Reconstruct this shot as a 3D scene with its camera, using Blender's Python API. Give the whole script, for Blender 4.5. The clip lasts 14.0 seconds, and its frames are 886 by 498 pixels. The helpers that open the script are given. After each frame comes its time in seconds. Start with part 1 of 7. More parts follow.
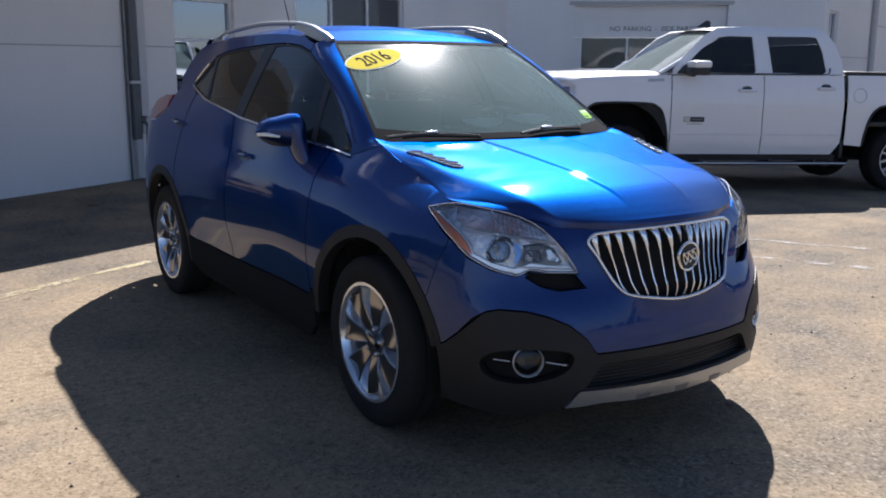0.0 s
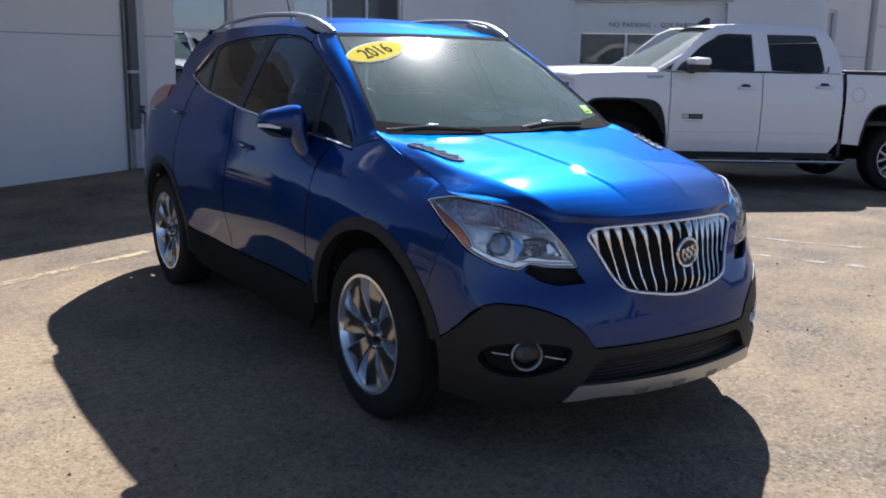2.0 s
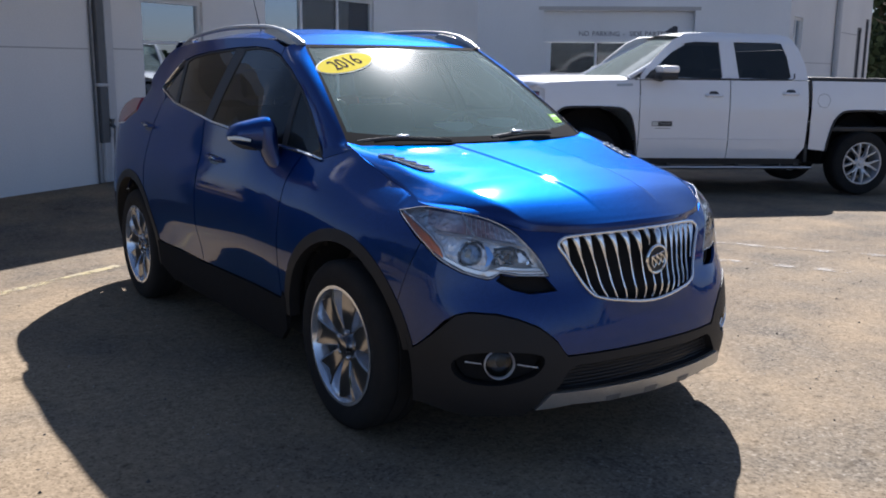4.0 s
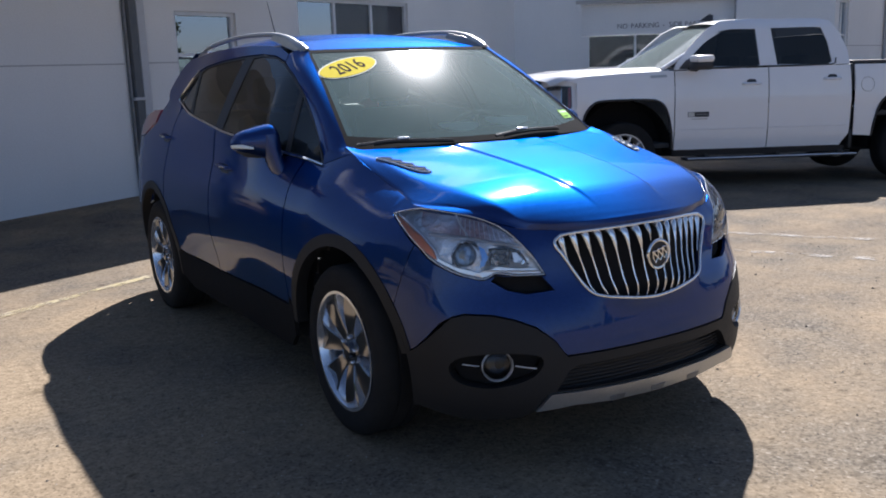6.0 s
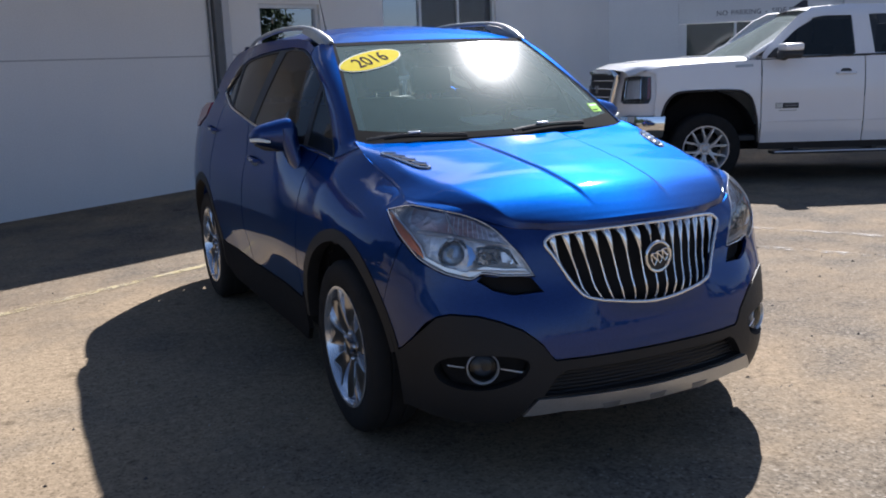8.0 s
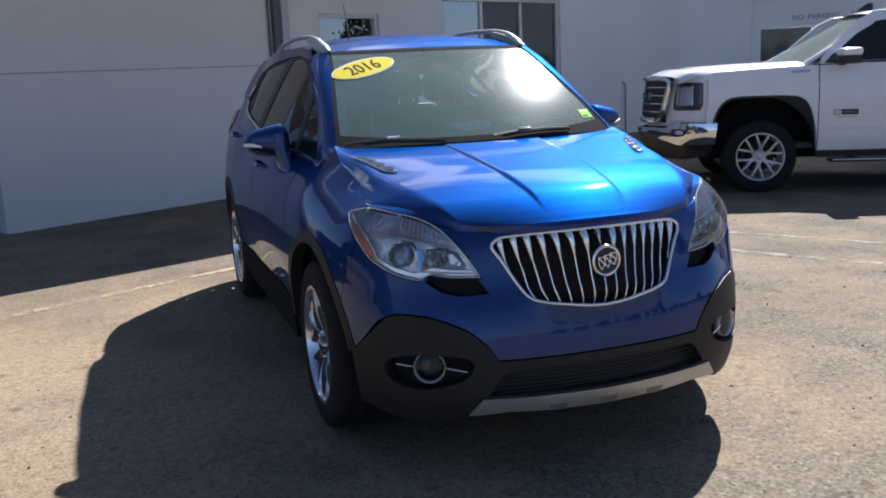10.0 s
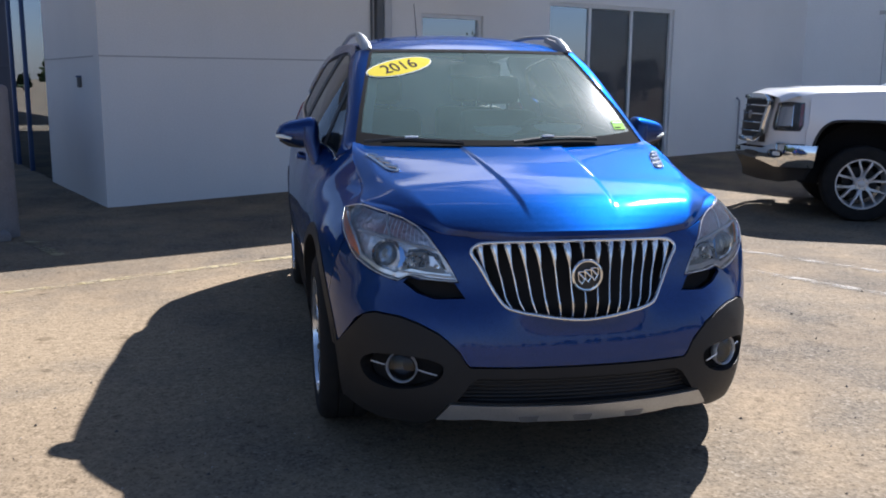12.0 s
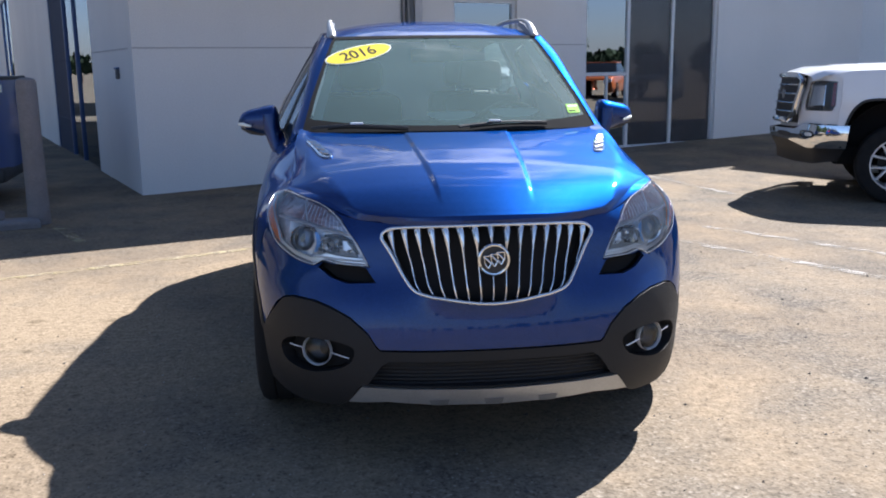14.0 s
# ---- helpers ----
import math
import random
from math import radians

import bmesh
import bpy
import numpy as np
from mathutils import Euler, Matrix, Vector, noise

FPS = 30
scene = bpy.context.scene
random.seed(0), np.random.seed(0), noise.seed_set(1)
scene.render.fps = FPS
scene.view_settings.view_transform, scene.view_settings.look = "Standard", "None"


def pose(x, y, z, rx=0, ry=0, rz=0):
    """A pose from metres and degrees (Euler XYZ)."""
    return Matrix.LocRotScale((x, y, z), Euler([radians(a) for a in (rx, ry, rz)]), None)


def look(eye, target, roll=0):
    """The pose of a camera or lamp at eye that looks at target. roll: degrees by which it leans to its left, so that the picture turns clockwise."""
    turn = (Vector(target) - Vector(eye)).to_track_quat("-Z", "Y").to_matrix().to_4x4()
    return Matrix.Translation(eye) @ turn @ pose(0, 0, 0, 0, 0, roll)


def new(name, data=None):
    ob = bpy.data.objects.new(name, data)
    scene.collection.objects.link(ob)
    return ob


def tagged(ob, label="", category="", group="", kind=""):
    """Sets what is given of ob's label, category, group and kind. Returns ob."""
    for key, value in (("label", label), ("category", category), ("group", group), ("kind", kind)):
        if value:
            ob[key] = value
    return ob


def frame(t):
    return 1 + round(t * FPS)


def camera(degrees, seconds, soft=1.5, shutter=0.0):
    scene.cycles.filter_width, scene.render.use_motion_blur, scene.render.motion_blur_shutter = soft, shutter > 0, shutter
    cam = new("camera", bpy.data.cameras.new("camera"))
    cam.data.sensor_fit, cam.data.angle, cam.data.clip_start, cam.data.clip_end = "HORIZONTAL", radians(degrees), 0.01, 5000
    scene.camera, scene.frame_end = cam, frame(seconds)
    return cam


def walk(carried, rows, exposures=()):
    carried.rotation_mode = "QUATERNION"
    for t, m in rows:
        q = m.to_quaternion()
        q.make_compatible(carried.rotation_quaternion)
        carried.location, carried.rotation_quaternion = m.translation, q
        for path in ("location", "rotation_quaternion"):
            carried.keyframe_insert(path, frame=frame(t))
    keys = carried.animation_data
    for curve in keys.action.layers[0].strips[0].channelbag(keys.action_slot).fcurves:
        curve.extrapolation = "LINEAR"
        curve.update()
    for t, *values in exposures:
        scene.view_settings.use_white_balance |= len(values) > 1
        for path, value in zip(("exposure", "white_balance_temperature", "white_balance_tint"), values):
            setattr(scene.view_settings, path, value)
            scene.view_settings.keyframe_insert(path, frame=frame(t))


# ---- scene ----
# The camera is carried by hand round the front of the parked car.
cam = camera(51.65, 14.0, 1.9)
PATH = [
    (0.0, -2.5330, -3.0754, 1.4216, 78.655, -0.199, -33.489),
    (0.5, -2.5354, -3.0714, 1.4219, 78.662, -0.809, -33.144),
    (1.0, -2.5409, -3.0669, 1.4217, 78.655, -1.125, -32.838),
    (1.5, -2.5477, -3.0709, 1.4214, 78.468, -0.983, -33.107),
    (2.0, -2.5493, -3.0724, 1.4192, 78.287, -0.946, -33.607),
    (2.5, -2.5590, -3.0849, 1.4168, 78.391, -1.044, -34.582),
    (3.0, -2.5565, -3.0857, 1.4219, 78.841, -0.749, -35.609),
    (5.5, -2.4372, -3.1140, 1.4251, 78.627, 1.367, -33.748),
    (6.0, -2.3473, -3.1742, 1.4190, 78.952, 2.030, -32.316),
    (6.5, -2.2880, -3.1919, 1.4168, 78.076, 2.666, -31.480),
    (7.0, -2.1839, -3.2097, 1.4101, 77.550, 2.410, -28.724),
    (7.5, -2.0648, -3.2393, 1.4127, 77.557, 2.679, -27.336),
    (8.0, -1.9458, -3.3159, 1.4206, 78.545, 2.330, -25.374),
    (10.5, -1.4120, -3.6475, 1.3921, 79.298, 1.518, -17.157),
    (11.0, -1.2913, -3.7164, 1.3933, 79.362, 0.133, -14.648),
    (11.5, -1.1996, -3.7378, 1.3978, 79.437, 0.696, -13.935),
    (12.0, -1.0627, -3.7034, 1.3831, 79.605, -0.421, -11.272),
    (12.5, -0.9405, -3.7148, 1.3969, 79.235, -0.717, -9.038),
    (13.0, -0.7910, -3.7836, 1.3916, 78.705, 0.082, -7.275),
    (13.5, -0.6260, -3.8387, 1.3886, 78.558, 0.005, -6.884),
    (14.0, -0.5059, -3.8247, 1.3861, 78.696, 0.673, -6.579),
]
walk(cam, [(t, pose(x, y, z, rx, ry, rz)) for t, x, y, z, rx, ry, rz in PATH],
     exposures=[(0.0, 0.98, 5990, 15), (6.5, 0.90, 5990, 15), (8.0, 0.89, 5980, 15), (11.0, 0.97, 5940, 14), (12.5, 1.14, 5890, 14), (14.0, 1.36, 5850, 14)])

# ---- sky and sun ----
SUN_WAY = Vector((0.889, 0.941, 1.137)).normalized()
world = bpy.data.worlds.new("sky")
scene.world = world
world.use_nodes = True
wt = world.node_tree
wt.nodes.clear()
sky = wt.nodes.new("ShaderNodeTexSky")
sky.sky_type = 'NISHITA'
sky.sun_disc = False
sky.sun_elevation = math.asin(SUN_WAY.z)
sky.sun_rotation = math.atan2(SUN_WAY.x, SUN_WAY.y)
sky.air_density, sky.dust_density, sky.ozone_density = 1.2, 0.4, 2.6
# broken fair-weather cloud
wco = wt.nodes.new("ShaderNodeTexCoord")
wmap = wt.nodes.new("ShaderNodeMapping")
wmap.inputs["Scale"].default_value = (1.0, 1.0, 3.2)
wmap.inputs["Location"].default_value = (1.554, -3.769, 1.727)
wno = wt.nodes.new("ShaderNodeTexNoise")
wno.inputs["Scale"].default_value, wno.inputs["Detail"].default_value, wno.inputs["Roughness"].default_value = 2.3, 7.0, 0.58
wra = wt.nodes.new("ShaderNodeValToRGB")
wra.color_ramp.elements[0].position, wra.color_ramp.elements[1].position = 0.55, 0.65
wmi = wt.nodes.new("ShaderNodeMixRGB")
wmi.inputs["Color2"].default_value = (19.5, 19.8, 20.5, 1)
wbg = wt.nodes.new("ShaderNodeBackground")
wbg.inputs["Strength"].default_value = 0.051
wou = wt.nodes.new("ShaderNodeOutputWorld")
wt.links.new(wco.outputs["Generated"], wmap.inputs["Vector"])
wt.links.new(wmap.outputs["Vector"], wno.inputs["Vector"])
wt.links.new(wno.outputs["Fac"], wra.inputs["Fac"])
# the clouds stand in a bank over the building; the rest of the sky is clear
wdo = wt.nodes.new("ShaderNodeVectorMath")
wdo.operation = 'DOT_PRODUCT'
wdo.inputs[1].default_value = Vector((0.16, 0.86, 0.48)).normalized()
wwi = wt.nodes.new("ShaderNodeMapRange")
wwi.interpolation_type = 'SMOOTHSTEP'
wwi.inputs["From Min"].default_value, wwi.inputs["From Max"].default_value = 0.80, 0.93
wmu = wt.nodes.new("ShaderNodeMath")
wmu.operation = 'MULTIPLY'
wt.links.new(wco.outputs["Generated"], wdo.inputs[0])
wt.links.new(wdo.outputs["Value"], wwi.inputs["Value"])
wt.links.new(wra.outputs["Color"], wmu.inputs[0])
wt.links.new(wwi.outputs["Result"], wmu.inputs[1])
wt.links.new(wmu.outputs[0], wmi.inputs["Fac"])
wti = wt.nodes.new("ShaderNodeMixRGB")
wti.blend_type = 'MULTIPLY'
wti.inputs["Fac"].default_value, wti.inputs["Color2"].default_value = 1.0, (1.04, 0.985, 0.98, 1)
wt.links.new(sky.outputs["Color"], wti.inputs["Color1"])
# the clear sky is a paler, cooler blue towards the horizon
wse = wt.nodes.new("ShaderNodeSeparateXYZ")
whe = wt.nodes.new("ShaderNodeMapRange")
whe.inputs["From Min"].default_value, whe.inputs["From Max"].default_value = 0.0, 0.35
whe.inputs["To Min"].default_value, whe.inputs["To Max"].default_value = 1.0, 0.0
who = wt.nodes.new("ShaderNodeMixRGB")
who.blend_type = 'MULTIPLY'
who.inputs["Color2"].default_value = (0.80, 0.95, 1.38, 1)
wt.links.new(wco.outputs["Generated"], wse.inputs["Vector"])
wt.links.new(wse.outputs["Z"], whe.inputs["Value"])
wt.links.new(whe.outputs["Result"], who.inputs["Fac"])
wt.links.new(wti.outputs["Color"], who.inputs["Color1"])
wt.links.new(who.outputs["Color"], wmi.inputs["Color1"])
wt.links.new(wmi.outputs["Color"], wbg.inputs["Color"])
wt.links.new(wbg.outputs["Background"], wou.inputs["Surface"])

sun_lamp = bpy.data.lights.new("sun", 'SUN')
sun_lamp.energy, sun_lamp.angle, sun_lamp.color = 5.8, radians(0.53), (1.0, 0.955, 0.88)
sun = new("sun", sun_lamp)
sun.matrix_world = look((0, 0, 0), -SUN_WAY)

# ---- materials ----
def material(name, base, rough=0.6, metal=0.0, second=None, scale=8.0, amount=0.5, grain=0.0, grain_scale=120.0,
             bump=0.0, bump_scale=60.0, coat=0.0, spec=0.5, rough_var=0.0, detail=5.0, streak=0.0):
    """A surface with a large and a fine variation of colour, and relief, at real size."""
    m = bpy.data.materials.new(name)
    m.use_nodes = True
    nt = m.node_tree
    b = nt.nodes["Principled BSDF"]
    b.inputs["Roughness"].default_value, b.inputs["Metallic"].default_value = rough, metal
    b.inputs["Coat Weight"].default_value, b.inputs["Coat Roughness"].default_value = coat, 0.03
    b.inputs["Specular IOR Level"].default_value = spec
    b.inputs["Base Color"].default_value = (*base, 1)
    co = nt.nodes.new("ShaderNodeTexCoord")
    out = None
    if second is not None:
        n = nt.nodes.new("ShaderNodeTexNoise")
        n.inputs["Scale"].default_value, n.inputs["Detail"].default_value = scale, detail
        r = nt.nodes.new("ShaderNodeMapRange")
        r.inputs["From Min"].default_value, r.inputs["From Max"].default_value = 0.5 - 0.22, 0.5 + 0.22
        r.inputs["To Max"].default_value = amount
        mx = nt.nodes.new("ShaderNodeMixRGB")
        mx.inputs["Color1"].default_value, mx.inputs["Color2"].default_value = (*base, 1), (*second, 1)
        nt.links.new(co.outputs["Object"], n.inputs["Vector"])
        nt.links.new(n.outputs["Fac"], r.inputs["Value"])
        nt.links.new(r.outputs["Result"], mx.inputs["Fac"])
        out = mx.outputs["Color"]
        if rough_var:
            rr = nt.nodes.new("ShaderNodeMapRange")
            rr.inputs["To Min"].default_value, rr.inputs["To Max"].default_value = rough - rough_var, rough + rough_var
            nt.links.new(n.outputs["Fac"], rr.inputs["Value"])
            nt.links.new(rr.outputs["Result"], b.inputs["Roughness"])
    if grain:
        g = nt.nodes.new("ShaderNodeTexNoise")
        g.inputs["Scale"].default_value, g.inputs["Detail"].default_value = grain_scale, 3.0
        gr = nt.nodes.new("ShaderNodeMapRange")
        gr.inputs["From Min"].default_value, gr.inputs["From Max"].default_value = 0.3, 0.7
        gr.inputs["To Min"].default_value, gr.inputs["To Max"].default_value = 1.0 - grain, 1.0 + grain
        mu = nt.nodes.new("ShaderNodeMixRGB")
        mu.blend_type = 'MULTIPLY'
        mu.inputs["Fac"].default_value = 1.0
        mu.inputs["Color1"].default_value = (*base, 1)
        if out is not None:
            nt.links.new(out, mu.inputs["Color1"])
        nt.links.new(co.outputs["Object"], g.inputs["Vector"])
        nt.links.new(g.outputs["Fac"], gr.inputs["Value"])
        nt.links.new(gr.outputs["Result"], mu.inputs["Color2"])
        out = mu.outputs["Color"]
    if streak:
        # faint stains drawn out downwards by rain
        mp = nt.nodes.new("ShaderNodeMapping")
        mp.inputs["Scale"].default_value = (0.55, 0.55, 0.22)
        sn = nt.nodes.new("ShaderNodeTexNoise")
        sn.inputs["Scale"].default_value, sn.inputs["Detail"].default_value, sn.inputs["Roughness"].default_value = 1.0, 6.0, 0.62
        sr = nt.nodes.new("ShaderNodeMapRange")
        sr.inputs["From Min"].default_value, sr.inputs["From Max"].default_value = 0.35, 0.68
        sr.inputs["To Min"].default_value, sr.inputs["To Max"].default_value = 1.0 - streak, 1.0
        sm = nt.nodes.new("ShaderNodeMixRGB")
        sm.blend_type = 'MULTIPLY'
        sm.inputs["Fac"].default_value = 1.0
        nt.links.new(co.outputs["Object"], mp.inputs["Vector"])
        nt.links.new(mp.outputs["Vector"], sn.inputs["Vector"])
        nt.links.new(sn.outputs["Fac"], sr.inputs["Value"])
        nt.links.new(out, sm.inputs["Color1"])
        nt.links.new(sr.outputs["Result"], sm.inputs["Color2"])
        out = sm.outputs["Color"]
    if out is not None:
        nt.links.new(out, b.inputs["Base Color"])
    if bump:
        bn = nt.nodes.new("ShaderNodeTexNoise")
        bn.inputs["Scale"].default_value, bn.inputs["Detail"].default_value = bump_scale, 4.0
        bp = nt.nodes.new("ShaderNodeBump")
        bp.inputs["Strength"].default_value, bp.inputs["Distance"].default_value = bump, 0.01
        nt.links.new(co.outputs["Object"], bn.inputs["Vector"])
        nt.links.new(bn.outputs["Fac"], bp.inputs["Height"])
        nt.links.new(bp.outputs["Normal"], b.inputs["Normal"])
    return m


def glass(name, tint=(0.9, 0.95, 0.93), through_part=0.8, rough=0.0, ior=1.5, sheen=(0.8, 0.8, 0.8)):
    """Thin sheet glass: part clear, with a real mirror reflection that grows at grazing angles."""
    m = bpy.data.materials.new(name)
    m.use_nodes = True
    nt = m.node_tree
    nt.nodes.clear()
    o = nt.nodes.new("ShaderNodeOutputMaterial")
    t = nt.nodes.new("ShaderNodeBsdfTransparent")
    t.inputs["Color"].default_value = (*[c * through_part for c in tint], 1)
    g = nt.nodes.new("ShaderNodeBsdfGlossy")
    g.inputs["Roughness"].default_value, g.inputs["Color"].default_value = rough, (*sheen, 1)
    f = nt.nodes.new("ShaderNodeFresnel")
    f.inputs["IOR"].default_value = ior
    k = nt.nodes.new("ShaderNodeMixShader")
    nt.links.new(f.outputs["Fac"], k.inputs["Fac"])
    nt.links.new(t.outputs["BSDF"], k.inputs[1])
    nt.links.new(g.outputs["BSDF"], k.inputs[2])
    nt.links.new(k.outputs["Shader"], o.inputs["Surface"])
    return m


def asphalt_material():
    """Old sun-bleached asphalt: pale aggregate, sandy dust patches, dark binder spots."""
    m = bpy.data.materials.new("old_asphalt")
    m.use_nodes = True
    nt = m.node_tree
    b = nt.nodes["Principled BSDF"]
    b.inputs["Roughness"].default_value = 0.93
    b.inputs["Specular IOR Level"].default_value = 0.12
    co = nt.nodes.new("ShaderNodeTexCoord")

    def noise_node(scale, detail, rough=0.55):
        n = nt.nodes.new("ShaderNodeTexNoise")
        n.inputs["Scale"].default_value, n.inputs["Detail"].default_value, n.inputs["Roughness"].default_value = scale, detail, rough
        nt.links.new(co.outputs["Object"], n.inputs["Vector"])
        return n.outputs["Fac"]

    def ramp(value, stops):
        r = nt.nodes.new("ShaderNodeValToRGB")
        e = r.color_ramp.elements
        e[0].position, e[0].color = stops[0][0], (*stops[0][1], 1)
        e[1].position, e[1].color = stops[-1][0], (*stops[-1][1], 1)
        for p, c in stops[1:-1]:
            k = e.new(p)
            k.color = (*c, 1)
        nt.links.new(value, r.inputs["Fac"])
        return r.outputs["Color"]

    def mix(a, c, fac, mode='MIX', amount=1.0):
        x = nt.nodes.new("ShaderNodeMixRGB")
        x.blend_type = mode
        x.inputs["Fac"].default_value = amount
        nt.links.new(a, x.inputs["Color1"])
        nt.links.new(c, x.inputs["Color2"])
        if fac is not None:
            nt.links.new(fac, x.inputs["Fac"])
        return x.outputs["Color"]

    stones = nt.nodes.new("ShaderNodeTexVoronoi")
    stones.inputs["Scale"].default_value = 72.0
    nt.links.new(co.outputs["Object"], stones.inputs["Vector"])
    chip = nt.nodes.new("ShaderNodeSeparateColor")
    nt.links.new(stones.outputs["Color"], chip.inputs["Color"])
    stone = ramp(chip.outputs["Red"], [(0.0, (0.046, 0.039, 0.032)), (0.25, (0.112, 0.096, 0.076)), (0.72, (0.205, 0.176, 0.139)), (0.90, (0.27, 0.235, 0.188)), (1.0, (0.43, 0.385, 0.32))])
    binder = ramp(noise_node(40.0, 4.0), [(0.35, (0.105, 0.089, 0.070)), (0.65, (0.200, 0.170, 0.134))])
    c = mix(stone, binder, None, 'MIX', 0.56)
    sand = ramp(noise_node(1.3, 6.0, 0.6), [(0.36, (0, 0, 0)), (0.66, (1, 1, 1))])
    dust = ramp(noise_node(25.0, 3.0), [(0.3, (0.238, 0.180, 0.116)), (0.7, (0.352, 0.272, 0.182))])
    # blown sand lies thicker over one side of the lot, with a ragged edge
    drift_map = nt.nodes.new("ShaderNodeMapping")
    drift_map.vector_type = 'TEXTURE'
    drift_map.inputs["Location"].default_value, drift_map.inputs["Scale"].default_value = (-3.4, 0.6, 0.0), (4.2, 4.2, 4.2)
    drift = nt.nodes.new("ShaderNodeTexGradient")
    drift.gradient_type = 'SPHERICAL'
    nt.links.new(co.outputs["Object"], drift_map.inputs["Vector"])
    nt.links.new(drift_map.outputs["Vector"], drift.inputs["Vector"])
    ragged = nt.nodes.new("ShaderNodeMath")
    ragged.operation = 'MULTIPLY_ADD'
    ragged.inputs[1].default_value = 0.8
    nt.links.new(drift.outputs["Fac"], ragged.inputs[0])
    nt.links.new(sand, ragged.inputs[2])
    ragged.use_clamp = True
    half = nt.nodes.new("ShaderNodeMath")
    half.operation = 'MULTIPLY'
    half.inputs[1].default_value = 0.92
    nt.links.new(ragged.outputs[0], half.inputs[0])
    c = mix(c, dust, half.outputs[0])
    stain = ramp(noise_node(0.45, 4.0), [(0.35, (0.76, 0.75, 0.75)), (0.6, (1.0, 1.0, 0.99))])
    c = mix(c, stain, None, 'MULTIPLY', 0.8)
    spots = ramp(noise_node(7.0, 2.0), [(0.28, (0.55, 0.53, 0.5)), (0.36, (1, 1, 1))])
    c = mix(c, spots, None, 'MULTIPLY', 0.7)
    # single grains of stone and sand stand out light and dark all over
    grit = nt.nodes.new("ShaderNodeTexVoronoi")
    grit.inputs["Scale"].default_value = 105.0
    nt.links.new(co.outputs["Object"], grit.inputs["Vector"])
    tone = nt.nodes.new("ShaderNodeSeparateColor")
    nt.links.new(grit.outputs["Color"], tone.inputs["Color"])
    c = mix(c, ramp(tone.outputs["Green"], [(0.0, (0.50, 0.49, 0.48)), (0.22, (0.86, 0.86, 0.86)), (0.80, (1.05, 1.05, 1.05)), (1.0, (1.0, 1.0, 1.0))]), None, 'MULTIPLY', 0.85)
    nt.links.new(c, b.inputs["Base Color"])
    bp = nt.nodes.new("ShaderNodeBump")
    bp.inputs["Strength"].default_value, bp.inputs["Distance"].default_value = 0.25, 0.008
    nt.links.new(stones.outputs["Distance"], bp.inputs["Height"])
    nt.links.new(bp.outputs["Normal"], b.inputs["Normal"])
    return m


ASPHALT = asphalt_material()
STUCCO = material("painted_stucco", (0.71, 0.71, 0.705), 0.85, second=(0.78, 0.77, 0.755), scale=0.8, amount=0.8, grain=0.04, grain_scale=60, bump=0.16, bump_scale=110, streak=0.06)
STUCCO_OLD = material("faded_stucco", (0.72, 0.74, 0.76), 0.85, second=(0.79, 0.80, 0.80), scale=0.7, amount=0.8, grain=0.05, grain_scale=50, bump=0.16, bump_scale=110, streak=0.07)
JOINT = material("grey_joint_sealant", (0.40, 0.40, 0.405), 0.8, second=(0.50, 0.49, 0.48), scale=20)
ALU = material("satin_aluminium_frame", (0.66, 0.67, 0.68), 0.45, 0.25, second=(0.56, 0.57, 0.58), scale=14, grain=0.04)
BRONZE = material("dark_blue_frame", (0.045, 0.085, 0.20), 0.4, 0.1, second=(0.065, 0.11, 0.23), scale=10)
LEAF_BLUE = material("matt_dark_blue_panel", (0.022, 0.036, 0.075), 0.75, spec=0.15, second=(0.032, 0.048, 0.09), scale=6)
DARK_DOOR = material("dark_grey_door_paint", (0.05, 0.055, 0.065), 0.5, second=(0.07, 0.075, 0.085), scale=4)
PIPE_DARK = material("dark_grey_downpipe", (0.09, 0.10, 0.11), 0.55, second=(0.14, 0.14, 0.14), scale=12)
PIPE_MID = material("weathered_grey_pipe", (0.27, 0.28, 0.30), 0.6, second=(0.22, 0.23, 0.24), scale=12)
PIPE_PALE = material("pale_grey_downpipe", (0.5, 0.51, 0.53), 0.5, second=(0.42, 0.42, 0.43), scale=12)
INSIDE = material("dim_interior_plaster", (0.54, 0.56, 0.59), 0.9, second=(0.62, 0.63, 0.64), scale=1.2)
SHOPGLASS = glass("window_glass", (0.80, 0.88, 0.90), 0.75, 0.0, 4.6, (0.84, 0.92, 1.0))
CONCRETE = material("weathered_concrete", (0.235, 0.21, 0.205), 0.9, second=(0.16, 0.148, 0.142), scale=9, grain=0.12, grain_scale=90, bump=0.4, bump_scale=80)


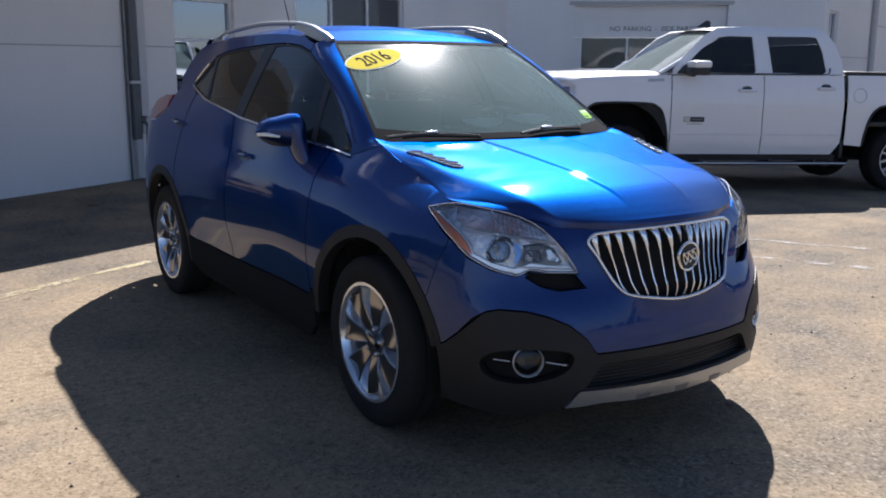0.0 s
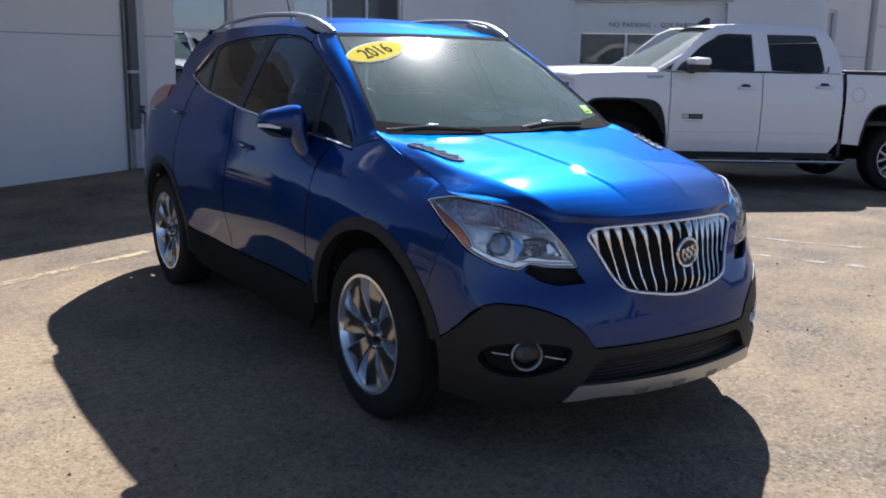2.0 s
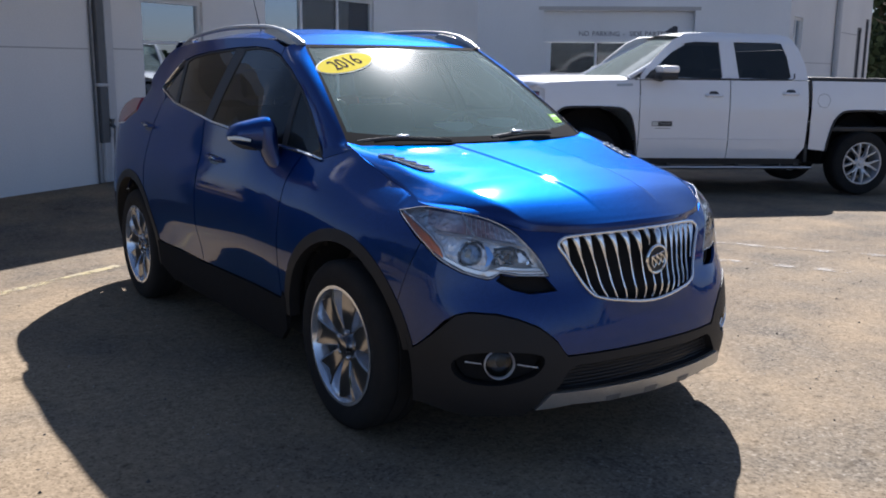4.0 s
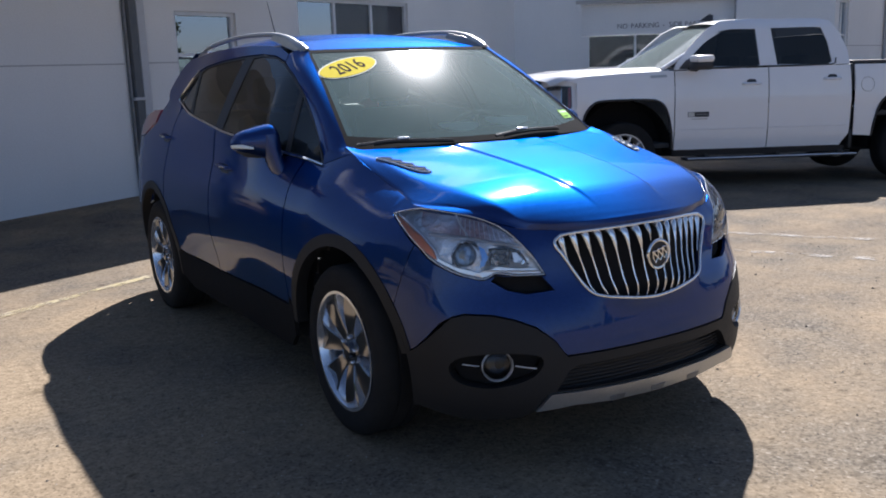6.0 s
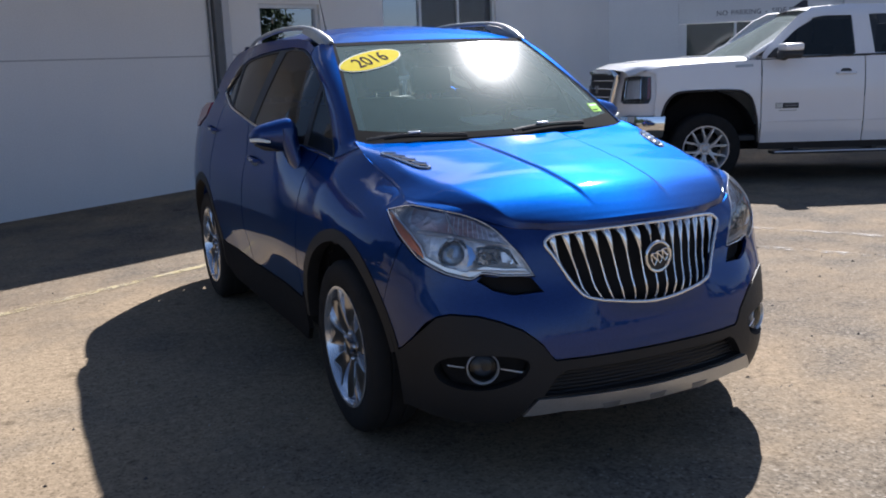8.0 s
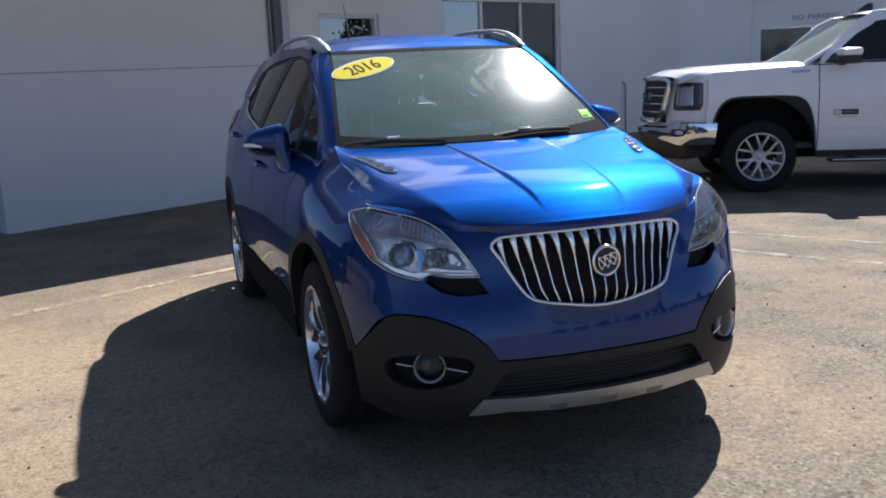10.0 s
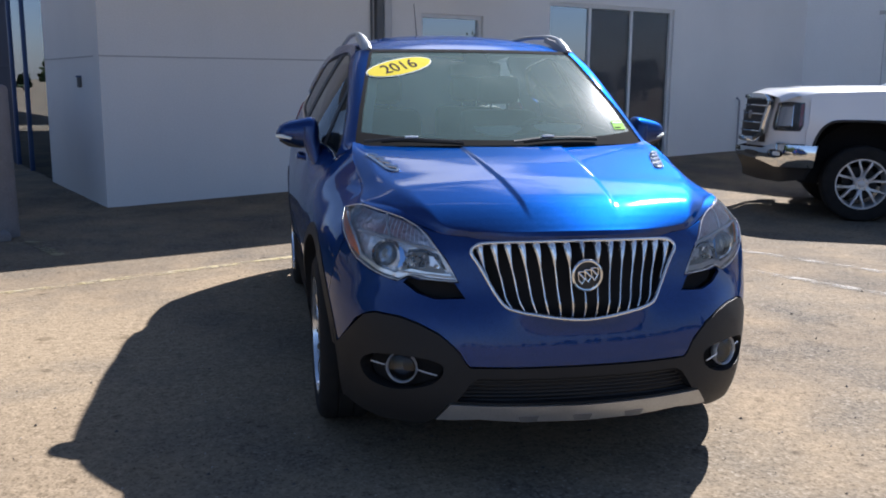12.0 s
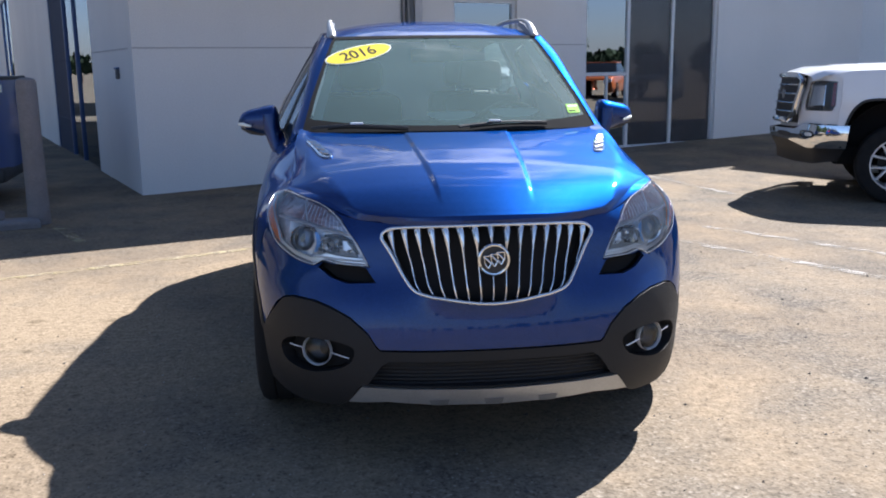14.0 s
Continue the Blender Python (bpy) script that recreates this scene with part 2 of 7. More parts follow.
def worn_paint(name, base, second, cover):
    """Road paint worn through to the asphalt in patches; cover is how much of it is left."""
    m = material(name, base, 0.8, second=second, scale=9, amount=1.0, grain=0.15, bump=0.3)
    nt = m.node_tree
    out = nt.nodes["Material Output"]
    co = nt.nodes.new("ShaderNodeTexCoord")
    n = nt.nodes.new("ShaderNodeTexNoise")
    n.inputs["Scale"].default_value, n.inputs["Detail"].default_value, n.inputs["Roughness"].default_value = 5.0, 8.0, 0.75
    r = nt.nodes.new("ShaderNodeMapRange")
    r.inputs["From Min"].default_value, r.inputs["From Max"].default_value = 0.5 - cover - 0.05, 0.5 - cover + 0.09
    r.inputs["To Max"].default_value = 0.85
    t = nt.nodes.new("ShaderNodeBsdfTransparent")
    k = nt.nodes.new("ShaderNodeMixShader")
    nt.links.new(co.outputs["Object"], n.inputs["Vector"])
    nt.links.new(n.outputs["Fac"], r.inputs["Value"])
    nt.links.new(r.outputs["Result"], k.inputs["Fac"])
    nt.links.new(t.outputs["BSDF"], k.inputs[1])
    nt.links.new(nt.nodes["Principled BSDF"].outputs["BSDF"], k.inputs[2])
    nt.links.new(k.outputs["Shader"], out.inputs["Surface"])
    return m


YELLOW_LINE = worn_paint("worn_yellow_paint", (0.42, 0.34, 0.15), (0.30, 0.25, 0.18), 0.03)
WHITE_LINE = worn_paint("worn_white_paint", (0.31, 0.28, 0.24), (0.26, 0.23, 0.19), -0.02)
SIGN_INK = material("faded_sign_paint", (0.13, 0.14, 0.165), 0.7, second=(0.20, 0.205, 0.22), scale=30)
LEAF = material("tree_foliage", (0.030, 0.048, 0.024), 0.8, spec=0.2, second=(0.05, 0.07, 0.032), scale=0.6, grain=0.25, grain_scale=4)
BARK = material("tree_bark", (0.10, 0.075, 0.05), 0.9, second=(0.15, 0.12, 0.09), scale=8, bump=0.5)


def car_paint(name, deep, flake, rough=0.34, metal=0.75):
    """Metallic paint under clear lacquer, with fine flake and a little road dust."""
    m = bpy.data.materials.new(name)
    m.use_nodes = True
    nt = m.node_tree
    b = nt.nodes["Principled BSDF"]
    b.inputs["Metallic"].default_value, b.inputs["Roughness"].default_value = metal, rough
    b.inputs["Coat Weight"].default_value, b.inputs["Coat Roughness"].default_value = 0.8, 0.05
    b.inputs["Specular Tint"].default_value = (0.40, 0.515, 0.80, 1)
    co = nt.nodes.new("ShaderNodeTexCoord")
    v = nt.nodes.new("ShaderNodeTexVoronoi")
    v.inputs["Scale"].default_value = 900.0
    sep = nt.nodes.new("ShaderNodeSeparateColor")
    mx = nt.nodes.new("ShaderNodeMixRGB")
    mx.inputs["Color1"].default_value, mx.inputs["Color2"].default_value = (*deep, 1), (*flake, 1)
    dn = nt.nodes.new("ShaderNodeTexNoise")
    dn.inputs["Scale"].default_value, dn.inputs["Detail"].default_value = 5.0, 6.0
    dr = nt.nodes.new("ShaderNodeMapRange")
    dr.inputs["From Min"].default_value, dr.inputs["From Max"].default_value = 0.35, 0.75
    dr.inputs["To Min"].default_value, dr.inputs["To Max"].default_value = 0.03, 0.075
    nt.links.new(co.outputs["Object"], v.inputs["Vector"])
    nt.links.new(v.outputs["Color"], sep.inputs["Color"])
    nt.links.new(sep.outputs["Red"], mx.inputs["Fac"])
    nt.links.new(mx.outputs["Color"], b.inputs["Base Color"])
    nt.links.new(co.outputs["Object"], dn.inputs["Vector"])
    nt.links.new(dn.outputs["Fac"], dr.inputs["Value"])
    nt.links.new(dr.outputs["Result"], b.inputs["Coat Roughness"])
    return m


def hazy_glass(name, tint, clear, dust=0.05, haze=0.22, film=(0.50, 0.61, 0.57), gleam=0.30):
    """Car glass with a thin film of dust and painted haze that spreads the sun's glint."""
    m = glass(name, tint, clear)
    nt = m.node_tree
    out = nt.nodes["Material Output"]
    first = out.inputs["Surface"].links[0].from_socket
    d = nt.nodes.new("ShaderNodeBsdfDiffuse")
    d.inputs["Color"].default_value = (*film, 1)
    g = nt.nodes.new("ShaderNodeBsdfGlossy")
    g.inputs["Roughness"].default_value = haze
    a = nt.nodes.new("ShaderNodeMixShader")
    a.inputs["Fac"].default_value = gleam
    k = nt.nodes.new("ShaderNodeMixShader")
    co = nt.nodes.new("ShaderNodeTexCoord")
    n = nt.nodes.new("ShaderNodeTexNoise")
    n.inputs["Scale"].default_value, n.inputs["Detail"].default_value = 3.0, 5.0
    r = nt.nodes.new("ShaderNodeMapRange")
    r.inputs["From Min"].default_value, r.inputs["From Max"].default_value = 0.3, 0.7
    r.inputs["To Min"].default_value, r.inputs["To Max"].default_value = dust * 0.9, dust * 1.1
    nt.links.new(co.outputs["Object"], n.inputs["Vector"])
    nt.links.new(n.outputs["Fac"], r.inputs["Value"])
    nt.links.new(r.outputs["Result"], k.inputs["Fac"])
    nt.links.new(d.outputs["BSDF"], a.inputs[1])
    nt.links.new(g.outputs["BSDF"], a.inputs[2])
    nt.links.new(first, k.inputs[1])
    nt.links.new(a.outputs["Shader"], k.inputs[2])
    nt.links.new(k.outputs["Shader"], out.inputs["Surface"])
    return m


BLUE = car_paint("blue_metallic_paint", (0.0042, 0.0218, 0.094), (0.022, 0.0590, 0.225), 0.49, 1.0)
WHITE = material("white_truck_paint", (0.84, 0.84, 0.85), 0.35, coat=1.0, second=(0.79, 0.79, 0.80), scale=3, amount=0.5)
SOLID_BLUE = material("plain_blue_car_paint", (0.012, 0.050, 0.22), 0.5, coat=0.3, second=(0.012, 0.040, 0.17), scale=3)
CLADDING = material("grey_black_plastic_cladding", (0.018, 0.018, 0.019), 0.55, spec=0.28, second=(0.024, 0.0235, 0.024), scale=6, grain=0.15, grain_scale=400, bump=0.15, bump_scale=700)
BLACK = material("black_plastic", (0.026, 0.026, 0.028), 0.55, second=(0.034, 0.034, 0.034), scale=20, bump=0.1, bump_scale=300)
MATT_BLACK = material("matt_black_plastic", (0.016, 0.016, 0.017), 0.95, spec=0.08, second=(0.022, 0.022, 0.022), scale=20)
GLOSS_BLACK = material("gloss_black_trim", (0.008, 0.008, 0.009), 0.12, second=(0.014, 0.014, 0.015), scale=12)
RUBBER = material("tyre_rubber", (0.017, 0.017, 0.0175), 0.9, spec=0.2, second=(0.026, 0.025, 0.024), scale=14, amount=0.8, bump=0.25, bump_scale=200)
CHROME = material("chrome", (0.78, 0.79, 0.80), 0.07, 1.0, second=(0.68, 0.69, 0.70), scale=30, amount=0.4)
RIM_METAL = material("polished_alloy", (0.72, 0.75, 0.80), 0.16, 0.8, second=(0.58, 0.61, 0.66), scale=12, amount=0.6)
SILVER = material("satin_silver_trim", (0.47, 0.47, 0.46), 0.36, 0.75, second=(0.38, 0.38, 0.37), scale=10, grain=0.06)
REFLECTOR = material("lamp_reflector", (0.97, 0.98, 0.99), 0.12, 0.40, second=(0.82, 0.85, 0.89), scale=40, bump=0.6, bump_scale=35)
GRILLE_CHROME = material("silvery_grille_chrome", (0.84, 0.85, 0.87), 0.10, 0.82, second=(0.72, 0.73, 0.75), scale=25)
BRIGHT = material("bright_satin_trim", (0.96, 0.96, 0.97), 0.18, 0.5, second=(0.86, 0.87, 0.88), scale=20)
NOTCH = material("dull_grey_trim", (0.20, 0.20, 0.20), 0.5, 0.5, second=(0.26, 0.26, 0.26), scale=15)
TURN_PANEL = material("smoky_rosy_lamp_facets", (0.78, 0.80, 0.85), 0.14, 0.65, second=(0.52, 0.20, 0.15), scale=9, amount=1.0, bump=0.9, bump_scale=45)
LAMP_CHROME = material("soft_lamp_chrome", (0.96, 0.97, 0.99), 0.20, 0.65, second=(0.50, 0.53, 0.58), scale=24, amount=1.0, bump=0.9, bump_scale=38)
LAMP_CORE = material("warm_lamp_core", (0.66, 0.54, 0.40), 0.35, 0.3, second=(0.50, 0.38, 0.27), scale=50)
# same alloy as the rim, with the ground's dark reflection put into its colour
SPOKE_FACE = material("alloy_dark_reflection", (0.22, 0.22, 0.235), 0.14, 1.0, second=(0.30, 0.295, 0.30), scale=9, amount=0.8)
TRUCK_RIM = material("bright_painted_alloy", (0.60, 0.61, 0.63), 0.32, 0.35, second=(0.50, 0.51, 0.53), scale=12, amount=0.6)
BLUE_FILM = material("blue_lamp_coating", (0.14, 0.36, 0.80), 0.15, 0.3, second=(0.16, 0.38, 0.75), scale=25, coat=0.8)
AMBER = material("amber_lamp_plastic", (1.0, 0.30, 0.10), 0.3, 0.6, second=(1.0, 0.22, 0.06), scale=60, coat=0.6, bump=0.5, bump_scale=160)
RED_LAMP = material("red_lamp_plastic", (0.24, 0.008, 0.012), 0.3, second=(0.17, 0.006, 0.008), scale=50, coat=0.8)
TRIM_DARK = material("dark_cabin_trim", (0.050, 0.052, 0.055), 0.75, second=(0.070, 0.072, 0.075), scale=10, bump=0.2, bump_scale=400)
SEAT_CLOTH = material("dark_grey_seat_leather", (0.11, 0.11, 0.112), 0.6, second=(0.07, 0.07, 0.07), scale=9, bump=0.2, bump_scale=300)
PALE_TRIM = material("pale_cabin_trim", (0.66, 0.68, 0.63), 0.8, second=(0.58, 0.60, 0.56), scale=12)
PAPER = material("pale_paper", (0.88, 0.92, 0.86), 0.8, spec=0.1, second=(0.80, 0.84, 0.79), scale=15)
STICKER_YELLOW = material("yellow_sticker", (0.86, 0.70, 0.09), 0.9, spec=0.05, second=(0.78, 0.60, 0.03), scale=30)
STICKER_GREEN = material("pale_green_sticker", (0.42, 0.78, 0.14), 0.9, spec=0.05, second=(0.55, 0.80, 0.30), scale=40)
INK = material("dark_ink", (0.10, 0.075, 0.085), 0.95, spec=0.0, second=(0.05, 0.045, 0.06), scale=40)
# greenish film and wide glint lobe also imitate glare and bloom on the windscreen
SCREEN_GLASS = hazy_glass("windscreen_glass", (0.80, 0.93, 0.88), 0.82, 0.225, 0.145, (0.45, 0.64, 0.56), 0.23)
SIDE_GLASS = hazy_glass("tinted_side_glass", (0.62, 0.68, 0.66), 0.30, 0.03, 0.2)
PRIVACY = hazy_glass("privacy_glass", (0.5, 0.52, 0.55), 0.12, 0.03, 0.2)
LENS = hazy_glass("clear_lamp_lens", (0.97, 0.98, 0.99), 0.99, 0.04, 0.2, (0.90, 0.91, 0.93), 0.12)
FOG_LENS = glass("clear_fog_lens", (0.97, 0.98, 0.99), 0.95)
BLUE_LENS = glass("bluish_projector_lens", (0.70, 0.82, 0.95), 0.80)

# ---- mesh helpers ----
def finish(name, bm, mat=None, parent=None, smooth=False, label=""):
    me = bpy.data.meshes.new(name)
    bm.normal_update()
    bm.to_mesh(me)
    bm.free()
    if mat is not None:
        me.materials.append(mat)
    if smooth:
        for p in me.polygons:
            p.use_smooth = True
        me.set_sharp_from_angle(angle=radians(38))
    ob = new(name, me)
    if parent is not None:
        ob.parent = parent
    if label:
        ob["label"] = label
    return ob


def part(name, bm, mat, parent, label="", smooth=True):
    return finish(name, bm, mat, parent, smooth, label)


def box(bm, lo, hi, bevel=0.0, m=None):
    """A box between two corners, its edges rounded by bevel."""
    lo, hi = Vector(lo), Vector(hi)
    made = bmesh.ops.create_cube(bm, size=1.0)["verts"]
    bmesh.ops.scale(bm, vec=hi - lo, verts=made)
    bmesh.ops.translate(bm, vec=(lo + hi) / 2, verts=made)
    if bevel:
        edges = {e for v in made for e in v.link_edges}
        made = list({v for f in bmesh.ops.bevel(bm, geom=list(edges), offset=bevel, segments=2, affect='EDGES', profile=0.5)["faces"] for v in f.verts} | {v for v in made if v.is_valid})
    if m is not None:
        bmesh.ops.transform(bm, matrix=m, verts=made)
    return bm


def box_thing(name, lo, hi, mat, m=None, bevel=0.0, parent=None, label=""):
    ob = finish(name, box(bmesh.new(), lo, hi, bevel), mat, parent, False, label)
    if m is not None:
        ob.matrix_basis = m
    return ob


def tube(bm, points, radius, sides=10, closed=False, squash=1.0, caps=True):
    """A round bar along points; radius may be a list."""
    pts = [Vector(p) for p in points]
    n = len(pts)
    rad = radius if isinstance(radius, (list, tuple)) else [radius] * n
    rings = []
    side = None
    for i, p in enumerate(pts):
        a = pts[(i - 1) % n] if closed or i > 0 else p
        c = pts[(i + 1) % n] if closed or i < n - 1 else p
        d = (c - a).normalized()
        if side is None:
            side = d.orthogonal().normalized()
        side = (side - d * side.dot(d)).normalized()
        up = d.cross(side)
        rings.append([bm.verts.new(p + (side * math.cos(k * 2 * math.pi / sides) + up * math.sin(k * 2 * math.pi / sides) * squash) * rad[i]) for k in range(sides)])
    for i in range(n if closed else n - 1):
        r, q = rings[i], rings[(i + 1) % n]
        for k in range(sides):
            bm.faces.new((r[k], r[(k + 1) % sides], q[(k + 1) % sides], q[k]))
    if caps and not closed:
        bm.faces.new(rings[0][::-1])
        bm.faces.new(rings[-1])
    return bm


def smoothstep(a, b, v):
    k = min(1.0, max(0.0, (v - a) / (b - a)))
    return k * k * (3 - 2 * k)


# ---- the plan: the facade line, its return wall and the wing ----
FACE = radians(22.0)
FU = Vector((math.cos(FACE), math.sin(FACE), 0))
FN = Vector((-math.sin(FACE), math.cos(FACE), 0))
F0 = FN * 7.2
M_FACE = Matrix.Translation(F0) @ Matrix.Rotation(FACE, 4, 'Z')      # x along the facade, y into the building
M_SIDE = Matrix.Translation(F0) @ Matrix.Rotation(FACE + math.pi / 2, 4, 'Z')  # x away along the return wall, y outwards is minus
S_CORNER = 11.9
WING = radians(-40.0)
C_WING = F0 + FU * S_CORNER
M_WING = Matrix.Translation(C_WING) @ Matrix.Rotation(WING, 4, 'Z')


def ground_height(x, y):
    p = Vector((x, y, 0)) - F0
    s, w = p.dot(FU), p.dot(FN)
    rise = 0.026 * min(10.0, max(0.0, s)) * smoothstep(-4.6, -0.4, w)
    dip = -0.085 * smoothstep(5.5, 9.5, x) * (1 - smoothstep(-4.5, -2.0, w)) * (1 - smoothstep(12, 30, x))
    return rise + dip


def spread(near, step, far, growth):
    vals, v, d = [], 0.0, step
    while v < far:
        vals.append(v)
        v += d
        if v > near:
            d *= growth
    vals.append(far)
    return sorted({-a for a in vals} | set(vals))


gx, gy = spread(14.0, 0.5, 900.0, 1.35), spread(14.0, 0.5, 900.0, 1.35)
bm = bmesh.new()
gv = [[bm.verts.new((x + 2, y + 2, ground_height(x + 2, y + 2))) for y in gy] for x in gx]
for i in range(len(gx) - 1):
    for j in range(len(gy) - 1):
        bm.faces.new((gv[i][j], gv[i + 1][j], gv[i + 1][j + 1], gv[i][j + 1]))
tagged(finish("ground", bm, ASPHALT, None, True), "old pale sun-bleached asphalt car lot with sandy patches", "ground", kind="structure")


def strip(name, a, c, width, mat, label):
    """A painted line that follows the ground."""
    a, c = Vector((*a, 0)), Vector((*c, 0))
    d = (c - a).normalized()
    side = Vector((-d.y, d.x, 0)) * width / 2
    n = max(2, int((c - a).length / 0.25))
    bm = bmesh.new()
    rows = []
    for i in range(n + 1):
        p = a.lerp(c, i / n)
        k = 1.0 + 0.12 * noise.noise(p * 3)
        rows.append([bm.verts.new((q.x, q.y, ground_height(q.x, q.y) + 0.004)) for q in (p + side * k, p - side * k)])
    for r, q in zip(rows, rows[1:]):
        bm.faces.new((r[0], r[1], q[1], q[0]))
    tagged(finish(name, bm, mat), label, "road marking", kind="structure")


strip("parking_line", (-4.9, 1.45), (1.6, 4.75), 0.09, YELLOW_LINE, "worn yellow parking line painted on the asphalt")
strip("parking_line", (-3.03, 4.62), (-2.62, 3.84), 0.10, YELLOW_LINE, "short worn yellow line by the wheel stop")
strip("parking_line", (2.6, 3.70), (5.2, -0.62), 0.10, WHITE_LINE, "faded white parking line painted on the asphalt")
strip("parking_line", (2.1, 3.18), (4.35, -0.76), 0.10, WHITE_LINE, "faded white parking line painted on the asphalt")


strip("parking_line", (3.05, 6.75), (3.75, 5.1), 0.10, WHITE_LINE, "faded pale line in front of the glass doors")


def wall(name, m, x0, x1, z1, holes, thick, mat, label, z0=-0.6):
    """A wall from x0 to x1 along m's x, with openings (x0, x1, z0, z1) right through it."""
    bm = bmesh.new()
    xs = sorted({x0, x1, *[h[0] for h in holes], *[h[1] for h in holes]})
    for a, c in zip(xs, xs[1:]):
        cut = sorted((h[2], h[3]) for h in holes if h[0] <= a + 1e-6 and h[1] >= c - 1e-6)
        z = z0
        for lo, hi in cut:
            if lo > z + 1e-6:
                box(bm, (a, 0, z), (c, thick, lo))
            z = hi
        if z1 > z:
            box(bm, (a, 0, z), (c, thick, z1))
    bmesh.ops.remove_doubles(bm, verts=bm.verts, dist=0.0005)
    ob = finish(name, bm, mat)
    ob.matrix_basis = m
    return tagged(ob, label, "wall", kind="structure")


WIN = (4.0, 4.98, 0.9, 2.24)
DOOR = (6.12, 8.62, 0.16, 2.49)
wall("wall_front", M_FACE, 3.36, 5.5, 4.75, [WIN], 0.25, STUCCO, "pale grey painted stucco front wall of the dealership", -0.3)
wall("wall_front_bay", M_FACE, 0.0, 3.36, 3.9, [], 0.25, STUCCO, "plain pale grey stucco bay of the front wall", -0.3)
wall("wall_front_low", M_FACE, 5.5, S_CORNER + 0.02, 4.75, [DOOR], 0.25, STUCCO, "pale grey painted stucco wall with glass double doors", -0.3)
GLAZ = (3.0, 7.9, -0.35, 3.4)
GLAZ2 = (17.2, 20.6, -0.35, 3.4)
wall("wall_side", M_SIDE @ Matrix.Translation((0, -0.25, 0)), 0.25, 34.0, 3.9, [GLAZ, GLAZ2], 0.25, STUCCO, "pale grey stucco return wall with tall glazing", -0.8)
OVER = (1.25, 4.05, -0.4, 2.52)
wall("wall_wing", M_WING, -0.1, 5.78, 5.2, [OVER], 0.25, STUCCO_OLD, "faded grey stucco wing wall with an overhead door", -0.5)
E_WING = C_WING + Matrix.Rotation(WING, 4, 'Z') @ Vector((5.78, 0, 0))
M_END = Matrix.Translation(E_WING) @ Matrix.Rotation(radians(20.5), 4, 'Z')
END_WIN = (0.28, 0.98, 1.1, 2.45)
END_DOORS = ((6.40, 6.95, -0.55, 2.50), (7.38, 7.86, -0.55, 2.74))
wall("wall_wing_end", M_END, 0.0, 8.1, 5.2, [END_WIN, *END_DOORS], 0.25, STUCCO, "pale stucco end wall of the wing with a small window", -0.6)
wall("wall_wing_back", M_END @ Matrix.Translation((8.1, 0.25, 0)) @ Matrix.Rotation(math.pi / 2, 4, 'Z'), 0.0, 9.0, 5.2, [], 0.25, STUCCO, "plain stucco wall closing the wing", -0.6)
# roofs close the building off
for nm, m, lo, hi in (("roof", M_FACE, (0, 0.25, 3.55), (3.36, 16, 3.7)), ("roof_high", M_FACE, (3.36, 0.25, 4.5), (5.5, 16, 4.65)), ("roof_low", M_FACE, (5.5, 0.25, 4.5), (24, 16, 4.65))):
    tagged(box_thing(nm, lo, hi, STUCCO_OLD, m), "flat grey roof behind the parapet", "roof", kind="structure")
tagged(box_thing("wall_return", (3.36, 0.25, 3.4), (3.60, 16, 4.75), STUCCO, M_FACE), "plain stucco upstand above the low bay", "wall", kind="structure")
# out-of-view overhang, added and sized to cast the shadow edge on the lot
tagged(box_thing("eave", (-1.5, -1.5, 3.16), (5.7, -0.003, 3.33), STUCCO, M_FACE), "unseen eave added over the front wall to cast the ground shadow", "eave", kind="structure")
# dim rooms behind the openings
tagged(box_thing("floor_inside", (0.25, 0.3, 0.05), (16, 8, 0.15), INSIDE, M_FACE), "dark floor inside the showroom", "floor", kind="structure")
tagged(box_thing("wall_inside", (0.3, 4.0, 0.15), (11.5, 4.1, 4.4), INSIDE, M_FACE), "plain dim wall inside the building", "wall", kind="structure")
tagged(box_thing("ceiling_inside", (0.3, 0.3, 3.0), (11.5, 4.0, 3.08), INSIDE, M_FACE), "plain dim ceiling inside the building", "ceiling", kind="structure")
# ---- the blue crossover: its body surface ----
PLAN = [(0.0, -0.862), (0.2, -0.853), (0.35, -0.828), (0.49, -0.785), (0.60, -0.722), (0.70, -0.635), (0.775, -0.53), (0.825, -0.40),
        (0.858, -0.22), (0.872, 0.0), (0.880, 0.4), (0.886, 1.0), (0.887, 1.7), (0.885, 2.3), (0.878, 2.65), (0.86, 2.92), (0.82, 3.13),
        (0.74, 3.28), (0.60, 3.36), (0.40, 3.40), (0.20, 3.412), (0.0, 3.415)]


def spline(points, per=12):
    """A smooth line through points (Catmull-Rom), as many short steps."""
    out = []
    n = len(points)
    for i in range(n - 1):
        p0 = points[i - 1] if i else tuple(2 * a - b for a, b in zip(points[0], points[1]))
        p1, p2 = points[i], points[i + 1]
        p3 = points[i + 2] if i + 2 < n else tuple(2 * a - b for a, b in zip(p2, p1))
        for k in range(per):
            t = k / per
            out.append(tuple(0.5 * (2 * b + (c - a) * t + (2 * a - 5 * b + 4 * c - d) * t * t + (3 * b - a - 3 * c + d) * t ** 3) for a, b, c, d in zip(p0, p1, p2, p3)))
    out.append(tuple(points[-1]))
    return out


def table(stops, v):
    """Straight steps between (v, value) stops, smoothed a little."""
    if v <= stops[0][0]:
        return stops[0][1]
    for (a, p), (b, q) in zip(stops, stops[1:]):
        if v <= b:
            return p + (q - p) * (v - a) / (b - a)
    return stops[-1][1]


PLAN_LINE = spline([(-0.2, -0.853)] + PLAN + [(-0.2, 3.412)], 16)
PLAN_LINE = PLAN_LINE[16:-16]
PLAN_U = [0.0]
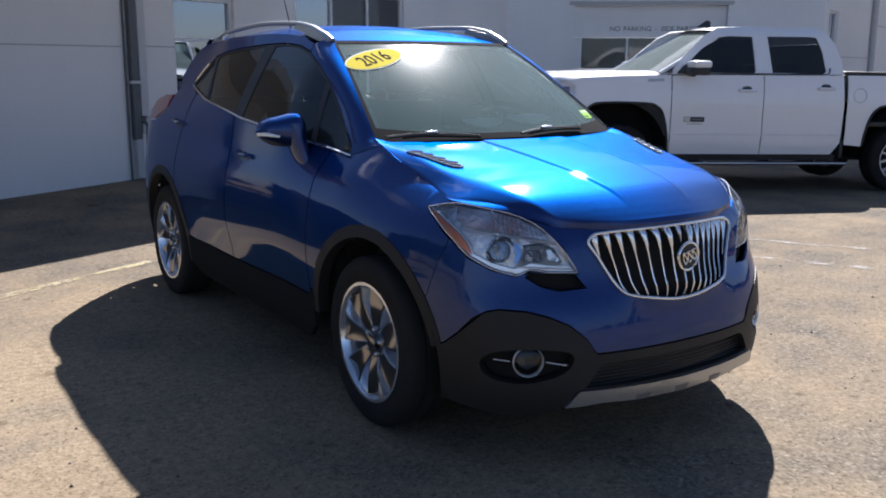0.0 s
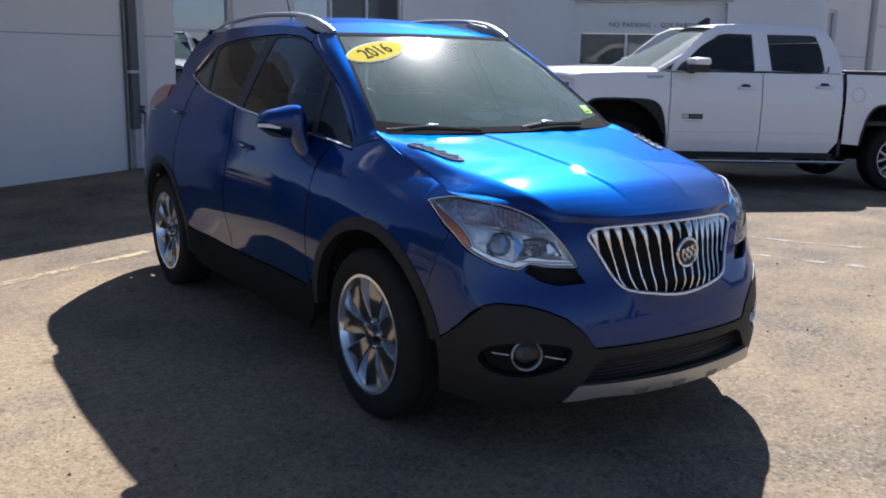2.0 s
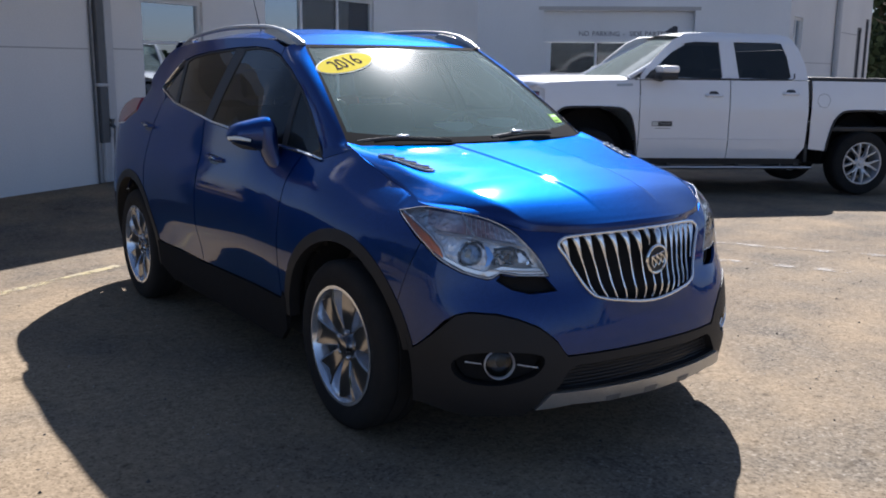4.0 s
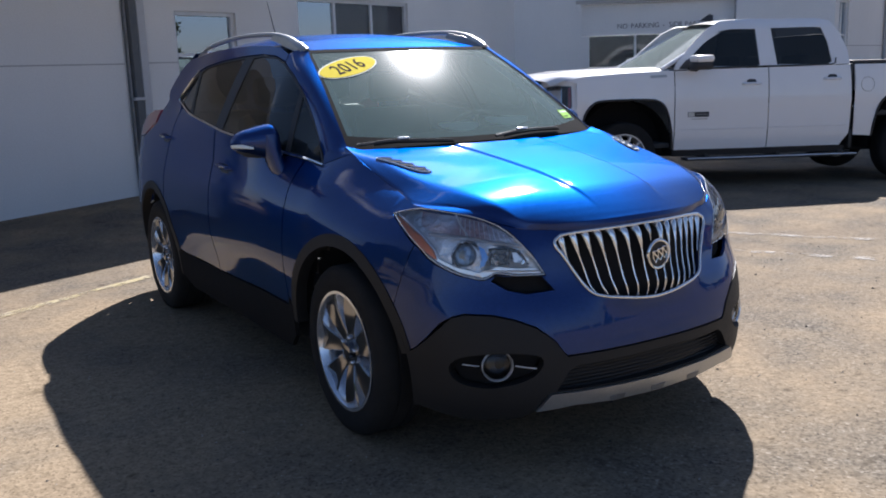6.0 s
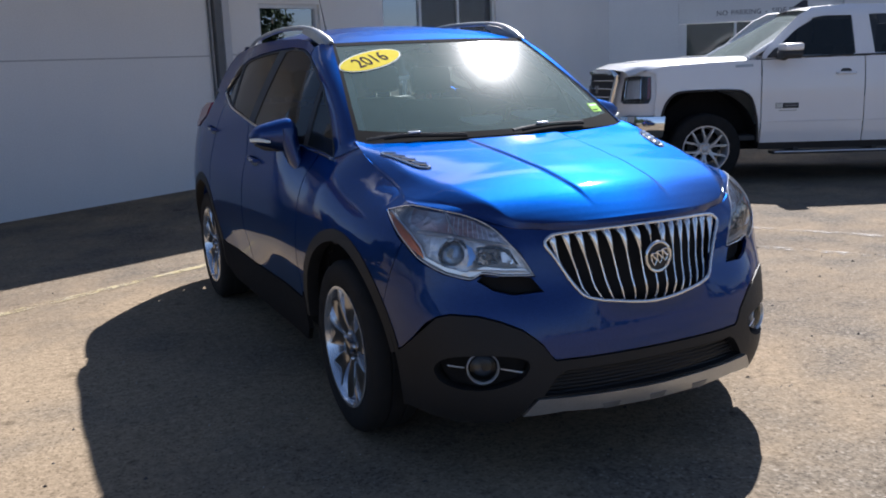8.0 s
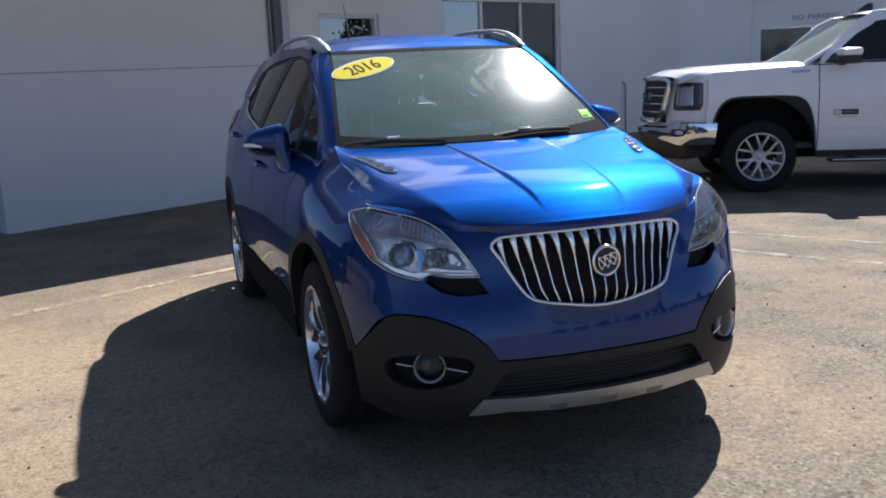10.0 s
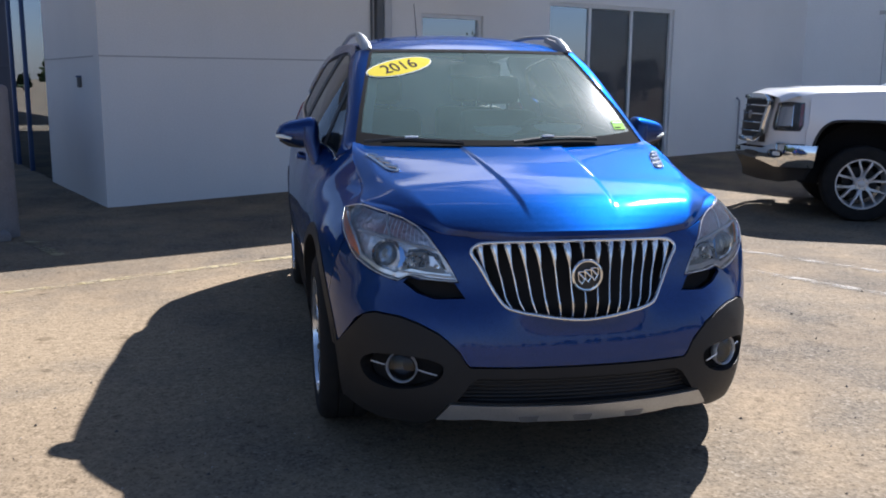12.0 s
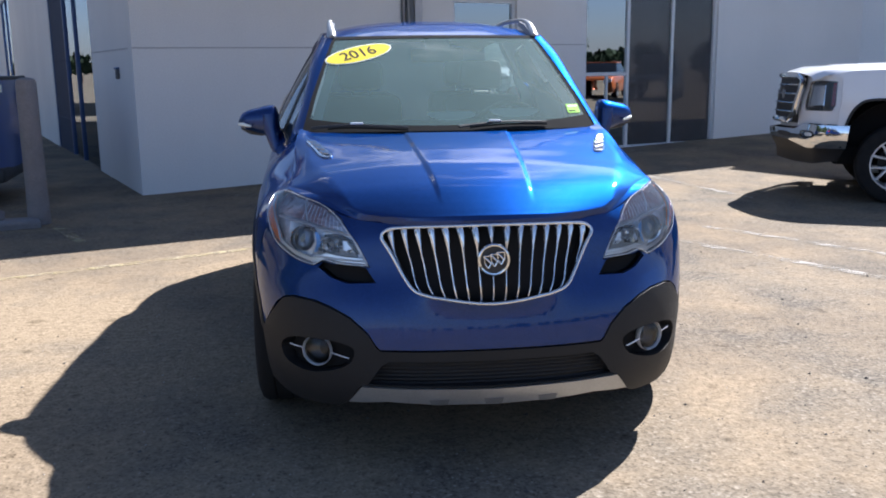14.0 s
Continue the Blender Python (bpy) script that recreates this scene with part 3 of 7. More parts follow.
for _a, _b in zip(PLAN_LINE, PLAN_LINE[1:]):
    PLAN_U.append(PLAN_U[-1] + math.hypot(_b[0] - _a[0], _b[1] - _a[1]))
U_END = PLAN_U[-1]


def plan_at(u):
    """Point and outward normal of the widest plan line, u metres from the middle of the nose."""
    sign = -1.0 if u < 0 else 1.0
    u = min(abs(u), U_END - 1e-6)
    lo, hi = 0, len(PLAN_U) - 1
    while hi - lo > 1:
        mid = (lo + hi) // 2
        if PLAN_U[mid] <= u:
            lo = mid
        else:
            hi = mid
    f = (u - PLAN_U[lo]) / (PLAN_U[hi] - PLAN_U[lo])

    def tangent(i):
        a, b = PLAN_LINE[max(0, i - 1)], PLAN_LINE[min(len(PLAN_LINE) - 1, i + 1)]
        return b[0] - a[0], b[1] - a[1]
    (ax, ay), (bx, by) = PLAN_LINE[lo], PLAN_LINE[hi]
    (t0, t1), (s0, s1) = tangent(lo), tangent(hi)
    tx, ty = t0 + (s0 - t0) * f, t1 + (s1 - t1) * f
    h = math.hypot(tx, ty)
    return (ax + (bx - ax) * f) * sign, ay + (by - ay) * f, ty / h * sign, -tx / h


FRONT_IN = [(0.10, 0.10), (0.18, 0.05), (0.25, 0.012), (0.32, 0.0), (0.45, 0.0), (0.54, 0.012), (0.60, 0.028), (0.66, 0.060), (0.71, 0.074), (0.77, 0.084), (0.83, 0.098),
            (0.87, 0.125), (0.92, 0.175), (1.00, 0.27)]
REAR_IN = [(0.15, 0.10), (0.25, 0.03), (0.40, 0.0), (0.60, 0.0), (0.75, 0.03), (0.95, 0.085), (1.10, 0.145), (1.20, 0.20)]
SIDE_A = [(0.15, 0.06), (0.30, 0.02), (0.45, 0.005), (0.60, 0.0), (0.70, 0.005), (0.80, 0.020), (0.85, 0.038), (0.90, 0.075), (0.95, 0.135), (1.02, 0.24)]
SIDE_B = [(0.15, 0.07), (0.30, 0.03), (0.45, 0.012), (0.60, 0.0), (0.70, 0.0), (0.85, 0.020), (0.95, 0.055), (1.00, 0.095), (1.05, 0.150), (1.10, 0.195), (1.16, 0.235)]
SIDE_C = [(0.15, 0.10), (0.22, 0.06), (0.32, 0.035), (0.42, 0.045), (0.52, 0.028), (0.62, 0.004), (0.72, 0.0), (0.82, 0.008), (0.90, 0.022), (1.00, 0.052), (1.10, 0.067), (1.20, 0.083), (1.30, 0.115)]
SIDE_D = [(0.15, 0.08), (0.30, 0.03), (0.45, 0.01), (0.60, 0.0), (0.75, 0.002), (0.90, 0.02), (1.00, 0.04), (1.10, 0.062), (1.20, 0.10), (1.30, 0.16)]


def soft_table(stops, v, w=0.022):
    return (table(stops, v - w) + 2 * table(stops, v) + table(stops, v + w)) / 4


def ease(a, b, v):
    k = min(1.0, max(0.0, (v - a) / (b - a)))
    return k * k * (3 - 2 * k)


def side_in(y, z):
    a, b, c, d = (soft_table(s, z) for s in (SIDE_A, SIDE_B, SIDE_C, SIDE_D))
    k = a + (b - a) * ease(-0.35, 0.30, y)
    k = k + (c - k) * ease(0.30, 0.95, y)
    return k + (d - k) * ease(1.75, 2.35, y)


def body(u, z, lift=0.0):
    """The painted skin at u metres round from the nose's middle and height z; lift: metres out of the skin."""
    x, y, nx, ny = plan_at(u)
    if y < 1.2:
        end = soft_table(FRONT_IN, z)
        prow = math.exp(-(x / 0.21) ** 2) * ease(0.56, 0.66, z)
        end -= prow * 0.062 * (1 - 0.35 * ease(0.82, 0.9, z))
    else:
        end = soft_table(REAR_IN, z)
    k = ease(0.25, 0.98, abs(ny))
    d = end * k + side_in(y, z) * (1 - k) - lift
    return x - nx * d, y - ny * d, z


HOOD_EDGE = [(0.371, -0.748, 0.858), (0.50, -0.655, 0.874), (0.60, -0.54, 0.901), (0.672, -0.37, 0.942), (0.70, -0.20, 0.985),
             (0.705, 0.0, 1.046), (0.69, 0.14, 1.090), (0.66, 0.25, 1.120)]
HOOD_BULGE = [0.060, 0.112, 0.140, 0.150, 0.150, 0.150, 0.160, 0.175]


def hood(a, b):
    """The bonnet: a from the nose (0) to the windscreen (1), b from one side (-1) to the other (1)."""
    k = a * (len(HOOD_EDGE) - 1)
    i = min(int(k), len(HOOD_EDGE) - 2)
    f = k - i

    def cr(vals):
        p1, p2 = vals[i], vals[i + 1]
        p0 = vals[i - 1] if i else 2 * p1 - p2
        p3 = vals[i + 2] if i + 2 < len(vals) else 2 * p2 - p1
        return 0.5 * (2 * p1 + (p2 - p0) * f + (2 * p0 - 5 * p1 + 4 * p2 - p3) * f * f + (3 * p1 - p0 - 3 * p2 + p3) * f ** 3)
    xe, ye, ze = (cr([e[j] for e in HOOD_EDGE]) for j in range(3))
    x, y = b * xe, ye - cr(HOOD_BULGE) * (1 - abs(b) ** 2.0)
    # a flat top field that breaks over a soft edge at the front and the sides
    sweep = y - 0.73 * x * x / (1 + (x / 0.43) ** 6) ** (1 / 3) * (1 - ease(-0.80, -0.36, y))
    top = soft_table(HOOD_TOP, sweep, 0.03) - 0.105 * (1 - 0.7 * ease(-0.35, 0.15, y)) * x * x
    reach = min(0.95 - 0.03 * ease(0.05, 0.35, a), soft_table(HOOD_SHOULDER, y, 0.04) / xe)
    low = ze + 0.012 * (1 - b * b)
    over = 0.5 * (top - low + math.hypot(top - low, 0.022))
    top += (low + over - top) * (1 - ease(-0.45, -0.25, y))
    z = low + (top - low) * flank((1 - abs(b)) / (1 - reach), 0.48 * (1 - ease(-0.52, -0.28, y))) * roll(a / 0.03)
    # a fine crease each side of the middle
    c = 0.165 + 0.075 * (y + 0.65)
    z += 0.0065 * (1 - ease(c - 0.007, c + 0.009, abs(x))) * ease(-0.74, -0.60, y)
    return x, y, z


HOOD_TOP = [(-0.90, 0.785), (-0.80, 0.874), (-0.77, 0.898), (-0.73, 0.924), (-0.68, 0.950), (-0.62, 0.974), (-0.52, 1.000), (-0.41, 1.025), (-0.23, 1.058), (-0.05, 1.084), (0.12, 1.106), (0.30, 1.132)]


HOOD_SHOULDER = [(-0.9, 0.42), (-0.72, 0.445), (-0.62, 0.480), (-0.5, 0.532), (-0.38, 0.577), (-0.25, 0.615), (-0.1, 0.643), (0.1, 0.645), (0.3, 0.625)]


def flank(v, ledge):
    """The bonnet's side from its edge (0) to the shoulder (1): a shallow ledge, then a steep face with a rounded top."""
    rise = 0.14 * ledge / 0.48
    if v <= ledge:
        return rise * v / max(ledge, 1e-6)
    return rise + (1 - rise) * roll(0.08 + 0.92 * (v - ledge) / (1 - ledge)) if v < 1.25 else 1.0


def roll(v):
    """Rises to one and levels off over a rounded shoulder."""
    if v <= 0.75:
        return max(0.0, v)
    if v >= 1.25:
        return 1.0
    return 1.0 - (1.25 - v) ** 2


SCREEN_HALF = [(1.08, 0.672), (1.12, 0.660), (1.25, 0.622), (1.40, 0.568), (1.50, 0.530), (1.535, 0.512)]


def screen(x, z, lift=0.0):
    """The windscreen's outer face."""
    k = z - 1.18
    edge = table(SCREEN_HALF, z)
    return x, 0.322 + 0.085 * edge * edge - 0.25 * (edge * edge - x * x) + 1.45 * k + 0.62 * k * k - lift * 0.55, z + lift * 0.84


from mathutils.geometry import delaunay_2d_cdt


def inside(poly, x, y):
    hit, j = False, len(poly) - 1
    for i in range(len(poly)):
        (ax, ay), (bx, by) = poly[i], poly[j]
        if (ay > y) != (by > y) and x < (bx - ax) * (y - ay) / (by - ay) + ax:
            hit = not hit
        j = i
    return hit


def divided(poly, step):
    out = []
    for i, a in enumerate(poly):
        b = poly[(i + 1) % len(poly)]
        n = max(1, int(math.hypot(b[0] - a[0], b[1] - a[1]) / step + 0.5))
        out += [(a[0] + (b[0] - a[0]) * k / n, a[1] + (b[1] - a[1]) * k / n) for k in range(n)]
    return out


def rounded(poly, per=6):
    """A closed smooth line through the corners of poly."""
    line = spline([poly[-1]] + list(poly) + [poly[0], poly[1]], per)
    return line[per:per * (len(poly) + 1)]


def patch(outline, skin, holes=(), step=0.035, flange=0.012, lift=0.0):
    """A sheet cut to outline, with holes, laid on skin(a, b, lift); flange: metres that its edges turn inwards."""
    loops = [divided(outline, step)] + [divided(h, step) for h in holes]
    pts, edges = [], []
    for lp in loops:
        base = len(pts)
        pts += lp
        edges += [(base + i, base + (i + 1) % len(lp)) for i in range(len(lp))]
    xs, ys = [p[0] for p in loops[0]], [p[1] for p in loops[0]]

    def clear(x, y):
        return all((x - p[0]) ** 2 + (y - p[1]) ** 2 > (0.55 * step) ** 2 for p in pts[:n_edge])
    n_edge = len(pts)
    nx, ny = int((max(xs) - min(xs)) / step) + 2, int((max(ys) - min(ys)) / step) + 2
    for i in range(nx):
        for j in range(ny):
            x, y = min(xs) + (i + 0.5 * (j % 2)) * step, min(ys) + j * step
            if inside(loops[0], x, y) and not any(inside(h, x, y) for h in loops[1:]) and clear(x, y):
                pts.append((x, y))
    vo, _, fo, _, _, _ = delaunay_2d_cdt([Vector(p) for p in pts], edges, [], 0, 1e-6)
    bm = bmesh.new()
    verts = [bm.verts.new(skin(v.x, v.y, lift)) for v in vo]
    for f in fo:
        cx, cy = sum(vo[k].x for k in f) / 3, sum(vo[k].y for k in f) / 3
        if inside(loops[0], cx, cy) and not any(inside(h, cx, cy) for h in loops[1:]):
            face = bm.faces.new([verts[k] for k in f])
            face.normal_update()
            out = Vector(skin(cx, cy, lift + 0.01)) - Vector(skin(cx, cy, lift))
            if face.normal.dot(out) < 0:
                face.normal_flip()
    for v in [v for v in bm.verts if not v.link_faces]:
        bm.verts.remove(v)
    if flange:
        rim = [e for e in bm.edges if e.is_boundary]
        where = {v: (w.x, w.y) for v, w in zip(verts, vo) if v.is_valid}
        made = bmesh.ops.extrude_edge_only(bm, edges=rim)["geom"]
        low = {}
        for v in made:
            if isinstance(v, bmesh.types.BMVert):
                near = min((o for o in (e.other_vert(v) for e in v.link_edges) if o in where), key=lambda o: (o.co - v.co).length)
                low[v] = where[near]
        for v, (a, b) in low.items():
            v.co = skin(a, b, lift - flange)
    return bm


def mirrored(poly, sign):
    return [(p[0] * sign, p[1]) for p in poly]


def grid_sheet(fn, na, nb, thick=0.0):
    """A sheet from fn(a, b), a and b from 0 to 1."""
    bm = bmesh.new()
    v = [[bm.verts.new(fn(i / na, j / nb)) for j in range(nb + 1)] for i in range(na + 1)]
    for i in range(na):
        for j in range(nb):
            bm.faces.new((v[i][j], v[i + 1][j], v[i + 1][j + 1], v[i][j + 1]))
    if thick:
        bmesh.ops.recalc_face_normals(bm, faces=bm.faces)
        bmesh.ops.solidify(bm, geom=bm.faces[:], thickness=thick)
    return bm


def face_up(bm, way):
    """Turns all faces so that they look along way on the whole."""
    bm.normal_update()
    total = sum((f.normal * f.calc_area() for f in bm.faces), Vector())
    if total.dot(Vector(way)) < 0:
        bmesh.ops.reverse_faces(bm, faces=bm.faces)
    return bm


def lathe(bm, profile, sides, m):
    """Turns (radius, along) pairs round the x axis of m."""
    rings = []
    for r, a in profile:
        rings.append([bm.verts.new(m @ Vector((a, r * math.cos(k * 2 * math.pi / sides), r * math.sin(k * 2 * math.pi / sides)))) for k in range(sides)])
    for r, q in zip(rings, rings[1:]):
        for k in range(sides):
            bm.faces.new((r[k], r[(k + 1) % sides], q[(k + 1) % sides], q[k]))
    return bm


def empty(name, m=None, parent=None):
    ob = new(name, None)
    ob.empty_display_size = 0.2
    if parent is not None:
        ob.parent = parent
    if m is not None:
        ob.matrix_basis = m
    return ob


car = tagged(empty("crossover_car"), "metallic blue compact crossover with chrome waterfall grille, parked on asphalt", "car")

BELT = [(0.30, 1.046), (0.36, 1.048), (0.67, 1.085), (1.1, 1.135), (1.35, 1.155), (1.65, 1.195), (1.95, 1.232), (2.25, 1.285), (2.32, 1.298), (2.60, 1.33), (3.3, 1.36)]


def u_of_y(y):
    lo, hi = 0.6, U_END - 0.8
    for _ in range(30):
        mid = (lo + hi) / 2
        if plan_at(mid)[1] < y:
            lo = mid
        else:
            hi = mid
    return lo


U_FRONT, U_REAR = u_of_y(0.0), u_of_y(2.57)
HUB_Z, TYRE_R = 0.338, 0.342
ARCH_R = 0.452


def arc(cu, r, a0, a1, n=22):
    return [(cu + r * math.cos(radians(a0 + (a1 - a0) * k / n)), HUB_Z + r * math.sin(radians(a0 + (a1 - a0) * k / n))) for k in range(n + 1)]


HEADLIGHT = [(1.125, 0.917), (0.995, 0.939), (0.82, 0.924), (0.69, 0.902), (0.59, 0.862), (0.498, 0.786), (0.445, 0.714), (0.56, 0.717), (0.635, 0.727), (0.66, 0.718), (0.69, 0.708),
             (0.78, 0.728), (0.87, 0.77), (0.94, 0.825), (1.03, 0.876)]


def smooth_chain(pts, per=4):
    """A smooth open line through pts, ends kept."""
    out = []
    for i in range(len(pts) - 1):
        p0, p1, p2 = pts[max(0, i - 1)], pts[i], pts[i + 1]
        p3 = pts[min(len(pts) - 1, i + 2)]
        for k in range(per):
            f = k / per
            out.append(tuple(0.5 * (2 * b + (c - a) * f + (2 * a - 5 * b + 4 * c - d) * f * f + (3 * b - a - 3 * c + d) * f ** 3) for a, b, c, d in zip(p0, p1, p2, p3)))
    return out + [pts[-1]]


HEADLIGHT = smooth_chain(HEADLIGHT[:7]) + smooth_chain(HEADLIGHT[6:] + HEADLIGHT[:1])[1:-1]
GRILLE = [(0.0, 0.856), (0.2, 0.850), (0.34, 0.843), (0.378, 0.835), (0.396, 0.812), (0.363, 0.765), (0.31, 0.682), (0.27, 0.637), (0.22, 0.621), (0.18, 0.614), (0.0, 0.593)]
POCKET = [(0.64, 0.720), (0.60, 0.714), (0.455, 0.708), (0.412, 0.658), (0.526, 0.652), (0.60, 0.668), (0.66, 0.700)]
CLAD_TOP = [(0.39, 0.437), (0.405, 0.452), (0.43, 0.490), (0.46, 0.516), (0.50, 0.546), (0.575, 0.575), (0.65, 0.592), (0.75, 0.597), (0.80, 0.586), (0.845, 0.560), (0.90, 0.503), (0.955, 0.458), (1.0, 0.44)]
HOOD_UZ = [(0.40, 0.860), (0.52, 0.870), (0.66, 0.899), (0.82, 0.928), (0.995, 0.943), (1.09, 0.954), (1.22, 0.985), (1.43, 1.046), (1.57, 1.092), (1.68, 1.122)]
grille_loop = rounded(GRILLE + [(-a, b) for a, b in GRILLE[-2:0:-1]], 4)

# painted front bumper: between grille, lamps, wheel arches and the plastic skirt
right = [(0.0, 0.437)] + CLAD_TOP + [(1.03, 0.46)] + arc(U_FRONT, ARCH_R, 158, 148, 4) + [(0.99, 0.74), (0.955, 0.822)] + \
        [(0.945, 0.819), (0.875, 0.762), (0.785, 0.722), (0.69, 0.701), (0.655, 0.712), (0.635, 0.720), (0.56, 0.711), (0.437, 0.708), (0.491, 0.790), (0.584, 0.867), (0.625, 0.884)] + [(0.52, 0.867), (0.40, 0.858), (0.20, 0.866)]
bumper_loop = right + [(0.0, 0.868)] + [(-a, b) for a, b in right[:0:-1]]
part("front_bumper", patch(bumper_loop, body, [grille_loop, POCKET, mirrored(POCKET, -1)], 0.032), BLUE, car, "blue painted front bumper")

for sg in (1, -1):
    fender = arc(U_FRONT, ARCH_R, 147.5, 12, 26) + [(1.925, 0.46), (1.928, 0.75), (1.925, 1.06), (1.80, 1.052), (1.735, 1.075)] + HOOD_UZ[:4:-1] + [(1.0, 0.941), (1.12, 0.921), (1.132, 0.915), (1.035, 0.871), (0.958, 0.824), (0.9925, 0.74)]
    part("front_fender", patch(mirrored(fender, sg), body, (), 0.035), BLUE, car, "blue painted front fender")
    belt_f = [(u_of_y(y), table(BELT, y) - 0.008) for y in (0.52, 0.8, 1.1, 1.3, 1.455)]
    part("front_door", patch(mirrored([(1.934, 0.44), (2.4, 0.435), (2.893, 0.43)] + [(2.893, 0.7)] + [(2.893, belt_f[-1][1])] + belt_f[-2::-1] + [(1.934, 1.066), (1.934, 0.75)], sg), body, (), 0.04), BLUE, car, "blue painted front door")
    belt_r = [(u_of_y(y), table(BELT, y) - 0.008) for y in (1.475, 1.65, 1.95, 2.15)]
    part("rear_door", patch(mirrored([(2.901, 0.43), (3.45, 0.44)] + arc(U_REAR, ARCH_R, 165, 128, 8) + [(3.74, 0.86), (3.70, 1.0), (3.62, 1.24), belt_r[-1]] + belt_r[-2::-1], sg), body, (), 0.04), BLUE, car, "blue painted rear door")
    quarter = arc(U_REAR, ARCH_R, 126, 20, 18) + [(4.50, 0.50), (4.85, 0.62), (4.85, 1.0), (4.55, 1.06), (4.30, 1.075), (4.06, 1.16), (4.02, 1.25), (3.95, 1.33), (3.74, 1.30), (3.63, 1.25), (3.71, 1.0), (3.75, 0.86)]
    part("quarter_panel", patch(mirrored(quarter, sg), body, (), 0.045), BLUE, car, "blue painted rear quarter panel")
    part("tail_lamp", patch(mirrored([(4.06, 1.24), (4.07, 1.165), (4.30, 1.085), (4.55, 1.065), (4.56, 1.11), (4.40, 1.195), (4.22, 1.235)], sg), body, (), 0.04, 0.02, 0.006), RED_LAMP, car, "red tail lamp with a clear upper band")
    # black plastic: sill skirt and arch mouldings
    skirt = [(1.90, 0.30), (1.885, 0.44), (1.91, 0.470), (1.935, 0.432), (2.9, 0.422), (3.45, 0.432), (3.56, 0.44), (3.56, 0.30), (3.40, 0.235), (2.0, 0.225)]
    part("sill_cladding", patch(mirrored(skirt, sg), body, (), 0.05, 0.02, 0.005), MATT_BLACK, car, "grey-black plastic sill cladding")
    for cu, a0, a1 in ((U_FRONT, 168, 4), (U_REAR, 186, 8)):
        band = arc(cu, 0.474, a0, a1, 30) + arc(cu, 0.425, a1, a0, 30)
        part("arch_moulding", patch(mirrored(band, sg), body, (), 0.03, 0.05, 0.003), CLADDING, car, "grey-black plastic wheel arch moulding")
for sg in (1, -1):
    part("rear_bumper", patch(mirrored([(4.46, 0.32), (4.50, 0.49), (4.86, 0.61), (U_END, 0.62), (U_END, 0.28), (4.7, 0.28)], sg), body, (), 0.06), CLADDING, car, "grey-black rear bumper")

# the plastic skirt under the nose, with its air inlet and lamp recesses
FOG_POCKET = [(0.815, 0.402), (0.765, 0.444), (0.66, 0.458), (0.535, 0.455), (0.480, 0.430), (0.515, 0.372), (0.65, 0.335), (0.775, 0.350)]
INLET = [(0.0, 0.397), (0.355, 0.397), (0.385, 0.38), (0.435, 0.312), (0.0, 0.305)]
inlet_loop = INLET + [(-a, b) for a, b in INLET[-2:0:-1]]
low = [(0.0, 0.30), (0.44, 0.307), (0.465, 0.303), (0.515, 0.24), (0.56, 0.215), (0.75, 0.205), (0.96, 0.235)] + arc(U_FRONT, ARCH_R, 194, 160, 8) + [(0.995, 0.434), (0.955, 0.452), (0.895, 0.497)] + [(a, b - 0.006) for a, b in CLAD_TOP[8::-1]] + [(0.39, 0.431)]
skirt_loop = low + [(0.0, 0.431)] + [(-a, b) for a, b in low[:0:-1]]
part("front_skirt", patch(skirt_loop, body, [rounded(FOG_POCKET, 3), mirrored(rounded(FOG_POCKET, 3), -1), inlet_loop], 0.03, 0.05, 0.004), CLADDING, car, "grey-black plastic front skirt")
SKID = [(0.0, 0.296), (0.23, 0.301), (0.455, 0.304), (0.508, 0.243), (0.44, 0.246), (0.365, 0.252), (0.23, 0.243), (0.0, 0.236)]
part("skid_plate", patch(SKID + [(-a, b) for a, b in SKID[-2:0:-1]], body, (), 0.025, 0.035, 0.016), SILVER, car, "satin silver skid plate with dark notches")
for sg in (1, -1):
    for uu in (0.19, 0.0):
        if uu or sg > 0:
            part("skid_notch", patch([(sg * uu - 0.035, 0.262), (sg * uu - 0.028, 0.240), (sg * uu + 0.028, 0.240), (sg * uu + 0.035, 0.262)], body, (), 0.02, 0.004, 0.018), NOTCH, car, "grey notch in the skid plate")


# dark shell behind all seams, the inlet's mesh and the recess floors
def shell(a, b):
    u = (2 * a - 1) * 4.7
    return body(u, 0.24 + 0.62 * b, -0.09)


def shell_bm():
    bm = bmesh.new()
    n, k = 160, 16
    v = [[bm.verts.new(shell(i / n, j / k)) for j in range(k + 1)] for i in range(n + 1)]
    for i in range(n):
        for j in range(k):
            u, z = (2 * (i + 0.5) / n - 1) * 4.7, 0.24 + 0.62 * (j + 0.5) / k
            if all(math.hypot(abs(u) - c, z - HUB_Z) > 0.45 for c in (U_FRONT, U_REAR)):
                bm.faces.new((v[i][j], v[i + 1][j], v[i + 1][j + 1], v[i][j + 1]))
    for w in [w for w in bm.verts if not w.link_faces]:
        bm.verts.remove(w)
    return bm


part("inner_shell", shell_bm(), BLACK, car, "black inner shell behind the panels")
for sg in (1, -1):
    part("lamp_recess", patch(mirrored([(p[0] * 1.0, p[1]) for p in FOG_POCKET], sg), body, (), 0.03, 0.0, -0.045), MATT_BLACK, car, "dark recess round the fog lamp")
    part("lamp_sill", patch(mirrored(POCKET, sg), body, (), 0.03, 0.0, -0.03), MATT_BLACK, car, "black trim below the headlamp")
for k in range(7):
    z = 0.312 + k * 0.0135
    line = [body(-0.43 + 0.86 * i / 24, z, -0.028) for i in range(25)]
    part("inlet_slat", tube(bmesh.new(), line, 0.0032, 6), BLACK, car, "thin black slat of the lower air inlet")

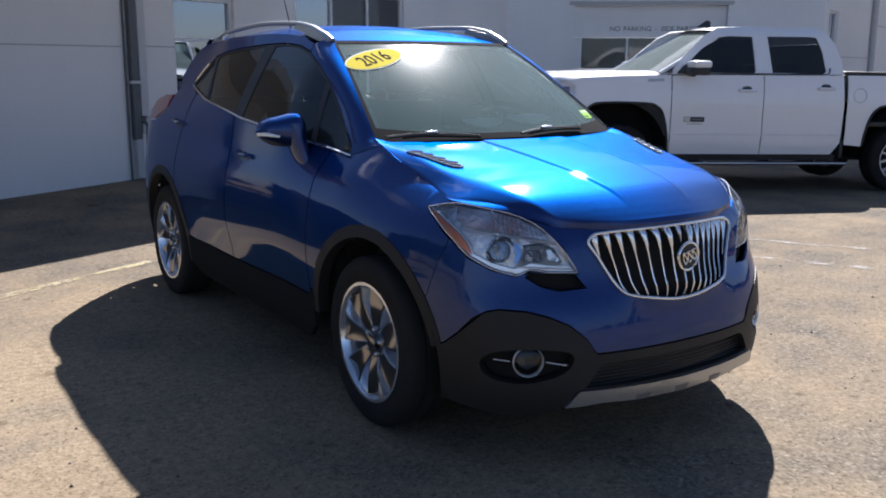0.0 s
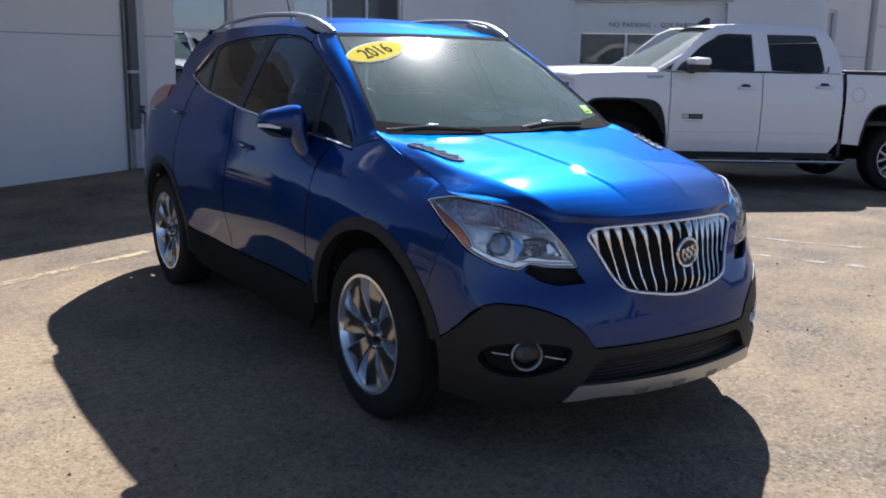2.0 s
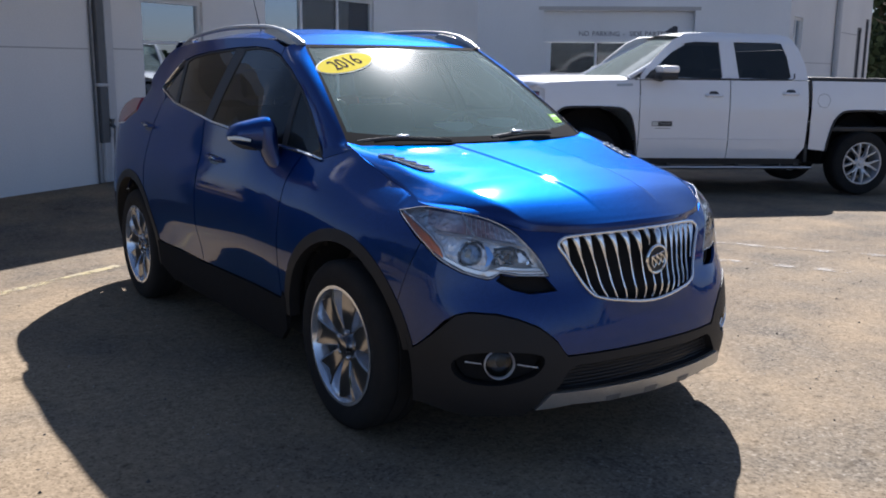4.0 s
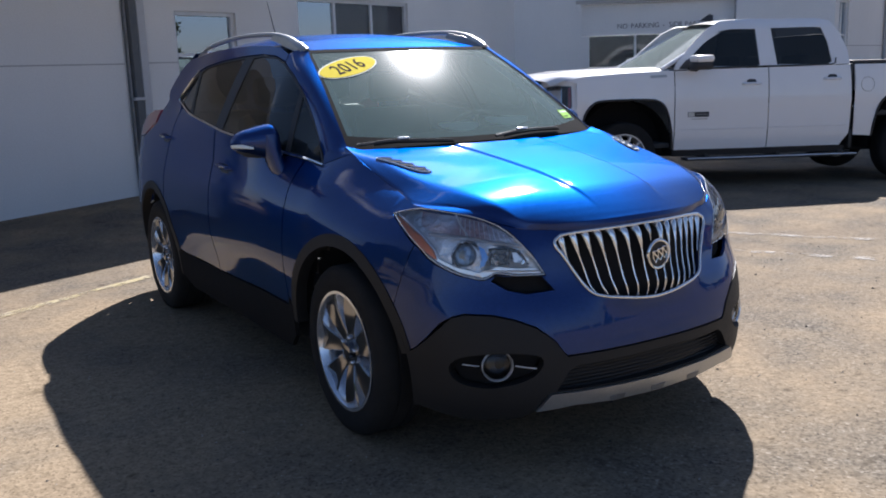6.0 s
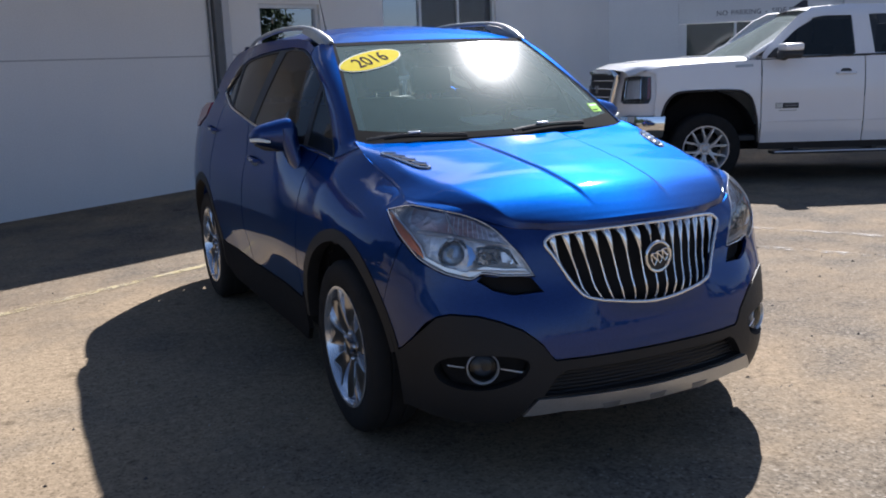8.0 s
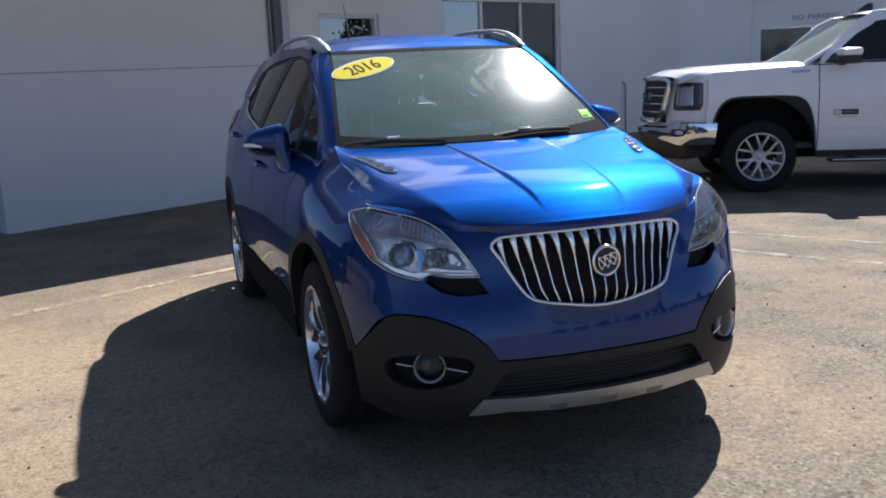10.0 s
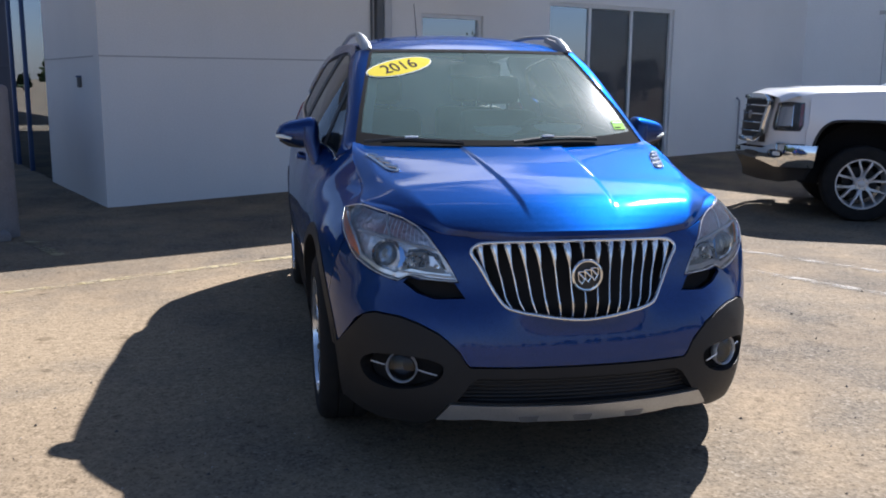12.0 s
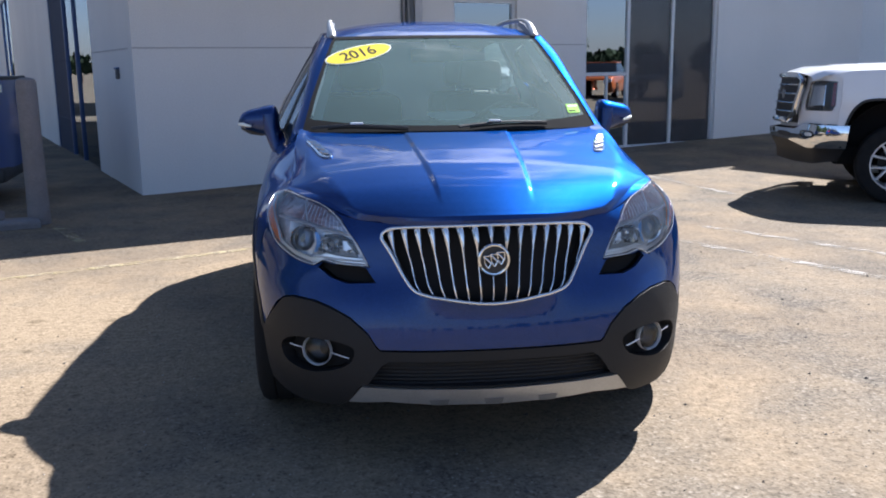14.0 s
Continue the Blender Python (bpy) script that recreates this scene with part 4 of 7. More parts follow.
# bonnet
HOOD_EDGE[:] = [body(u, z) for u, z in HOOD_UZ]
HOOD_BULGE[:] = [0.098, 0.108, 0.120, 0.138, 0.158, 0.165, 0.160, 0.150, 0.155, 0.165]
bm = grid_sheet(lambda a, b: hood(a * a * (3 - 2 * a) * 0.4 + 0.6 * a, 2 * b - 1), 84, 220)
face_up(bm, (0, 0, 1))
rim = [e for e in bm.edges if e.is_boundary]
for v in bmesh.ops.extrude_edge_only(bm, edges=rim)["geom"]:
    if isinstance(v, bmesh.types.BMVert):
        v.co.z -= 0.018
        v.co.x *= 0.992
        v.co.y += 0.004
part("bonnet", bm, BLUE, car, "blue bonnet with two creases")

# cowl under the windscreen, wipers
def cowl(a, b):
    x = (2 * b - 1) * 0.66
    q = 1 - (abs(x) / 0.66) ** 2
    y0, z0 = 0.252 - 0.165 * q - 0.02, 1.108 - 0.024 * q
    y1, z1 = screen(x, 1.118)[1], 1.112
    return x, y0 + (y1 - y0) * a, z0 + (z1 - z0) * a - 0.012 * math.sin(a * math.pi)


part("cowl_panel", face_up(grid_sheet(cowl, 8, 30), (0, 0, 1)), MATT_BLACK, car, "black plastic cowl panel below the windscreen")


def wiper(points):
    w = empty("wiper", parent=car)
    line = spline(points, 8)
    part("wiper_arm", tube(bmesh.new(), line, [0.009 - 0.005 * i / len(line) for i in range(len(line))], 6, squash=0.6), BLACK, w, "black wiper arm")
    knee = Vector(line[len(line) // 2]) + Vector((0, -0.004, 0.008))
    part("wiper_joint", box(bmesh.new(), knee - Vector((0.028, 0.008, 0.005)), knee + Vector((0.028, 0.008, 0.005)), 0.003), BRIGHT, w, "pale joint of the wiper arm")
    part("wiper_blade", tube(bmesh.new(), [(p[0], p[1] - 0.004, p[2] - 0.010) for p in line[4:]], 0.0045, 5), RUBBER, w, "black rubber wiper blade")


wiper([screen(x, z, 0.016) for x, z in ((-0.62, 1.112), (-0.48, 1.124), (-0.36, 1.122), (-0.20, 1.114))])
wiper([screen(x, z, 0.016) for x, z in ((0.02, 1.114), (0.12, 1.124), (0.25, 1.130), (0.42, 1.126))])

# louvred vents on the bonnet, one each side
for sg in (1, -1):
    vent = empty("bonnet_vent", parent=car)
    def vent_at(a, b, lift=0.0, sg=sg):
        aa, bb = 0.70 + 0.13 * a, 0.80 + 0.11 * a + 0.062 * (b - 0.5) * (1 - 0.3 * a)
        p = Vector(hood(aa, bb * sg))
        return p.x, p.y, p.z + 0.003 + lift
    ring = rounded([(0.0, 0.5), (0.08, 0.95), (0.5, 1.0), (0.95, 0.9), (1.0, 0.5), (0.9, 0.05), (0.45, 0.0), (0.06, 0.1)], 5)
    part("vent_frame", tube(bmesh.new(), [vent_at(a, b) for a, b in ring], 0.0055, 8, True), CHROME, vent, "chrome bonnet vent frame")
    part("vent_floor", grid_sheet(lambda a, b: vent_at(0.06 + a * 0.88, 0.08 + b * 0.84, 0.001), 8, 6), BLACK, vent)
    for k in range(4):
        a = 0.16 + k * 0.22
        part("vent_louvre", tube(bmesh.new(), [vent_at(a + 0.10 * (b - 0.5), b, 0.006) for b in (0.06, 0.3, 0.5, 0.7, 0.94)], 0.0085, 8, squash=0.6), CHROME, vent)

# chrome grille with its upright bars
grille = empty("radiator_grille", parent=car)
part("grille_backing", patch(grille_loop, body, (), 0.03, 0.0, -0.05), MATT_BLACK, grille, "black grille backing")
frame_line = divided(grille_loop, 0.02)
part("grille_frame", tube(bmesh.new(), [body(a, b, 0.004) for a, b in frame_line], 0.0060, 10, True), GRILLE_CHROME, grille, "chrome grille surround")
for k in range(-7, 8):
    if k == 0:
        line = [(0.0, 0.70), (0.0, 0.65), (0.0, 0.601)]
    else:
        x0 = k * 0.0515
        s = 1 if k > 0 else -1
        hi = 0.850 - 0.012 * abs(k) / 7 - (0.006 if abs(k) == 7 else 0)
        lo = 0.600 + 0.0009 * k * k
        spread_top = x0 + s * 0.006
        x1 = x0 * 0.80
        if abs(k) >= 6:
            lo = 0.628 + 0.03 * (abs(k) - 6)
        line = [(spread_top, hi), (x0, hi - 0.03), (x0 * 0.965, hi - 0.075), (x0 * 0.92, 0.72), (x0 * 0.87, 0.66), (x1, lo)]
        if abs(k) == 1:
            line = [(spread_top, hi), (x0, hi - 0.05), (x0 * 0.96, 0.76), (x0 * 0.9, 0.7), (x1, lo)]
    wide = 0.0115 if k else 0.0
    pts3 = [body(a, b, -0.008 - (0.010 if i == 0 else 0)) for i, (a, b) in enumerate(spline(line, 5))]
    n = len(pts3)
    part("grille_bar", tube(bmesh.new(), pts3, [0.0030 + wide * max(0.0, 1 - i / (0.40 * n)) for i in range(n)], 8, squash=0.75), GRILLE_CHROME, grille)
part("grille_bar", tube(bmesh.new(), [body(0.0, 0.850 - 0.012 * i, -0.012) for i in range(6)], [0.019, 0.017, 0.013, 0.008, 0.005, 0.003], 8, squash=0.6), GRILLE_CHROME, grille, "flared short bar above the badge")
badge = empty("grille_badge", parent=car)
EMB = Vector((0.0, -0.861, 0.748))
part("badge_ring", tube(bmesh.new(), [EMB + Vector((0.050 * math.cos(k * math.pi / 20), 0, 0.050 * math.sin(k * math.pi / 20))) for k in range(40)], 0.0055, 8, True), CHROME, badge, "chrome ring of the badge")
bm = bmesh.new()
bmesh.ops.create_cone(bm, cap_ends=True, segments=40, radius1=0.048, radius2=0.046, depth=0.012, matrix=Matrix.Translation(EMB + Vector((0, 0.006, 0))) @ Matrix.Rotation(math.pi / 2, 4, 'X'))
part("badge_disc", bm, BLACK, badge, "dark badge disc")
for dx, dz in ((-0.022, -0.004), (0.0, 0.002), (0.022, 0.008)):
    bm = bmesh.new()
    sh = [(-0.013, 0.018), (0.013, 0.018), (0.013, -0.004), (0.002, -0.024), (-0.009, -0.010)]
    for (a, b), (c, d) in zip(sh, sh[1:] + sh[:1]):
        tube(bm, [EMB + Vector((dx + a, -0.008, dz + b)), EMB + Vector((dx + c, -0.008, dz + d))], 0.0024, 6)
    tube(bm, [EMB + Vector((dx - 0.012, -0.008, dz + 0.016)), EMB + Vector((dx + 0.010, -0.008, dz - 0.006))], 0.003, 6)
    part("badge_shield", bm, CHROME, badge, "small chrome shield shape")

# headlamps
for sg in (1, -1):
    lamp = empty("headlamp", parent=car)
    loop = mirrored(HEADLIGHT, sg)
    part("lamp_housing", patch(loop, body, (), 0.03, -0.028, -0.034), LAMP_CHROME, lamp, "silvery headlamp housing")
    part("lamp_edge", tube(bmesh.new(), [body(a, b, 0.001) for a, b in divided(loop, 0.02)], 0.0016, 6, True), BRIGHT, lamp, "pale edge of the lamp glass")
    part("amber_reflector", patch(mirrored([(1.105, 0.909), (1.065, 0.900), (1.015, 0.884), (0.935, 0.848), (0.885, 0.808), (0.865, 0.775), (0.935, 0.817), (1.02, 0.867)], sg), body, (), 0.02, 0.012, -0.006), AMBER, lamp, "amber side reflector")
    part("lamp_divider", tube(bmesh.new(), [body((0.53 + 0.02 * k) * sg, table([(0.53, 0.812), (0.655, 0.829), (0.77, 0.846), (0.91, 0.859)], 0.53 + 0.02 * k), -0.010) for k in range(20)], 0.0055, 6), BRIGHT, lamp, "bright rib across the lamp")
    part("lamp_divider", tube(bmesh.new(), [body((0.822 - 0.072 * k / 5) * sg, 0.918 - 0.068 * k / 5, -0.012) for k in range(6)], 0.004, 6), BRIGHT, lamp, "bright rib up to the lamp's upper edge")
    part("turn_panel", patch(mirrored([(0.99, 0.928), (0.82, 0.915), (0.69, 0.893), (0.60, 0.855), (0.545, 0.824), (0.655, 0.836), (0.77, 0.853), (0.90, 0.866), (0.96, 0.884)], sg), body, (), 0.02, 0.0, -0.014), TURN_PANEL, lamp, "rosy faceted turn signal panel")
    part("blue_crescent", patch(mirrored([(0.708, 0.818), (0.684, 0.806), (0.670, 0.778), (0.684, 0.750), (0.704, 0.742), (0.694, 0.775)], sg), body, (), 0.015, 0.0, -0.022), BLUE_FILM, lamp, "blue crescent beside the projector")
    part("lamp_chamber", patch(mirrored([(0.668, 0.806), (0.60, 0.812), (0.535, 0.795), (0.495, 0.745), (0.60, 0.746), (0.668, 0.748)], sg), body, (), 0.02, 0.006, -0.030), GLOSS_BLACK, lamp, "dark chamber of the main beam")
    part("lamp_quad", patch(mirrored([(0.572, 0.790), (0.555, 0.790), (0.515, 0.752), (0.566, 0.758)], sg), body, (), 0.02, 0.006, -0.022), BRIGHT, lamp, "bright slanted reflector face")
    part("lamp_ledge", patch(mirrored([(0.875, 0.785), (0.79, 0.748), (0.705, 0.728), (0.665, 0.738), (0.635, 0.747), (0.56, 0.738), (0.475, 0.735), (0.455, 0.718), (0.56, 0.721), (0.635, 0.731), (0.66, 0.722), (0.69, 0.712), (0.78, 0.732), (0.87, 0.773)], sg), body, (), 0.02, 0.008, -0.010), BRIGHT, lamp, "pale ledge along the lower edge")
    part("amber_edge", tube(bmesh.new(), [body(a * sg, b, -0.004) for a, b in ((1.10, 0.914), (1.055, 0.903), (1.008, 0.888), (0.928, 0.853), (0.876, 0.812), (0.856, 0.779))], 0.0042, 6), BRIGHT, lamp, "pale strip beside the amber reflector")
    for k in range(11):
        fu = 0.575 + 0.021 * k
        fz = table([(0.53, 0.812), (0.655, 0.829), (0.77, 0.846), (0.91, 0.859)], fu)
        ft = table([(0.498, 0.786), (0.59, 0.862), (0.69, 0.902), (0.82, 0.924)], fu)
        part("lamp_flute", tube(bmesh.new(), [body((fu + 0.012 * q) * sg, fz + 0.008 + max(0.002, ft - fz - 0.020) * q, -0.016) for q in (0.0, 0.5, 1.0)], 0.0022, 6), BRIGHT, lamp, "thin chrome flute")
    for cu, cz, cr in ((0.648, 0.772, 0.020), (0.592, 0.774, 0.015)):
        cm = Matrix.Translation(body(cu * sg, cz, -0.024)) @ Vector((0.25 * sg, -0.95, 0.1)).normalized().to_track_quat('X', 'Z').to_matrix().to_4x4()
        part("bulb_bowl", lathe(bmesh.new(), [(cr, 0.010), (cr * 0.92, 0.002), (cr * 0.6, -0.006), (0.0005, -0.009)], 20, cm), CHROME, lamp, "small chrome bowl")
    part("lamp_bevel", tube(bmesh.new(), [body((0.69 - 0.225 * k / 8) * sg, 0.735 - 0.010 * k / 8, -0.008) for k in range(9)], 0.004, 6), BRIGHT, lamp, "bright lower rib")
    bits = random.Random(31)
    for k in range(18):
        bu, bz = bits.uniform(0.525, 0.672), bits.uniform(0.752, 0.798)
        turn = Euler((bits.uniform(-0.9, 0.9), bits.uniform(-0.9, 0.9), bits.uniform(-0.9, 0.9))).to_matrix().to_4x4()
        w, h = bits.uniform(0.003, 0.008), bits.uniform(0.005, 0.013)
        part("beam_facet", box(bmesh.new(), (-w, -0.0015, -h), (w, 0.0015, h), 0.0, Matrix.Translation(body(bu * sg, bz, -0.018)) @ turn), (CHROME, BRIGHT, NOTCH)[k % 3], lamp, "small reflector facet", False)
    pu = 0.760
    c0 = Vector(body(pu * sg, 0.783, -0.03))
    _, _, nx, ny = plan_at(pu * sg)
    way = (Vector((nx, ny, 0)) * 0.45 + Vector((0, -0.9, 0.02))).normalized()
    mm = Matrix.Translation(c0) @ way.to_track_quat('X', 'Z').to_matrix().to_4x4()
    part("projector_ring", lathe(bmesh.new(), [(0.040, -0.03), (0.052, -0.008), (0.055, 0.002), (0.050, 0.007), (0.044, 0.004), (0.041, -0.01)], 32, mm), CHROME, lamp, "chrome ring round the projector")
    part("projector_lens", lathe(bmesh.new(), [(0.042, -0.008), (0.038, 0.006), (0.028, 0.015), (0.014, 0.020), (0.0005, 0.021)], 28, mm), BLUE_LENS, lamp, "bluish projector lens")
    part("projector_core", lathe(bmesh.new(), [(0.023, -0.012), (0.016, -0.007), (0.0005, -0.005)], 24, mm), LAMP_CORE, lamp, "warm core behind the lens")
    part("projector_bowl", lathe(bmesh.new(), [(0.043, -0.01), (0.04, -0.03), (0.025, -0.05), (0.001, -0.055)], 28, mm), BLACK, lamp, "dark bowl of the projector")
    c1 = Vector(body(0.63 * sg, 0.765, -0.035))
    m1 = Matrix.Translation(c1) @ way.to_track_quat('X', 'Z').to_matrix().to_4x4()
    part("beam_reflector", lathe(bmesh.new(), [(0.034, 0.012), (0.031, -0.004), (0.022, -0.022), (0.006, -0.032)], 24, m1), CHROME, lamp, "faceted main beam reflector")
    part("beam_bulb", lathe(bmesh.new(), [(0.006, -0.03), (0.006, -0.008), (0.0005, -0.004)], 10, m1), SILVER, lamp, "small lamp bulb")
    part("beam_bezel", patch(mirrored([(0.69, 0.735), (0.655, 0.80), (0.60, 0.80), (0.53, 0.775), (0.50, 0.735), (0.60, 0.735)], sg), body, [mirrored([(0.665, 0.745), (0.645, 0.79), (0.60, 0.788), (0.585, 0.75)], sg)], 0.02, 0.01, -0.026), NOTCH, lamp, "stepped grey bezel")
    part("lamp_glass", patch(loop, body, (), 0.03, 0.006, 0.002), LENS, lamp, "clear lamp glass")

# fog lamps
for sg in (1, -1):
    fog = empty("fog_lamp", parent=car)
    c0 = Vector(body(0.64 * sg, 0.411, -0.012))
    _, _, nx, ny = plan_at(0.64 * sg)
    way = (Vector((nx, ny, 0)) + Vector((0, -0.5, 0))).normalized()
    mm = Matrix.Translation(c0) @ way.to_track_quat('X', 'Z').to_matrix().to_4x4()
    part("fog_ring", lathe(bmesh.new(), [(0.049, -0.02), (0.0515, 0.004), (0.0535, 0.008), (0.0555, 0.005), (0.0555, -0.008)], 36, mm), BRIGHT, fog, "bright fog lamp ring")
    part("fog_bowl", lathe(bmesh.new(), [(0.047, 0.0), (0.042, -0.02), (0.02, -0.034), (0.0005, -0.036)], 28, mm), GLOSS_BLACK, fog, "dark fog lamp bowl")
    part("fog_glass", lathe(bmesh.new(), [(0.046, 0.0), (0.034, 0.006), (0.016, 0.010), (0.0005, 0.011)], 28, mm), FOG_LENS, fog, "clear fog lamp glass")
    for a, b in ((0.578, 0.504), (0.705, 0.764)):
        part("fog_rod", tube(bmesh.new(), [body((a + (b - a) * k / 6) * sg, 0.412 + (0.400 - 0.412 if b < 0.6 else 0.006) * k / 6, -0.008 + 0.006 * k / 6) for k in range(7)], 0.0026, 6), BRIGHT, fog, "thin bright rod")


# ---- the crossover's upper body ----
def xw(z):
    """Half width of the windscreen glass at height z."""
    return table(SCREEN_HALF, z)


SIDE_CACHE = {}


def glass_side(y, z, lift=0.0):
    key = round(y, 3)
    if key not in SIDE_CACHE:
        b = table(BELT, y)
        SIDE_CACHE[key] = (b, body(u_of_y(y), b)[0])
    b, x = SIDE_CACHE[key]
    k = z - b
    return x - 0.50 * k - 0.25 * k * k + lift * 0.86, y, z + lift * 0.5


def flipped(fn, sg):
    def g(a, b, lift=0.0):
        x, y, z = fn(a, b, lift)
        return x * sg, y, z
    return g


# windscreen
def screen_sheet(a, b):
    z = 1.105 + (1.534 - 1.105) * a
    x = (2 * b - 1) * xw(z)
    z += 0.004 * (1 - (2 * b - 1) ** 2)
    return screen(x, z)


part("windscreen", face_up(grid_sheet(screen_sheet, 24, 32), (0, -1, 0.6)), SCREEN_GLASS, car, "clear windscreen glass with a film of dust and painted glare")


def screen_band(a0, a1, b0, b1, lift, na=10, nb=20):
    def g(a, b):
        p = Vector(screen_sheet(a0 + (a1 - a0) * a, b0 + (b1 - b0) * b))
        return p + Vector((0, -0.55, 0.84)) * lift
    return face_up(grid_sheet(g, na, nb), (0, -1, 0.6))


part("screen_border", face_up(grid_sheet(lambda a, b: Vector(screen_sheet((0.050 + 0.085 * abs(2 * b - 1) ** 2.5) * a, b)) + Vector((0, -0.55, 0.84)) * 0.002, 4, 30), (0, -1, 0.6)), MATT_BLACK, car, "black printed border of the windscreen")
for a0, a1, b0, b1 in ((0.965, 1.0, 0.0, 1.0), (0.05, 0.965, 0.0, 0.018), (0.05, 0.965, 0.982, 1.0), (0.83, 0.965, 0.44, 0.56)):
    part("screen_border", screen_band(a0, a1, b0, b1, -0.004 if 0.8 < a0 < 0.9 else 0.002, 20, 20), MATT_BLACK, car, "black printed border of the windscreen")

# side windows: pillars, panes and bright trim
DLO = [(0.33, 1.046), (0.36, 1.048), (0.67, 1.085), (1.1, 1.135), (1.35, 1.155), (1.65, 1.195), (1.95, 1.232), (2.20, 1.276), (2.30, 1.297), (2.29, 1.325), (2.20, 1.41), (2.12, 1.462), (2.02, 1.482),
       (1.81, 1.503), (1.5, 1.522), (1.3, 1.525), (1.12, 1.512), (0.99, 1.482), (0.84, 1.420), (0.70, 1.335), (0.55, 1.22), (0.42, 1.115)]


def open_line(pts, step):
    out = []
    for a, b in zip(pts, pts[1:]):
        n = max(1, int(math.dist(a, b) / step + 0.5))
        out += [(a[0] + (b[0] - a[0]) * k / n, a[1] + (b[1] - a[1]) * k / n) for k in range(n)]
    return out + [pts[-1]]


def top_z(y):
    return table([(0.3, 1.10), (0.42, 1.165), (0.60, 1.29), (0.72, 1.38), (0.86, 1.467), (1.0, 1.525), (1.12, 1.553), (1.3, 1.570), (1.6, 1.578), (2.0, 1.570), (2.3, 1.548), (2.6, 1.512), (2.8, 1.475), (3.0, 1.42)], y)


for sg in (1, -1):
    skin = flipped(glass_side, sg)
    outer = [(2.34, 1.297), (2.46, 1.300), (2.53, 1.312), (2.56, 1.35)] + [(2.54, 1.42), (2.51, 1.475), (2.47, 1.510), (2.42, top_z(2.42)), (2.3, top_z(2.3)), (2.0, top_z(2.0)), (1.6, top_z(1.6)), (1.3, top_z(1.3)), (1.12, top_z(1.12)), (0.99, 1.520)] + [(0.98, 1.486), (1.12, 1.517), (1.3, 1.530), (1.5, 1.527), (1.81, 1.508), (2.02, 1.487), (2.125, 1.467), (2.205, 1.414), (2.296, 1.326)]
    part("roof_side", patch(outer, skin, (), 0.04, 0.012, 0.004), BLUE, car, "blue painted roof side and rear pillar")
    panes = (("door_glass", [(0.66, 1.092), (1.1, 1.140), (1.37, 1.160), (1.395, 1.512), (1.3, 1.518), (1.12, 1.505), (0.99, 1.474), (0.86, 1.42), (0.74, 1.35)], SIDE_GLASS, "tinted front side window"),
             ("sail_glass", [(0.36, 1.056), (0.63, 1.090), (0.70, 1.325), (0.55, 1.212), (0.43, 1.115)], SIDE_GLASS, "small fixed front quarter window"),
             ("door_glass", [(1.475, 1.180), (1.65, 1.200), (1.90, 1.232), (2.08, 1.452), (2.02, 1.474), (1.81, 1.496), (1.5, 1.514)], PRIVACY, "dark tinted rear side window"),
             ("quarter_glass", [(1.95, 1.240), (2.20, 1.282), (2.285, 1.300), (2.275, 1.325), (2.19, 1.405), (2.12, 1.448)], PRIVACY, "dark rear quarter window"))
    for nm, poly, mt, lab in panes:
        part(nm, patch(poly, skin, (), 0.05, 0.0, -0.004), mt, car, lab)
    holes = [p[1] for p in panes]
    part("window_frame", patch(DLO, skin, holes, 0.03, 0.012, 0.0), BLACK, car, "black window frame and centre pillar")
    part("bright_trim", tube(bmesh.new(), [skin(a, b, 0.007) for a, b in open_line(DLO[:12], 0.04)], 0.0065, 6, squash=0.7), CHROME, car, "chrome strip along the window sill")

    # A-pillar between windscreen and side window, running down into the fender
    def pillar(a, b, sg=sg):
        k = max(0.0, (a - 0.16) / 0.84)
        z = 1.112 + (1.534 - 1.112) * k
        w = Vector(screen(xw(z) - 0.004, z))
        yf = table([(1.046, 0.31), (1.115, 0.42), (1.22, 0.55), (1.335, 0.70), (1.42, 0.84), (1.482, 0.985), (1.52, 1.02)], z - 0.028)
        g = Vector(glass_side(max(0.30, yf), max(1.02, z - 0.024), 0.002))
        bow = Vector((0.55, -0.45, 0.45)) * 0.020 * math.sin(math.pi * b)
        p = w.lerp(g, b) + bow + Vector((0, -0.004, 0.004)) * (1 - b)
        if a < 0.16:
            q = Vector(body(1.60 + 0.17 * b, 1.104 - 0.052 * b, 0.003))
            f = ease(0.0, 0.16, a)
            p = q.lerp(p, f)
        return p.x * sg, p.y, p.z
    part("windscreen_pillar", face_up(grid_sheet(pillar, 36, 10), (sg, -0.5, 0.3)), BLUE, car, "blue windscreen pillar")


# roof
def roof(a, b):
    y = 0.885 + (2.67 - 0.885) * a
    zc = table([(0.885, 1.536), (1.0, 1.566), (1.2, 1.605), (1.5, 1.634), (1.8, 1.643), (2.2, 1.634), (2.5, 1.606), (2.8, 1.57), (2.95, 1.545)], y)
    x = 2 * b - 1
    edge_x = table([(0.885, 0.514), (1.0, 0.543), (1.2, 0.557), (1.6, 0.563), (2.2, 0.555), (2.95, 0.51)], y)
    ze = min(zc - 0.012, table([(0.885, 1.524), (1.0, 1.538), (1.2, 1.562), (1.6, 1.580), (2.0, 1.572), (2.3, 1.55), (2.6, 1.514), (2.8, 1.478), (2.95, 1.45)], y))
    yy = y + (0.025 * x * x if a < 0.001 else 0.025 * x * x * max(0, 1 - a * 5))
    return x * edge_x, yy, ze + (zc - ze) * (1 - abs(x) ** 2.6)


bm = grid_sheet(roof, 40, 28)
part("roof_panel", face_up(bm, (0, 0, 1)), BLUE, car, "blue roof panel")
